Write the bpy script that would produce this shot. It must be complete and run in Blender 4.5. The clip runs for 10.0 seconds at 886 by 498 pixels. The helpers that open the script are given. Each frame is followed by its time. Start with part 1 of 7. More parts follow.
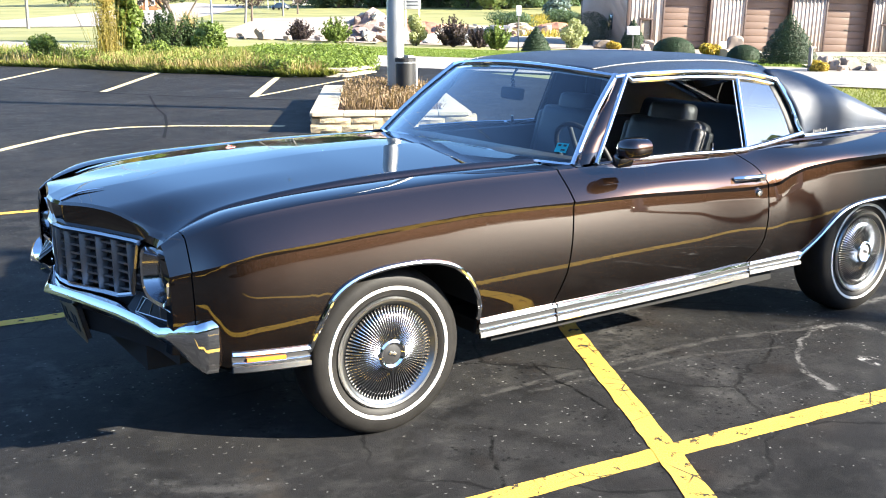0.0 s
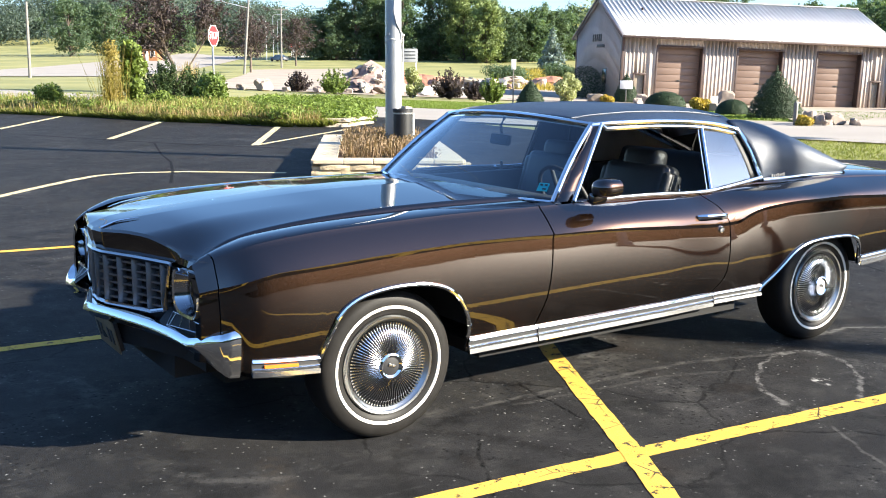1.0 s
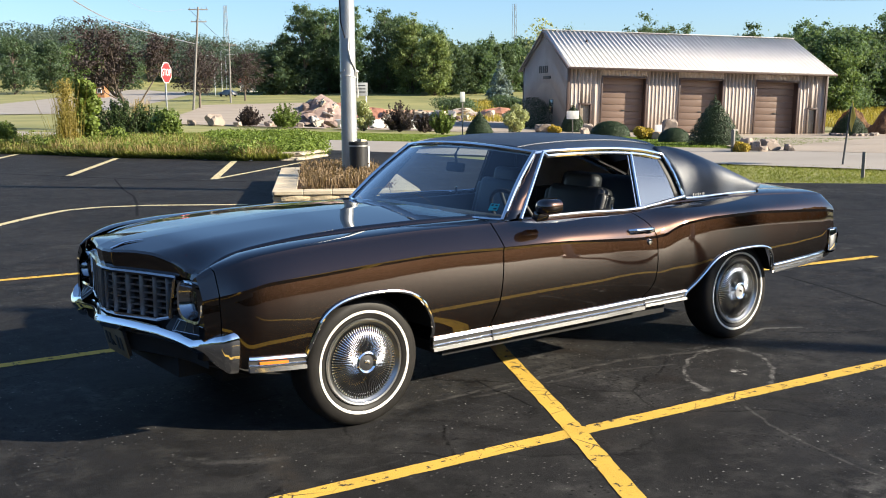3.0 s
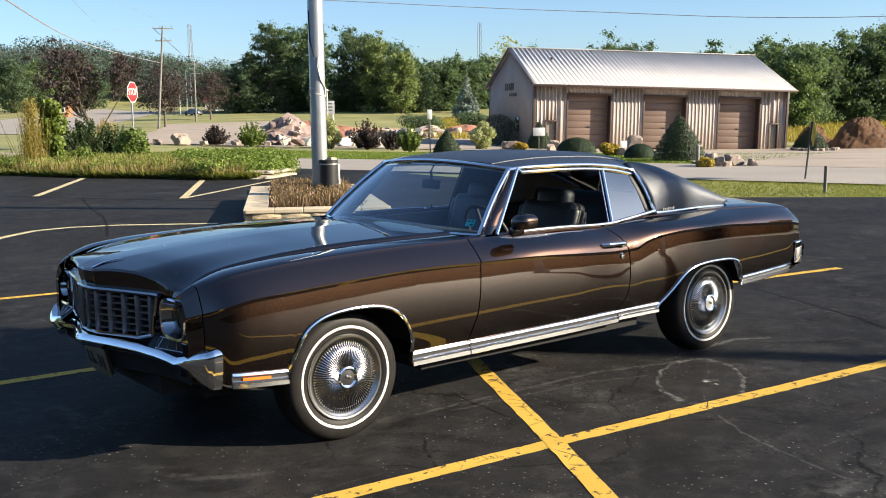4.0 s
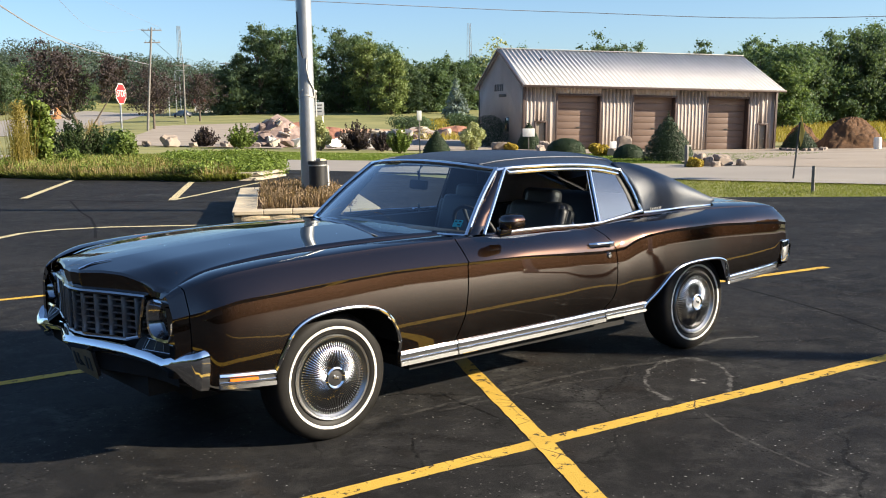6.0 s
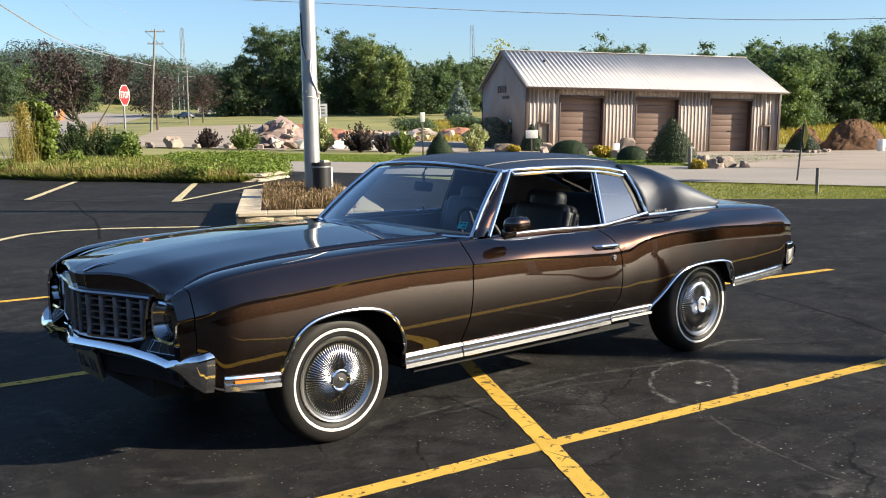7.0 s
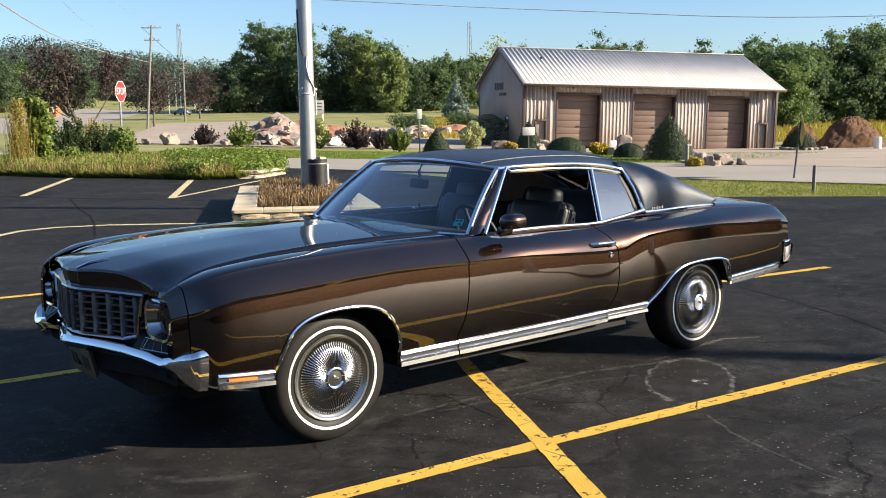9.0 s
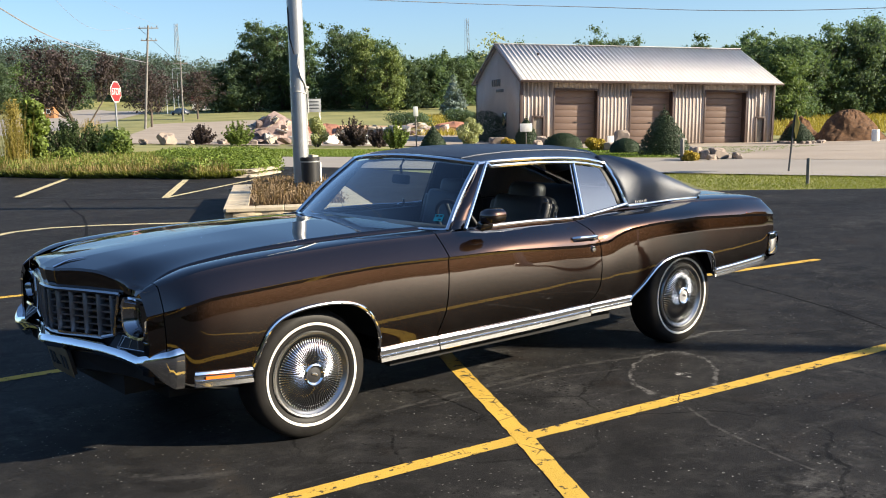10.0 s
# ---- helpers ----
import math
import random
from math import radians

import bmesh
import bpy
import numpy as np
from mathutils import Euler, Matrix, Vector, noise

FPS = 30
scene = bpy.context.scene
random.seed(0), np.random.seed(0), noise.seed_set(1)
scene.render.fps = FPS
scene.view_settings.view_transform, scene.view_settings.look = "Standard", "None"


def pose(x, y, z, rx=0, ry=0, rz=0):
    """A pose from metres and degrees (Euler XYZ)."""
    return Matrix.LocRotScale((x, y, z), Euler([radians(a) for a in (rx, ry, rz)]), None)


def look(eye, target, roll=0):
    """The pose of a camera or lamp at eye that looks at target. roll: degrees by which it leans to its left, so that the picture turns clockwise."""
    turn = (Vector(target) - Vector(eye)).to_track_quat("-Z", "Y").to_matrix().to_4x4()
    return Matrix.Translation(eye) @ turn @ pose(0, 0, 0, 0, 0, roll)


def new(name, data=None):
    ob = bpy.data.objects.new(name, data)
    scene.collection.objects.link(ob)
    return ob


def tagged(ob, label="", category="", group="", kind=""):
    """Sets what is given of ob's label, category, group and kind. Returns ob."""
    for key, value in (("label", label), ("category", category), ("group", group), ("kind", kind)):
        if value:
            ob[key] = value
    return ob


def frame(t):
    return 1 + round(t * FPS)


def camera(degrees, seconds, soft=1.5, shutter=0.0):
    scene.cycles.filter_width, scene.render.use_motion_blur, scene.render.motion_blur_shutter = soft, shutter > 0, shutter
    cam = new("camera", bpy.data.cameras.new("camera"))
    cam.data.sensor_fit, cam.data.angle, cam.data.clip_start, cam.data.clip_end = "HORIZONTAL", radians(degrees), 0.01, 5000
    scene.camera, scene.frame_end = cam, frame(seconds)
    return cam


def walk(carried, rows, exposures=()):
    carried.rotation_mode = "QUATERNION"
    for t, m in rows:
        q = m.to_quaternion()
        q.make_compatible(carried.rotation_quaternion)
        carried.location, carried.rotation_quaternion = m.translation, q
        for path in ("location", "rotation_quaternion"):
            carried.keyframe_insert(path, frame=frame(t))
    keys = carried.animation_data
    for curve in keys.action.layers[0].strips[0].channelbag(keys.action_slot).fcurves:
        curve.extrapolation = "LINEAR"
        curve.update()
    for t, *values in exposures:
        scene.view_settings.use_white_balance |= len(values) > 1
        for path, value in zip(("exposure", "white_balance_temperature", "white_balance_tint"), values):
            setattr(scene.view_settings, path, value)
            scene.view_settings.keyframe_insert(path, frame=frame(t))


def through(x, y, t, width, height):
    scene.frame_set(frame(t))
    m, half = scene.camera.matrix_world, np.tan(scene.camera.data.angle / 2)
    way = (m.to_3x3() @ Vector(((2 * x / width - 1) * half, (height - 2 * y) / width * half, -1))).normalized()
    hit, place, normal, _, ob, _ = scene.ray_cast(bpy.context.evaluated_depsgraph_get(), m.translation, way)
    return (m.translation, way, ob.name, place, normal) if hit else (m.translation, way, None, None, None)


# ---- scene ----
cam = camera(47.6, 10.0, soft=1.0)
PATH = [
    (0, (-1.835, -4.01, 1.596), (-0.761, -2.387, 1.134), -0.2),
    (0.5, (-1.942, -4.285, 1.608), (-0.887, -2.641, 1.18), 0.7),
    (1, (-2.125, -4.455, 1.605), (-1.031, -2.82, 1.242), 0.3),
    (1.5, (-2.279, -4.608, 1.633), (-1.131, -3.007, 1.284), -0.6),
    (2, (-2.37, -4.809, 1.618), (-1.186, -3.226, 1.314), -0.3),
    (2.5, (-2.484, -4.948, 1.627), (-1.321, -3.35, 1.317), -0.4),
    (4, (-2.681, -5.049, 1.64), (-1.449, -3.496, 1.372), -0.8),
    (4.5, (-2.694, -5.082, 1.644), (-1.454, -3.535, 1.382), -0.9),
    (5, (-2.684, -5.07, 1.637), (-1.434, -3.532, 1.37), -0.8),
    (5.5, (-2.672, -5.066, 1.636), (-1.423, -3.527, 1.369), -0.9),
    (7, (-2.677, -5.051, 1.638), (-1.434, -3.506, 1.375), -0.9),
    (7.5, (-2.667, -5.037, 1.637), (-1.426, -3.491, 1.375), -0.9),
    (8, (-2.665, -5.039, 1.639), (-1.424, -3.493, 1.373), -0.9),
    (8.5, (-2.658, -5.039, 1.64), (-1.414, -3.496, 1.375), -0.9),
    (9, (-2.653, -5.031, 1.636), (-1.406, -3.491, 1.367), -0.8),
    (9.5, (-2.645, -5.033, 1.637), (-1.396, -3.495, 1.367), -0.9),
    (10, (-2.561, -5.093, 1.621), (-1.315, -3.554, 1.347), -1.4),
]
walk(cam, [(t, look(eye, target, roll)) for t, eye, target, roll in PATH],
     [(0.0, 2.42, 5950, 8), (0.5, 2.25, 5950, 8), (1.0, 2.06, 6000, 8), (1.5, 1.84, 6050, 8), (2.0, 1.59, 6100, 8),
      (2.5, 1.44, 6200, 8), (4.0, 1.3, 6450, 9), (5.0, 1.25, 6450, 9), (10.0, 1.26, 6450, 9)])

# ---- world, sun, exposure ----
SUN_H = Vector((0.645, -0.765, 0.0))          # horizontal way towards the sun
SUN_UP = radians(23.5)
world = bpy.data.worlds.new("world")
scene.world = world
world.use_nodes = True
wn = world.node_tree
wn.nodes.clear()
sky = wn.nodes.new("ShaderNodeTexSky")
sky.sky_type = "NISHITA"
sky.sun_disc = False
sky.sun_elevation = SUN_UP
sky.sun_rotation = math.atan2(SUN_H.x, SUN_H.y)
sky.altitude = 200
sky.air_density, sky.dust_density, sky.ozone_density = 0.86, 0.9, 4.0
wb = wn.nodes.new("ShaderNodeBackground")
wb.inputs["Strength"].default_value = 0.080
wo = wn.nodes.new("ShaderNodeOutputWorld")
wn.links.new(sky.outputs[0], wb.inputs["Color"])
wn.links.new(wb.outputs[0], wo.inputs["Surface"])
sun = new("sun", bpy.data.lights.new("sun", "SUN"))
sun.data.energy, sun.data.angle, sun.data.color = 5.0, radians(0.55), (1.0, 0.87, 0.68)
sun_way = SUN_H.normalized() * math.cos(SUN_UP) + Vector((0, 0, math.sin(SUN_UP)))
sun.matrix_world = look(tuple(sun_way * 60), (0, 0, 0))


# ---- small tools ----
def link_nodes(m):
    m.use_nodes = True
    return m.node_tree.nodes, m.node_tree.links


def mat(name, color, rough=0.5, metal=0.0, var=0.2, scale=6.0, bump=0.0, bscale=80.0, coat=0.0, second=None,
        island=0.0, spec=0.5, each=0.0):
    """A surface with variation at two scales, fine relief, and shifts from piece to piece."""
    m = bpy.data.materials.new(name)
    n, l = link_nodes(m)
    b = n["Principled BSDF"]
    b.inputs["Roughness"].default_value = rough
    b.inputs["Metallic"].default_value = metal
    b.inputs["Coat Weight"].default_value = coat
    b.inputs["Coat Roughness"].default_value = 0.03
    b.inputs["Specular IOR Level"].default_value = spec
    co = n.new("ShaderNodeTexCoord")
    big = n.new("ShaderNodeTexNoise")
    big.inputs["Scale"].default_value, big.inputs["Detail"].default_value = scale, 4
    fine = n.new("ShaderNodeTexNoise")
    fine.inputs["Scale"].default_value, fine.inputs["Detail"].default_value = bscale, 5
    l.new(co.outputs["Object"], big.inputs["Vector"])
    l.new(co.outputs["Object"], fine.inputs["Vector"])
    c2 = second or tuple(min(1, v * (1 + 1.6 * var)) for v in color)
    c1 = tuple(v * (1 - var) for v in color)
    ramp = n.new("ShaderNodeMix")
    ramp.data_type = "RGBA"
    ramp.inputs["A"].default_value, ramp.inputs["B"].default_value = (*c1, 1), (*c2, 1)
    add = n.new("ShaderNodeMath")
    add.operation = "MULTIPLY_ADD"
    l.new(fine.outputs["Fac"], add.inputs[0])
    add.inputs[1].default_value = 0.45
    half = n.new("ShaderNodeMath")
    half.operation = "MULTIPLY_ADD"
    l.new(big.outputs["Fac"], half.inputs[0])
    half.inputs[1].default_value, half.inputs[2].default_value = 1.5, -0.45
    l.new(half.outputs[0], add.inputs[2])
    clampn = n.new("ShaderNodeClamp")
    l.new(add.outputs[0], clampn.inputs[0])
    l.new(clampn.outputs[0], ramp.inputs["Factor"])
    out = ramp.outputs["Result"]
    if island or each:
        if island:
            src = n.new("ShaderNodeNewGeometry").outputs["Random Per Island"]
        else:
            src = n.new("ShaderNodeObjectInfo").outputs["Random"]
        hsv = n.new("ShaderNodeHueSaturation")
        rng = n.new("ShaderNodeMapRange")
        amount = island or each
        rng.inputs["To Min"].default_value, rng.inputs["To Max"].default_value = 1 - amount, 1 + amount
        l.new(src, rng.inputs["Value"])
        l.new(rng.outputs[0], hsv.inputs["Value"])
        l.new(out, hsv.inputs["Color"])
        out = hsv.outputs[0]
    l.new(out, b.inputs["Base Color"])
    if bump:
        bm_ = n.new("ShaderNodeBump")
        bm_.inputs["Strength"].default_value, bm_.inputs["Distance"].default_value = bump, 0.01
        l.new(fine.outputs["Fac"], bm_.inputs["Height"])
        l.new(bm_.outputs[0], b.inputs["Normal"])
    return m


def leaf_mat(name, color, island=0.45, through=0.3, second=None):
    m = mat(name, color, 0.55, var=0.3, scale=0.7, bscale=3.0, island=island, second=second, spec=0.25)
    n, l = link_nodes(m)
    b = n["Principled BSDF"]
    t = n.new("ShaderNodeBsdfTranslucent")
    t.inputs["Color"].default_value = (color[0] * 1.6, color[1] * 1.6, color[2] * 0.8, 1)
    mixs = n.new("ShaderNodeMixShader")
    mixs.inputs[0].default_value = through
    l.new(b.outputs[0], mixs.inputs[1])
    l.new(t.outputs[0], mixs.inputs[2])
    l.new(mixs.outputs[0], n["Material Output"].inputs["Surface"])
    return m


def glass_mat(name, tint, gloss=1.0):
    m = bpy.data.materials.new(name)
    n, l = link_nodes(m)
    n.remove(n["Principled BSDF"])
    tr = n.new("ShaderNodeBsdfTransparent")
    tr.inputs[0].default_value = (*tint, 1)
    gl = n.new("ShaderNodeBsdfGlossy")
    gl.inputs["Roughness"].default_value = 0.01
    fr = n.new("ShaderNodeFresnel")
    fr.inputs[0].default_value = 1.5
    mul = n.new("ShaderNodeMath")
    mul.operation = "MULTIPLY"
    mul.inputs[1].default_value = gloss
    mul.use_clamp = True
    l.new(fr.outputs[0], mul.inputs[0])
    mx = n.new("ShaderNodeMixShader")
    l.new(mul.outputs[0], mx.inputs[0])
    l.new(tr.outputs[0], mx.inputs[1])
    l.new(gl.outputs[0], mx.inputs[2])
    l.new(mx.outputs[0], n["Material Output"].inputs["Surface"])
    return m


def thing(name, label, category, at=(0, 0, 0), group="", turn=0.0):
    e = new(name)
    e.empty_display_size = 0.2
    e.matrix_basis = pose(*at, 0, 0, turn)
    return tagged(e, label, category, group)


def finish(me, sharp=35):
    me.polygons.foreach_set("use_smooth", [True] * len(me.polygons))
    me.set_sharp_from_angle(angle=radians(sharp))


def part(name, bm, material, parent=None, label="", sharp=35, thick=0.0):
    bmesh.ops.recalc_face_normals(bm, faces=bm.faces)
    me = bpy.data.meshes.new(name)
    bm.to_mesh(me)
    bm.free()
    finish(me, sharp)
    ob = new(name, me)
    for mm in (material if isinstance(material, (list, tuple)) else [material]):
        me.materials.append(mm)
    if parent is not None:
        ob.parent = parent
    if label:
        tagged(ob, label)
    if thick:
        so = ob.modifiers.new("thickness", "SOLIDIFY")
        so.thickness, so.offset = thick, -1
    return ob


def curve(table):
    """A smooth curve through a table of (x, value)."""
    xs = np.array([p[0] for p in table], float)
    ys = np.array([p[1] for p in table], float)
    d = np.diff(ys) / np.diff(xs)
    m = np.zeros(len(xs))
    m[0], m[-1] = d[0], d[-1]
    for i in range(1, len(xs) - 1):
        m[i] = 0 if d[i - 1] * d[i] <= 0 else 2 * d[i - 1] * d[i] / (d[i - 1] + d[i])

    def f(x):
        x = min(max(x, xs[0]), xs[-1])
        i = min(max(int(np.searchsorted(xs, x)) - 1, 0), len(xs) - 2)
        h = xs[i + 1] - xs[i]
        t = (x - xs[i]) / h
        return float(ys[i] * (2 * t**3 - 3 * t**2 + 1) + m[i] * h * (t**3 - 2 * t**2 + t)
                     + ys[i + 1] * (3 * t**2 - 2 * t**3) + m[i + 1] * h * (t**3 - t**2))
    return f


def grid(bm, rows, closed=False, index=0):
    """A sheet through rows of points."""
    vs = [[bm.verts.new(p) for p in r] for r in rows]
    for a, b in zip(vs, vs[1:]):
        k = len(a)
        for i in range(k if closed else k - 1):
            j = (i + 1) % k
            f = bm.faces.new((a[i], a[j], b[j], b[i]))
            f.material_index = index
    return vs


def box(bm, size, at=(0, 0, 0), turn=(0, 0, 0), bevel=0.0, index=0):
    m = pose(*at, *turn) @ Matrix.Diagonal((*size, 1))
    vs = bmesh.ops.create_cube(bm, size=1, matrix=m)["verts"]
    fs = {f for v in vs for f in v.link_faces}
    if bevel:
        es = {e for f in fs for e in f.edges}
        r = bmesh.ops.bevel(bm, geom=list(es), offset=bevel, segments=2, affect="EDGES", profile=0.5)
        fs = fs | set(r["faces"])
    for f in fs:
        if f.is_valid:
            f.material_index = index


def tube(bm, points, radii, n=8, caps=True, flat=1.0):
    """A round bar along points; radii is one number or one for each point."""
    pts = [Vector(p) for p in points]
    if not isinstance(radii, (list, tuple)):
        radii = [radii] * len(pts)
    rings = []
    ref = Vector((0, 0, 1))
    for i, p in enumerate(pts):
        d = (pts[min(i + 1, len(pts) - 1)] - pts[max(i - 1, 0)]).normalized()
        if abs(d.dot(ref)) > 0.95:
            ref = Vector((1, 0, 0)) if abs(d.x) < 0.9 else Vector((0, 1, 0))
        u = d.cross(ref).normalized()
        w = u.cross(d)
        rings.append([p + (u * math.cos(a) * flat + w * math.sin(a)) * radii[i]
                      for a in (2 * math.pi * k / n for k in range(n))])
    vs = grid(bm, rings, closed=True)
    if caps:
        bm.faces.new(vs[0][::-1])
        bm.faces.new(vs[-1])


def sweep(bm, path, profile, side, up=Vector((0, 0, 1)), caps=True):
    """profile points (a, b): a along side(i), b along up."""
    rows = [[Vector(p) + side(i) * a + up * b for a, b in profile] for i, p in enumerate(path)]
    vs = grid(bm, rows, closed=True)
    if caps:
        bm.faces.new(vs[0][::-1])
        bm.faces.new(vs[-1])


def lathe(bm, profile, n=48, at=(0, 0, 0), axis="y", index=0):
    """profile points (r, h) turned round the axis through at."""
    rows = []
    for r, h in profile:
        ring = []
        for k in range(n):
            a = 2 * math.pi * k / n
            c, s = r * math.cos(a), r * math.sin(a)
            ring.append(Vector(at) + (Vector((c, h, s)) if axis == "y" else Vector((c, s, h))))
        rows.append(ring)
    vs = grid(bm, rows, closed=True, index=index)
    return vs


def leaf_quads(rng, blobs, count, size, inner=0.55, aspect=1.6, droop=0.0, facing=1.0, soft=0.0):
    """count leaves spread through the outer shell of blobs (cx, cy, cz, rx, ry, rz)."""
    bl = np.array(blobs, float)
    vol = (bl[:, 3] * bl[:, 4] * bl[:, 5]) ** (2 / 3)
    pick = rng.choice(len(bl), size=count, p=vol / vol.sum())
    d = rng.normal(size=(count, 3))
    d /= np.linalg.norm(d, axis=1)[:, None]
    rad = inner + (1.08 - inner) * rng.random(count) ** 0.7
    if soft:
        rad = soft * np.abs(rng.normal(size=count)) + 0.1
    p = bl[pick, :3] + d * rad[:, None] * bl[pick, 3:]
    nrm = facing * d + 0.9 * rng.normal(size=(count, 3))
    nrm[:, 2] += 0.25
    nrm /= np.linalg.norm(nrm, axis=1)[:, None]
    ref = rng.normal(size=(count, 3))
    ref[:, 2] -= droop
    u = np.cross(nrm, ref)
    u /= np.linalg.norm(u, axis=1)[:, None] + 1e-9
    v = np.cross(nrm, u)
    s = (size * (0.6 + 0.8 * rng.random(count)))[:, None]
    a = p - u * s * 0.5
    b = p + v * s * 0.5 * aspect
    c = p + u * s * 0.5
    e = p - v * s * 0.5 * aspect
    verts = np.stack([a, b, c, e], 1).reshape(-1, 3)
    faces = np.arange(count * 4).reshape(-1, 4)
    return verts, faces


def leaf_mesh(name, verts, faces, material, parent=None):
    me = bpy.data.meshes.new(name)
    nv, nf = len(verts), len(faces)
    me.vertices.add(nv)
    me.vertices.foreach_set("co", np.asarray(verts, np.float32).ravel())
    me.loops.add(nf * 4)
    me.loops.foreach_set("vertex_index", np.asarray(faces, np.int32).ravel())
    me.polygons.add(nf)
    me.polygons.foreach_set("loop_start", np.arange(0, nf * 4, 4, dtype=np.int32))
    me.update(calc_edges=True)
    me.validate()
    me.materials.append(material)
    ob = new(name, me)
    if parent is not None:
        ob.parent = parent
    return ob


# ---- lie of the land ----
EYE0, AHEAD, RIGHT = Vector((-2.67, -5.05)), Vector((0.628, 0.778)), Vector((0.778, -0.628))


def ease(a, b, x):
    t = min(1.0, max(0.0, (x - a) / (b - a)))
    return t * t * (3 - 2 * t)


def land(x, y):
    """Height of the ground: level lot, a dip towards the shed, a slow rise behind it."""
    p = Vector((x, y)) - EYE0
    s, r = p.dot(AHEAD), p.dot(RIGHT)
    h = -1.9 * ease(30, 85, s) * ease(-35, 30, r) * (1 - ease(115, 260, s))
    hill = 13 * math.exp(-((r + 165) / 58) ** 2) * ease(330, 410, s) * (1 - ease(650, 1000, s))
    return h + 4.5 * ease(120, 330, s) + hill


def on_land(x, y, up=0.0):
    return (x, y, land(x, y) + up)


# ---- materials ----
PAINT = mat("brown_metallic_paint", (0.0290, 0.0160, 0.0100), 0.355, 1.0, var=0.06, scale=2, bscale=900, coat=1.0, spec=0.0)
PAINT.node_tree.nodes["Principled BSDF"].inputs["Specular Tint"].default_value = (0.0, 0.0, 0.0, 1)
PAINT.node_tree.nodes["Principled BSDF"].inputs["Coat IOR"].default_value = 1.85
CHROME = mat("chrome", (0.86, 0.87, 0.88), 0.07, 1.0, var=0.03, scale=4, bscale=120)
DULL_CHROME = mat("brushed_metal", (0.55, 0.56, 0.57), 0.22, 1.0, var=0.1, scale=9, bscale=200)
# black vinyl with the blue sky sheen put into its base colour
VINYL = mat("vinyl_roof_blue_sheen", (0.0040, 0.0135, 0.0340), 0.50, 0.0, var=0.25, scale=5, bump=0.22, bscale=420, spec=1.0)
LEATHER = mat("black_vinyl_seat", (0.036, 0.036, 0.037), 0.38, var=0.25, scale=6, bump=0.25, bscale=260)
DARK = mat("black_trim", (0.012, 0.012, 0.013), 0.6, var=0.2)
UNDER = mat("underbody", (0.010, 0.010, 0.010), 0.9, var=0.3)
RUBBER = mat("tyre_rubber", (0.017, 0.016, 0.015), 0.5, var=0.25, scale=14, bump=0.05, bscale=160, spec=0.15)
FIN_METAL = mat("fin_metal", (0.80, 0.81, 0.82), 0.17, 1.0, var=0.05, scale=9, bscale=150)
RING_METAL = mat("satin_ring", (0.42, 0.43, 0.44), 0.30, 1.0, var=0.1, scale=9, bscale=150)
WHITE_RUBBER = mat("whitewall_rubber", (0.74, 0.71, 0.64), 0.55, var=0.08, scale=20)
GRILLE_GREY = mat("grille_grey", (0.20, 0.205, 0.215), 0.35, 0.7, var=0.15)
BUCKET = mat("lamp_bucket", (0.42, 0.43, 0.45), 0.14, 1.0, var=0.15)
GRILLE_RIM = mat("grille_rim", (0.34, 0.34, 0.35), 0.16, 1.0, var=0.1)
AMBER = mat("amber_lens", (0.62, 0.16, 0.015), 0.25, var=0.1, coat=0.6)
RED_LENS = mat("red_lens", (0.35, 0.015, 0.012), 0.2, var=0.1, coat=0.6)
PLATE = mat("plate_face", (0.17, 0.135, 0.08), 0.6, var=0.15, scale=20)
INK = mat("dark_ink", (0.03, 0.035, 0.04), 0.6, var=0.1)
STICKER = mat("teal_sticker", (0.05, 0.42, 0.45), 0.5, var=0.08)
WINDSHIELD = glass_mat("windshield_glass", (0.64, 0.76, 0.82), 2.7)
WINDOW = glass_mat("car_window_glass", (0.60, 0.66, 0.68), 5.5)
LENS = glass_mat("lamp_glass", (0.85, 0.88, 0.9), 1.6)


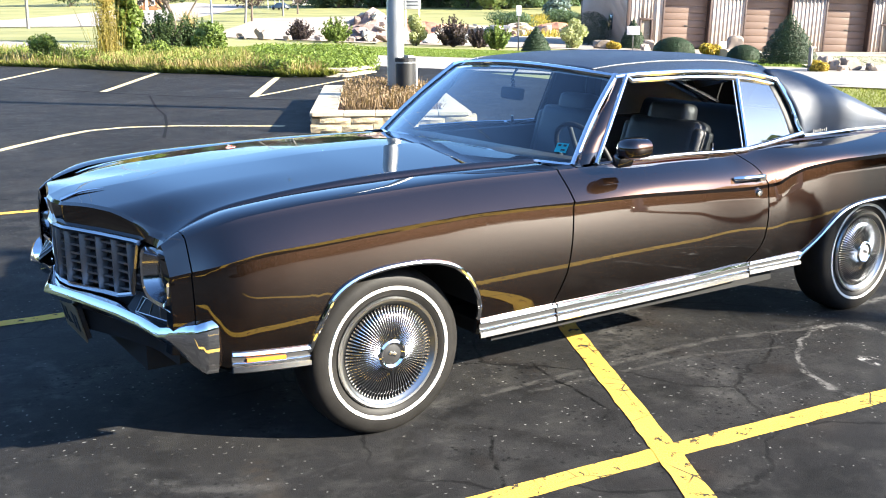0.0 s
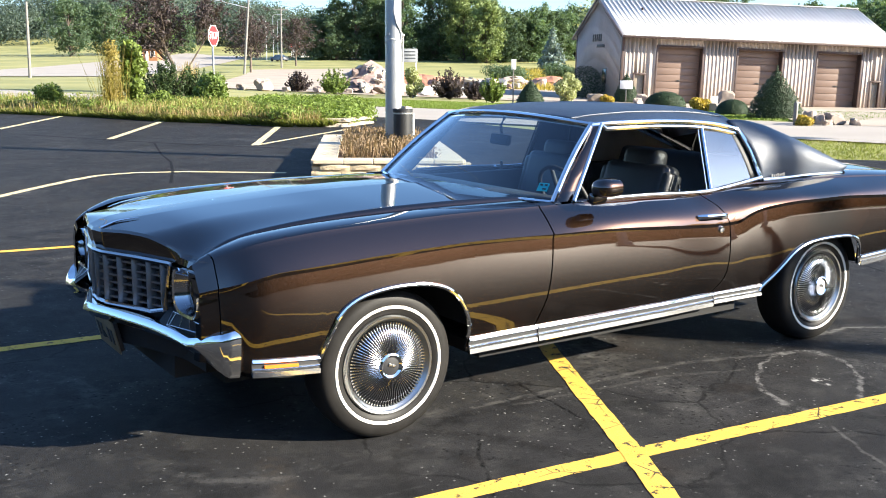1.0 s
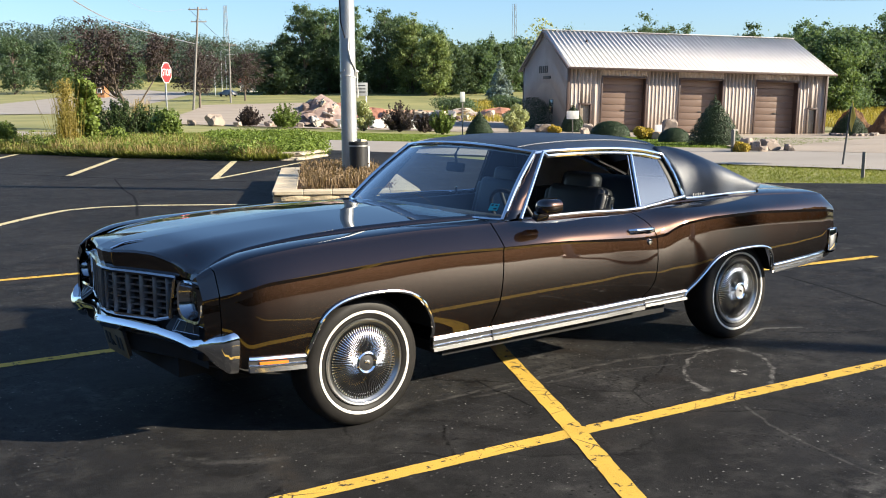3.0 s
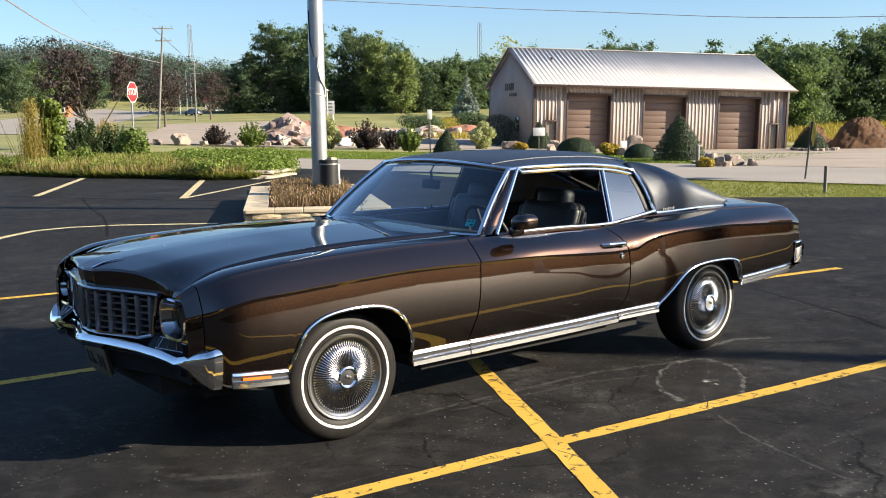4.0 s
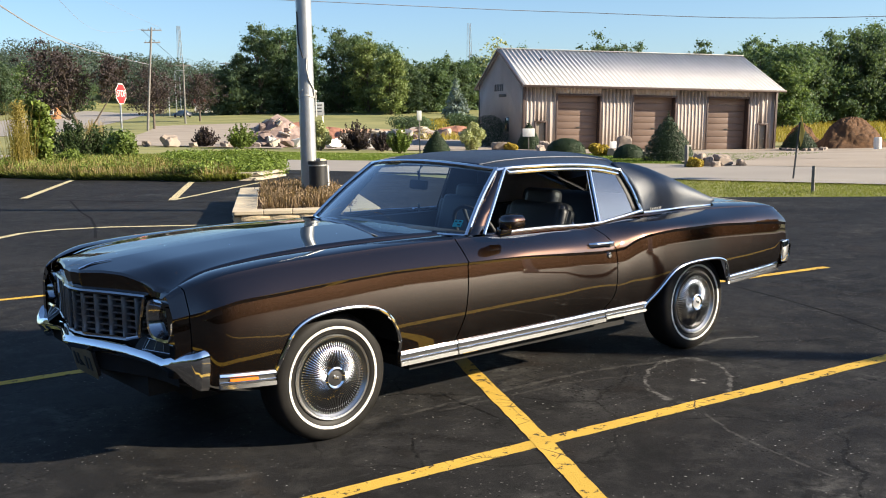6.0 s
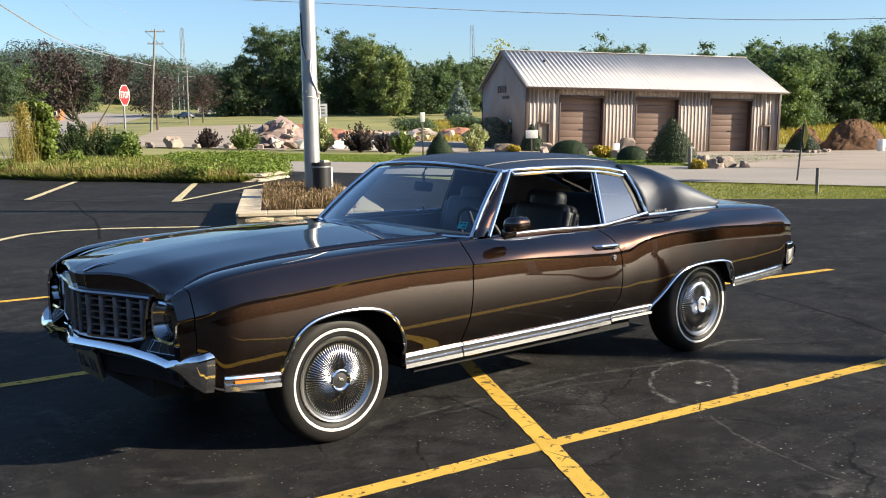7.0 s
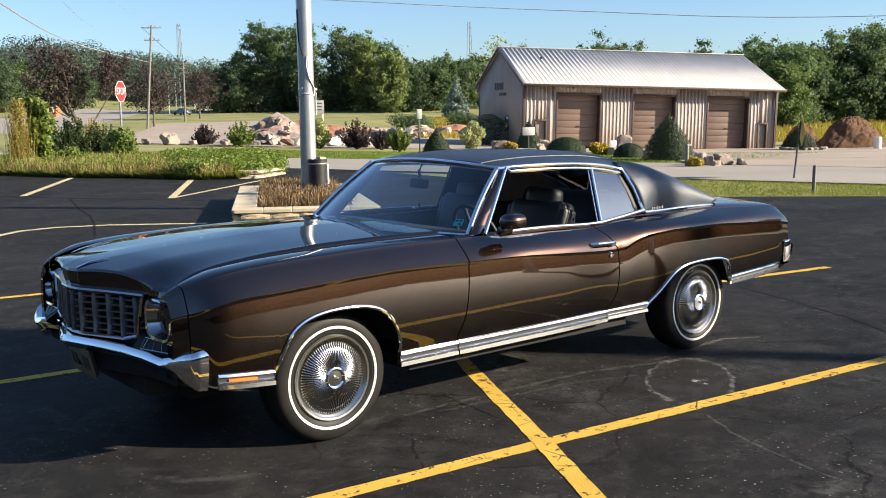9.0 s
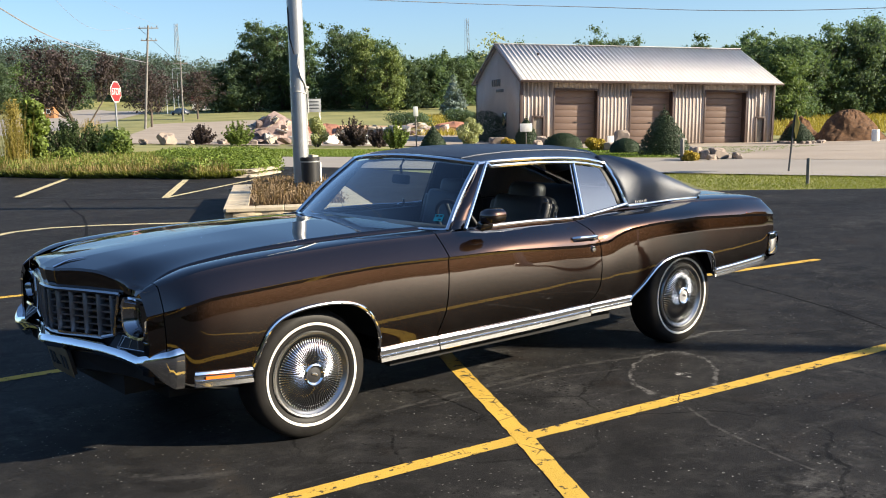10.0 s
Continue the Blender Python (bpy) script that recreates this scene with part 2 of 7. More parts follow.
# ---- ground ----
def asphalt_mat():
    m = mat("asphalt", (0.0200, 0.0195, 0.0196), 0.62, var=0.5, scale=0.8, bump=0.28, bscale=210, spec=0.03)
    n, l = link_nodes(m)
    b = n["Principled BSDF"]
    base = b.inputs["Base Color"].links[0].from_socket
    co = n.new("ShaderNodeTexCoord").outputs["Object"]

    def noise_of(scale, detail=4, rough=0.55, warp=None):
        t = n.new("ShaderNodeTexNoise")
        t.inputs["Scale"].default_value, t.inputs["Detail"].default_value, t.inputs["Roughness"].default_value = scale, detail, rough
        l.new(warp or co, t.inputs["Vector"])
        return t

    def ramp(src, lo, hi, a=0.0, c=1.0):
        r = n.new("ShaderNodeMapRange")
        r.interpolation_type = "SMOOTHSTEP"
        for k, v in (("From Min", lo), ("From Max", hi), ("To Min", a), ("To Max", c)):
            r.inputs[k].default_value = v
        l.new(src, r.inputs["Value"])
        return r.outputs[0]

    def math_(op, a, c):
        t = n.new("ShaderNodeMath")
        t.operation = op
        for i, v in enumerate((a, c)):
            if isinstance(v, (int, float)):
                t.inputs[i].default_value = v
            else:
                l.new(v, t.inputs[i])
        return t.outputs[0]

    def over(under, fac, color):
        t = n.new("ShaderNodeMix")
        t.data_type = "RGBA"
        l.new(fac, t.inputs["Factor"])
        l.new(under, t.inputs["A"])
        t.inputs["B"].default_value = (*color, 1)
        return t.outputs["Result"]

    # mottling by the hand's width
    mott = ramp(noise_of(5.5, 6, .68).outputs[0], .46, .66)
    base = over(base, math_("MULTIPLY", mott, .75), (.040, .039, .037))
    mott2 = ramp(noise_of(3.1, 5, .65).outputs[0], .50, .66)
    base = over(base, math_("MULTIPLY", mott2, .7), (.012, .012, .012))
    # pale scuffs and dust
    scuff = math_("MULTIPLY", ramp(noise_of(0.9, 6, .62).outputs[0], .52, .70), ramp(noise_of(9, 6, .75).outputs[0], .42, .68))
    out = over(base, math_("MULTIPLY", scuff, .75), (.115, .112, .105))
    # drawn-out tyre scuffs, in two directions
    for turn_, sc_, lo, amount in ((0.55, (1.1, 7.0, 1), .60, .5), (2.2, (.9, 11.0, 1), .63, .45)):
        mp = n.new("ShaderNodeMapping")
        mp.inputs["Rotation"].default_value = (0, 0, turn_)
        mp.inputs["Scale"].default_value = sc_
        l.new(co, mp.inputs["Vector"])
        drawn = ramp(noise_of(1.0, 5, .6, mp.outputs[0]).outputs[0], lo, lo + .10)
        out = over(out, math_("MULTIPLY", math_("MULTIPLY", drawn, ramp(noise_of(18, 4, .7).outputs[0], .35, .7)), amount), (.075, .073, .070))
    # brownish dried oil
    oil = ramp(noise_of(1.5, 3).outputs[0], .56, .72)
    out = over(out, math_("MULTIPLY", oil, .35), (.034, .026, .021))
    jit = n.new("ShaderNodeVectorMath")
    jit.operation = "MULTIPLY_ADD"
    l.new(noise_of(60, 3, .7).outputs["Color"], jit.inputs[0])
    jit.inputs[1].default_value = (.03, .03, 0)
    l.new(co, jit.inputs[2])
    # bright chips of stone
    chip = n.new("ShaderNodeTexVoronoi")
    chip.voronoi_dimensions = "2D"
    chip.inputs["Scale"].default_value = 24
    pick = n.new("ShaderNodeSeparateColor")
    l.new(chip.outputs["Color"], pick.inputs[0])
    l.new(jit.outputs[0], chip.inputs["Vector"])
    few = ramp(noise_of(2.2, 3).outputs[0], .40, .58)
    out = over(out, math_("MULTIPLY", ramp(chip.outputs["Distance"], .13, .06), math_("MULTIPLY", few, ramp(pick.outputs[0], .62, .98))), (.24, .235, .22))
    pits = n.new("ShaderNodeTexVoronoi")
    pits.voronoi_dimensions = "2D"
    pits.inputs["Scale"].default_value = 17
    l.new(jit.outputs[0], pits.inputs["Vector"])
    out = over(out, math_("MULTIPLY", ramp(pits.outputs["Distance"], .17, .09), math_("MULTIPLY", ramp(noise_of(1.7, 3).outputs[0], .5, .6), .9)), (.008, .008, .008))
    # cracks
    warp = n.new("ShaderNodeVectorMath")
    warp.operation = "MULTIPLY_ADD"
    l.new(noise_of(1.6, 5).outputs["Color"], warp.inputs[0])
    warp.inputs[1].default_value = (.55, .55, 0)
    l.new(co, warp.inputs[2])
    crack = n.new("ShaderNodeTexVoronoi")
    crack.feature = "DISTANCE_TO_EDGE"
    crack.voronoi_dimensions = "2D"
    crack.inputs["Scale"].default_value = .8
    l.new(warp.outputs[0], crack.inputs["Vector"])
    some = ramp(noise_of(.7, 2).outputs[0], .42, .52)
    cr = math_("MULTIPLY", ramp(crack.outputs["Distance"], .011, .004), some)
    out = over(out, math_("MULTIPLY", cr, .6), (.006, .006, .006))
    # sunlight thrown by the rear wheel, painted as a pale ring and bright spot
    pos = n.new("ShaderNodeVectorMath")
    pos.operation = "MULTIPLY_ADD"
    l.new(noise_of(5, 4).outputs["Color"], pos.inputs[0])
    pos.inputs[1].default_value = (.14, .14, 0)
    l.new(co, pos.inputs[2])

    def ring(cx, cy, r, w, amount, colour, under, stretch=1.0):
        d = n.new("ShaderNodeVectorMath")
        d.operation = "DISTANCE"
        sc = n.new("ShaderNodeVectorMath")
        sc.operation = "MULTIPLY"
        l.new(pos.outputs[0], sc.inputs[0])
        sc.inputs[1].default_value = (1, stretch, 0)
        l.new(sc.outputs[0], d.inputs[0])
        d.inputs[1].default_value = (cx + .07, (cy + .07) * stretch, 0)
        off = math_("ABSOLUTE", math_("SUBTRACT", d.outputs["Value"], r), 0)
        broken = ramp(noise_of(11, 5, .75).outputs[0], .44, .62)
        return over(under, math_("MULTIPLY", math_("MULTIPLY", ramp(off, w, w * .25), broken), amount), colour)

    def oval(cx, cy, ax, ay, ratio, r, w, amount, colour, under):
        rel = n.new("ShaderNodeVectorMath")
        rel.operation = "SUBTRACT"
        l.new(pos.outputs[0], rel.inputs[0])
        rel.inputs[1].default_value = (cx + .07, cy + .07, 0)
        both = []
        for way in ((ax / ratio, ay / ratio, 0), (-ay, ax, 0)):
            dot = n.new("ShaderNodeVectorMath")
            dot.operation = "DOT_PRODUCT"
            l.new(rel.outputs[0], dot.inputs[0])
            dot.inputs[1].default_value = way
            both.append(math_("MULTIPLY", dot.outputs["Value"], dot.outputs["Value"]))
        off = math_("ABSOLUTE", math_("SUBTRACT", math_("SQRT", math_("ADD", both[0], both[1]), 0), r), 0)
        broken = ramp(noise_of(11, 5, .75).outputs[0], .40, .60)
        return over(under, math_("MULTIPLY", math_("MULTIPLY", ramp(off, w, w * .25), broken), amount), colour)

    # single cracks, scuffs and tyre sweeps
    wig = n.new("ShaderNodeVectorMath")
    wig.operation = "MULTIPLY_ADD"
    l.new(noise_of(7, 4, .7).outputs["Color"], wig.inputs[0])
    wig.inputs[1].default_value = (.07, .07, 0)
    l.new(co, wig.inputs[2])
    flat_pos = n.new("ShaderNodeVectorMath")
    flat_pos.operation = "MULTIPLY"
    l.new(wig.outputs[0], flat_pos.inputs[0])
    flat_pos.inputs[1].default_value = (1, 1, 0)
    torn = ramp(noise_of(14, 5, .75).outputs[0], .36, .58)

    def streak(points, w, amount, colour, under, soft=.25):
        """A mark along a run of points."""
        fac = None
        for (ax, ay), (bx, by) in zip(points, points[1:]):
            rel = n.new("ShaderNodeVectorMath")
            rel.operation = "SUBTRACT"
            l.new(flat_pos.outputs[0], rel.inputs[0])
            rel.inputs[1].default_value = (ax + .035, ay + .035, 0)
            dot = n.new("ShaderNodeVectorMath")
            dot.operation = "DOT_PRODUCT"
            ln = (bx - ax) ** 2 + (by - ay) ** 2
            l.new(rel.outputs[0], dot.inputs[0])
            dot.inputs[1].default_value = ((bx - ax) / ln, (by - ay) / ln, 0)
            cl = n.new("ShaderNodeClamp")
            l.new(dot.outputs["Value"], cl.inputs[0])
            foot = n.new("ShaderNodeVectorMath")
            foot.operation = "SCALE"
            foot.inputs[0].default_value = (bx - ax, by - ay, 0)
            l.new(cl.outputs[0], foot.inputs["Scale"])
            dist = n.new("ShaderNodeVectorMath")
            dist.operation = "DISTANCE"
            l.new(rel.outputs[0], dist.inputs[0])
            l.new(foot.outputs[0], dist.inputs[1])
            one = ramp(dist.outputs["Value"], w, w * soft)
            fac = one if fac is None else math_("MAXIMUM", fac, one)
        return over(under, math_("MULTIPLY", math_("MULTIPLY", fac, torn), amount), colour)

    out = streak([(.54, -.75), (1.02, -.76), (1.90, -.78), (2.6, -.98)], .030, .55, (.10, .097, .09), out)
    out = streak([(.72, -.83), (1.37, -.88), (1.65, -.90), (2.1, -1.05)], .022, .45, (.09, .087, .08), out)
    out = streak([(3.04, -.82), (3.35, -.81), (3.57, -.94)], .030, .7, (.17, .165, .155), out)
    out = streak([(1.75, -1.85), (1.61, -2.07), (1.51, -2.34), (1.38, -2.79)], .014, .32, (.15, .145, .135), out)
    out = streak([(.95, -.54), (.89, -.76), (.91, -.87), (.86, -1.16), (.78, -1.22)], .012, .95, (.005, .005, .005), out)
    out = streak([(.34, -1.05), (.20, -1.27), (.13, -1.41), (.02, -1.60)], .014, .95, (.005, .005, .005), out)
    out = streak([(.22, -.95), (.41, -1.16), (.52, -1.43), (.66, -1.56)], .075, .55, (.009, .0085, .008), out, .1)
    out = streak([(-.35, -1.9), (-.20, -1.25), (.02, -.95), (.45, -.80)], .07, .5, (.010, .0095, .009), out, .1)
    out = streak([(-.75, -1.7), (-.62, -1.15), (-.55, -.85)], .09, .5, (.045, .038, .031), out, .1)
    out = streak([(-.9, -.76), (-.82, -.90), (-.60, -1.02)], .05, .22, (.15, .145, .135), out, .1)
    # next two calls paint the wheel's caustic: broken oval, then its bright centre
    out = oval(2.26, -1.34, .80, .60, 2.1, .255, .020, .45, (.26, .25, .235), out)
    out = ring(2.28, -1.40, .0, .060, .95, (.60, .58, .54), out)
    out = ring(7.5, 1.0, 3.6, .16, .7, (.009, .009, .010), out)
    out = ring(8.2, .2, 5.2, .14, .6, (.009, .009, .010), out)
    out = ring(-1.0, 8.5, 4.2, .12, .6, (.009, .009, .010), out)
    l.new(out, b.inputs["Base Color"])
    return m


ASPHALT = asphalt_mat()
GRASS_BASE = mat("grass_ground", (0.17, 0.20, 0.055), 0.9, var=0.35, scale=0.12, bump=0.4, bscale=2.5, second=(0.34, 0.31, 0.11))
CONCRETE = mat("road_concrete", (0.31, 0.275, 0.235), 0.8, var=0.12, scale=0.35, bump=0.2, bscale=18)
GRAVEL = mat("gravel_yard", (0.315, 0.26, 0.205), 0.9, var=0.22, scale=0.2, bump=0.4, bscale=9)
CLAY = mat("red_clay", (0.44, 0.26, 0.15), 0.95, var=0.2, scale=0.4, bump=0.4, bscale=6)


def paint_mat(name, color):
    m = mat(name, color, 0.7, var=0.12, scale=3, bump=0.4, bscale=140, spec=0.08)
    n, l = link_nodes(m)
    b = n["Principled BSDF"]
    base = b.inputs["Base Color"].links[0].from_socket
    co = n.new("ShaderNodeTexCoord").outputs["Object"]
    t = n.new("ShaderNodeTexNoise")
    t.inputs["Scale"].default_value, t.inputs["Detail"].default_value, t.inputs["Roughness"].default_value = 15, 6, .72
    l.new(co, t.inputs["Vector"])
    t2 = n.new("ShaderNodeTexVoronoi")
    t2.feature = "DISTANCE_TO_EDGE"
    t2.voronoi_dimensions = "2D"
    t2.inputs["Scale"].default_value = 6
    l.new(co, t2.inputs["Vector"])
    t3 = n.new("ShaderNodeTexNoise")
    t3.inputs["Scale"].default_value, t3.inputs["Detail"].default_value = 3.0, 4
    l.new(co, t3.inputs["Vector"])
    hi = n.new("ShaderNodeMapRange")
    for k, v in (("From Min", .575), ("From Max", .605)):
        hi.inputs[k].default_value = v
    l.new(t.outputs[0], hi.inputs["Value"])
    ck = n.new("ShaderNodeMapRange")
    for k, v in (("From Min", .030), ("From Max", .012)):
        ck.inputs[k].default_value = v
    l.new(t2.outputs["Distance"], ck.inputs["Value"])
    gate = n.new("ShaderNodeMapRange")
    for k, v in (("From Min", .50), ("From Max", .60)):
        gate.inputs[k].default_value = v
    l.new(t3.outputs[0], gate.inputs["Value"])
    mul = n.new("ShaderNodeMath")
    mul.operation = "MULTIPLY"
    l.new(ck.outputs[0], mul.inputs[0])
    l.new(gate.outputs[0], mul.inputs[1])
    mx = n.new("ShaderNodeMath")
    mx.operation = "MAXIMUM"
    l.new(hi.outputs[0], mx.inputs[0])
    l.new(mul.outputs[0], mx.inputs[1])
    c = n.new("ShaderNodeMix")
    c.data_type = "RGBA"
    l.new(mx.outputs[0], c.inputs["Factor"])
    l.new(base, c.inputs["A"])
    c.inputs["B"].default_value = (.05, .045, .035, 1)
    l.new(c.outputs["Result"], b.inputs["Base Color"])
    return m


YELLOW = paint_mat("yellow_line_paint", (0.60, 0.385, 0.07))
# far lines in cream: haze and exposure put into the paint colour
CREAM = paint_mat("haze_paled_line_paint", (0.60, 0.51, 0.30))


def sheet(name, material, points, lift, step=None, label="", kind="structure", category=""):
    """A surface laid on the land inside a four-cornered outline (corners in order)."""
    a, b, c, d = [Vector(p) for p in points]
    n1 = max(2, int(max((b - a).length, (c - d).length) / (step or 6)))
    n2 = max(2, int(max((d - a).length, (c - b).length) / (step or 6)))
    bm = bmesh.new()
    rows = []
    for i in range(n1 + 1):
        p, q = a.lerp(b, i / n1), d.lerp(c, i / n1)
        rows.append([on_land(*(p.lerp(q, j / n2)), lift) for j in range(n2 + 1)])
    grid(bm, rows)
    ob = part(name, bm, material)
    return tagged(ob, label, category, kind=kind)


# one ground sheet out to the horizon
def spread(lo, hi, n, fine=1.0):
    t = np.linspace(-1, 1, n)
    v = np.sign(t) * np.abs(t) ** 3
    return [float(hi * x if x > 0 else -lo * x) for x in v]


bm = bmesh.new()
rows = []
for s in spread(-1500, 3600, 121):
    row = []
    for r in spread(-2600, 2600, 121):
        p = EYE0 + AHEAD * (s + 30) + RIGHT * r
        row.append((p.x, p.y, land(p.x, p.y) - .03))
    rows.append(row)
grid(bm, rows)
tagged(part("ground", bm, GRASS_BASE), "grassy ground that runs to the horizon", "ground", kind="structure")

# the lot
LOT = [(-60, -70), (-60, 60), (4.5, 30.5), (12.2, 21.6), (14.0, 19.0), (13.0, 6.6), (15.6, 3.8), (24, -6), (60, -50), (40, -80)]
bm = bmesh.new()
vs = [bm.verts.new((x, y, 0.0)) for x, y in LOT]
bm.faces.new(vs)
bmesh.ops.triangulate(bm, faces=bm.faces)
lot = tagged(part("parking_lot", bm, ASPHALT), "dark worn asphalt parking lot with cracks and stains", "pavement", kind="structure")


def line_mark(points, width, material, label, up=.0016):
    """A painted stripe, a few millimetres proud of the asphalt, with slightly uneven edges."""
    rng = random.Random(len(points) + int(points[0][0] * 100))
    pts = [Vector(p) for p in points]
    fine = []
    for a, b in zip(pts, pts[1:]):
        n = max(1, int((b - a).length / .06))
        fine += [a.lerp(b, k / n) for k in range(n)]
    fine.append(pts[-1])
    bm = bmesh.new()
    rows = []
    for i, p in enumerate(fine):
        d = (fine[min(i + 1, len(fine) - 1)] - fine[max(i - 1, 0)]).normalized()
        s = Vector((-d.y, d.x))
        w1, w2 = width / 2 + rng.uniform(-.005, .002), width / 2 + rng.uniform(-.005, .002)
        q1, q2 = p + s * w1, p - s * w2
        rows.append([(q1.x, q1.y, up), (q2.x, q2.y, up)])
    grid(bm, rows)
    return tagged(part("parking_line", bm, material), label, "road marking", "painted parking lines", "structure")


line_mark([(-3.2, -1.262), (.76, -1.590), (3.66, -1.880), (9.0, -2.41)], .105, YELLOW, "worn yellow parking line on dark asphalt")
line_mark([(-.9, -4.75), (.76, -1.588), (1.42, -.272), (2.30, 1.40), (3.9, 4.5)], .105, YELLOW, "yellow parking line running under the car", .0028)
line_mark([(-6, 1.85), (-.967, 1.483), (1.0, 1.33), (6.88, .43)], .10, YELLOW, "yellow parking line beside the car", .0028)
line_mark([(-6, 5.35), (-.094, 4.62), (.30, 4.565), (4.0, 4.1)], .10, YELLOW, "yellow parking line on dark asphalt", .0028)
line_mark([(-2.4, 5.6), (-.6, 7.7), (.6, 9.1), (1.3, 9.85), (1.75, 10.25), (2.3, 10.35), (3.0, 10.1), (4.2, 9.2)], .13, CREAM, "painted curve along the planter, paled as by haze")
line_mark([(7.06, 23.3), (3.85, 17.18)], .16, CREAM, "parking line by the planting bed, paled as by haze")
line_mark([(8.8, 19.5), (5.84, 14.15)], .16, CREAM, "parking line by the planting bed, paled as by haze")
line_mark([(9.9, 17.7), (5.86, 14.15)], .12, CREAM, "parking line by the planting bed, paled as by haze", .004)
line_mark([(5.2, 27.0), (1.7, 20.2)], .16, CREAM, "parking line by the planting bed, paled as by haze")

TAR = mat("tar", (.0125, .0125, .013), .8, var=.2, scale=8, spec=.05)


def tar_seam(points, width, label):
    ob = line_mark(points, width, TAR, label)
    ob.name = "tar_seam"
    return tagged(ob, label, "pavement seam", "tar seams", "structure")


tar_seam([(5.35, .75), (5.20, .285), (4.94, -.40), (4.66, -1.02), (4.35, -1.54), (3.9, -2.2)], .022, "dark crack running across the asphalt")
tar_seam([(2.6, 19.4), (3.40, 17.71), (4.11, 16.22), (4.83, 14.97), (5.41, 14.09), (6.06, 13.14)], .10, "dark tar seam across the asphalt")
tar_seam([(4.3, 15.6), (3.62, 13.14), (3.31, 11.72), (2.87, 10.33), (2.33, 8.84)], .045, "dark tar seam curving over the asphalt")

# ---- the parked car: front axle at x = 0, nose towards -x, its left flank towards -y ----
car = thing("car", "dark brown two-door hardtop with black vinyl roof parked on the asphalt", "car")

Z_TOP = curve([(-.80, .812), (-.77, .836), (-.74, .853), (-.67, .882), (-.567, .911), (-.42, .928), (-.27, .939), (0, .949),
               (.4, .957), (.89, .953), (1.2, .949), (1.54, .947), (1.95, .935), (2.1, .942), (2.36, .967), (2.9, .967),
               (3.2, .962), (3.5, .953), (3.8, .936), (3.90, .922), (3.95, .900), (3.97, .878)])
W_TOP = curve([(-.80, .730), (-.735, .782), (-.68, .812), (-.6, .836), (-.4, .847), (0, .850), (.6, .847), (.89, .836), (1.2, .822), (1.6, .818), (2.0, .818),
               (2.36, .800), (2.9, .800), (3.2, .820), (3.6, .842), (3.97, .832)])
Z_CREASE = curve([(-.80, .725), (-.735, .745), (-.65, .778), (-.537, .803), (-.31, .816), (-.125, .826), (.175, .838), (.35, .843), (.54, .842),
                  (.83, .835), (1.14, .831), (1.6, .808), (2.0, .787), (2.12, .792), (2.23, .828), (2.33, .853), (2.6, .869),
                  (2.96, .869), (3.28, .855), (3.87, .815), (3.97, .800)])
W_CREASE = curve([(-.80, .778), (-.735, .828), (-.69, .882), (-.65, .918), (-.58, .936), (-.4, .947), (0, .950), (.85, .950), (1.6, .947), (2.0, .935),
                  (2.2, .945), (2.5, .962), (3.0, .966), (3.4, .955), (3.8, .930), (3.97, .905)])
HOOD_MID = curve([(-1.0, .890), (-.96, .905), (-.9, .926), (-.745, .946), (-.5, .966), (-.175, .988), (.105, 1.004), (.5, 1.009), (.86, .994)])
HOOD_EDGE = curve([(-1.0, .825), (-.86, .828), (-.757, .842), (-.68, .880), (-.613, .906), (-.465, .933), (-.152, .960), (.187, .974), (.6, .977), (.86, .970)])
HOOD_HALF = curve([(-1.0, .660), (-.75, .660), (-.5, .645), (0, .618), (.4, .610), (.9, .605)])

FRONT_ARCH = [(-.352, .41), (-.345, .44), (-.335, .475), (-.297, .58), (-.257, .629), (-.183, .668), (-.086, .685), (.013, .690),
              (.10, .686), (.149, .680), (.225, .661), (.288, .622), (.34, .556), (.372, .491), (.387, .45), (.391, .40)]
REAR_ARCH = [(2.372, .37), (2.378, .388), (2.43, .43), (2.49, .486), (2.547, .554), (2.60, .592), (2.663, .616), (2.75, .629),
             (2.844, .634), (3.0, .634), (3.076, .625), (3.135, .608), (3.166, .585), (3.196, .525), (3.217, .47), (3.226, .44)]


def low_edge(x):
    pts = [(-.9, .44), (-.72, .44), (-.66, .40), (-.356, .39)] + FRONT_ARCH + [(.394, .33), (2.366, .33)] + REAR_ARCH + [(3.23, .44), (3.97, .47)]
    return float(np.interp(x, [p[0] for p in pts], [p[1] for p in pts]))


def flank(x, z_low, w_in, z_in, inset=0.0):
    """Half section of the body at x, from the inner top edge over the shoulder and crease down to z_low."""
    zt, wt, zc, wc = Z_TOP(x), W_TOP(x), Z_CREASE(x), W_CREASE(x)
    bow = .12 + .72 * ease(.7, 1.4, x)
    out = []
    for k in range(5):
        t = k / 5
        out.append((w_in + (wt - .018 - w_in) * t, z_in + (zt + .002 - z_in) * t + .006 * math.sin(math.pi * t)))
    out += [(wt - .016, zt + .001), (wt - .006, zt - .003), (wt, zt - .011)]
    for k in range(1, 8):
        t = k / 8
        out.append((wt + (wc - wt) * (t * (1 + bow - bow * t)), zt - .011 + (zc - zt + .011) * t))
    out += [(wc, zc), (wc - .003, zc - .008), (wc - .006, zc - .018)]
    z0 = zc - .018
    for k in range(1, 15):
        t = k / 14
        z = z0 + (z_low - z0) * t
        q = min(1.15, (z0 - z) / (z0 - .36))
        out.append((wc - .006 + .018 * math.sin(math.pi * min(q, .9) / .9) - .060 * max(0, q) ** 2.3, z))
    return [(w - inset, z) for w, z in out]


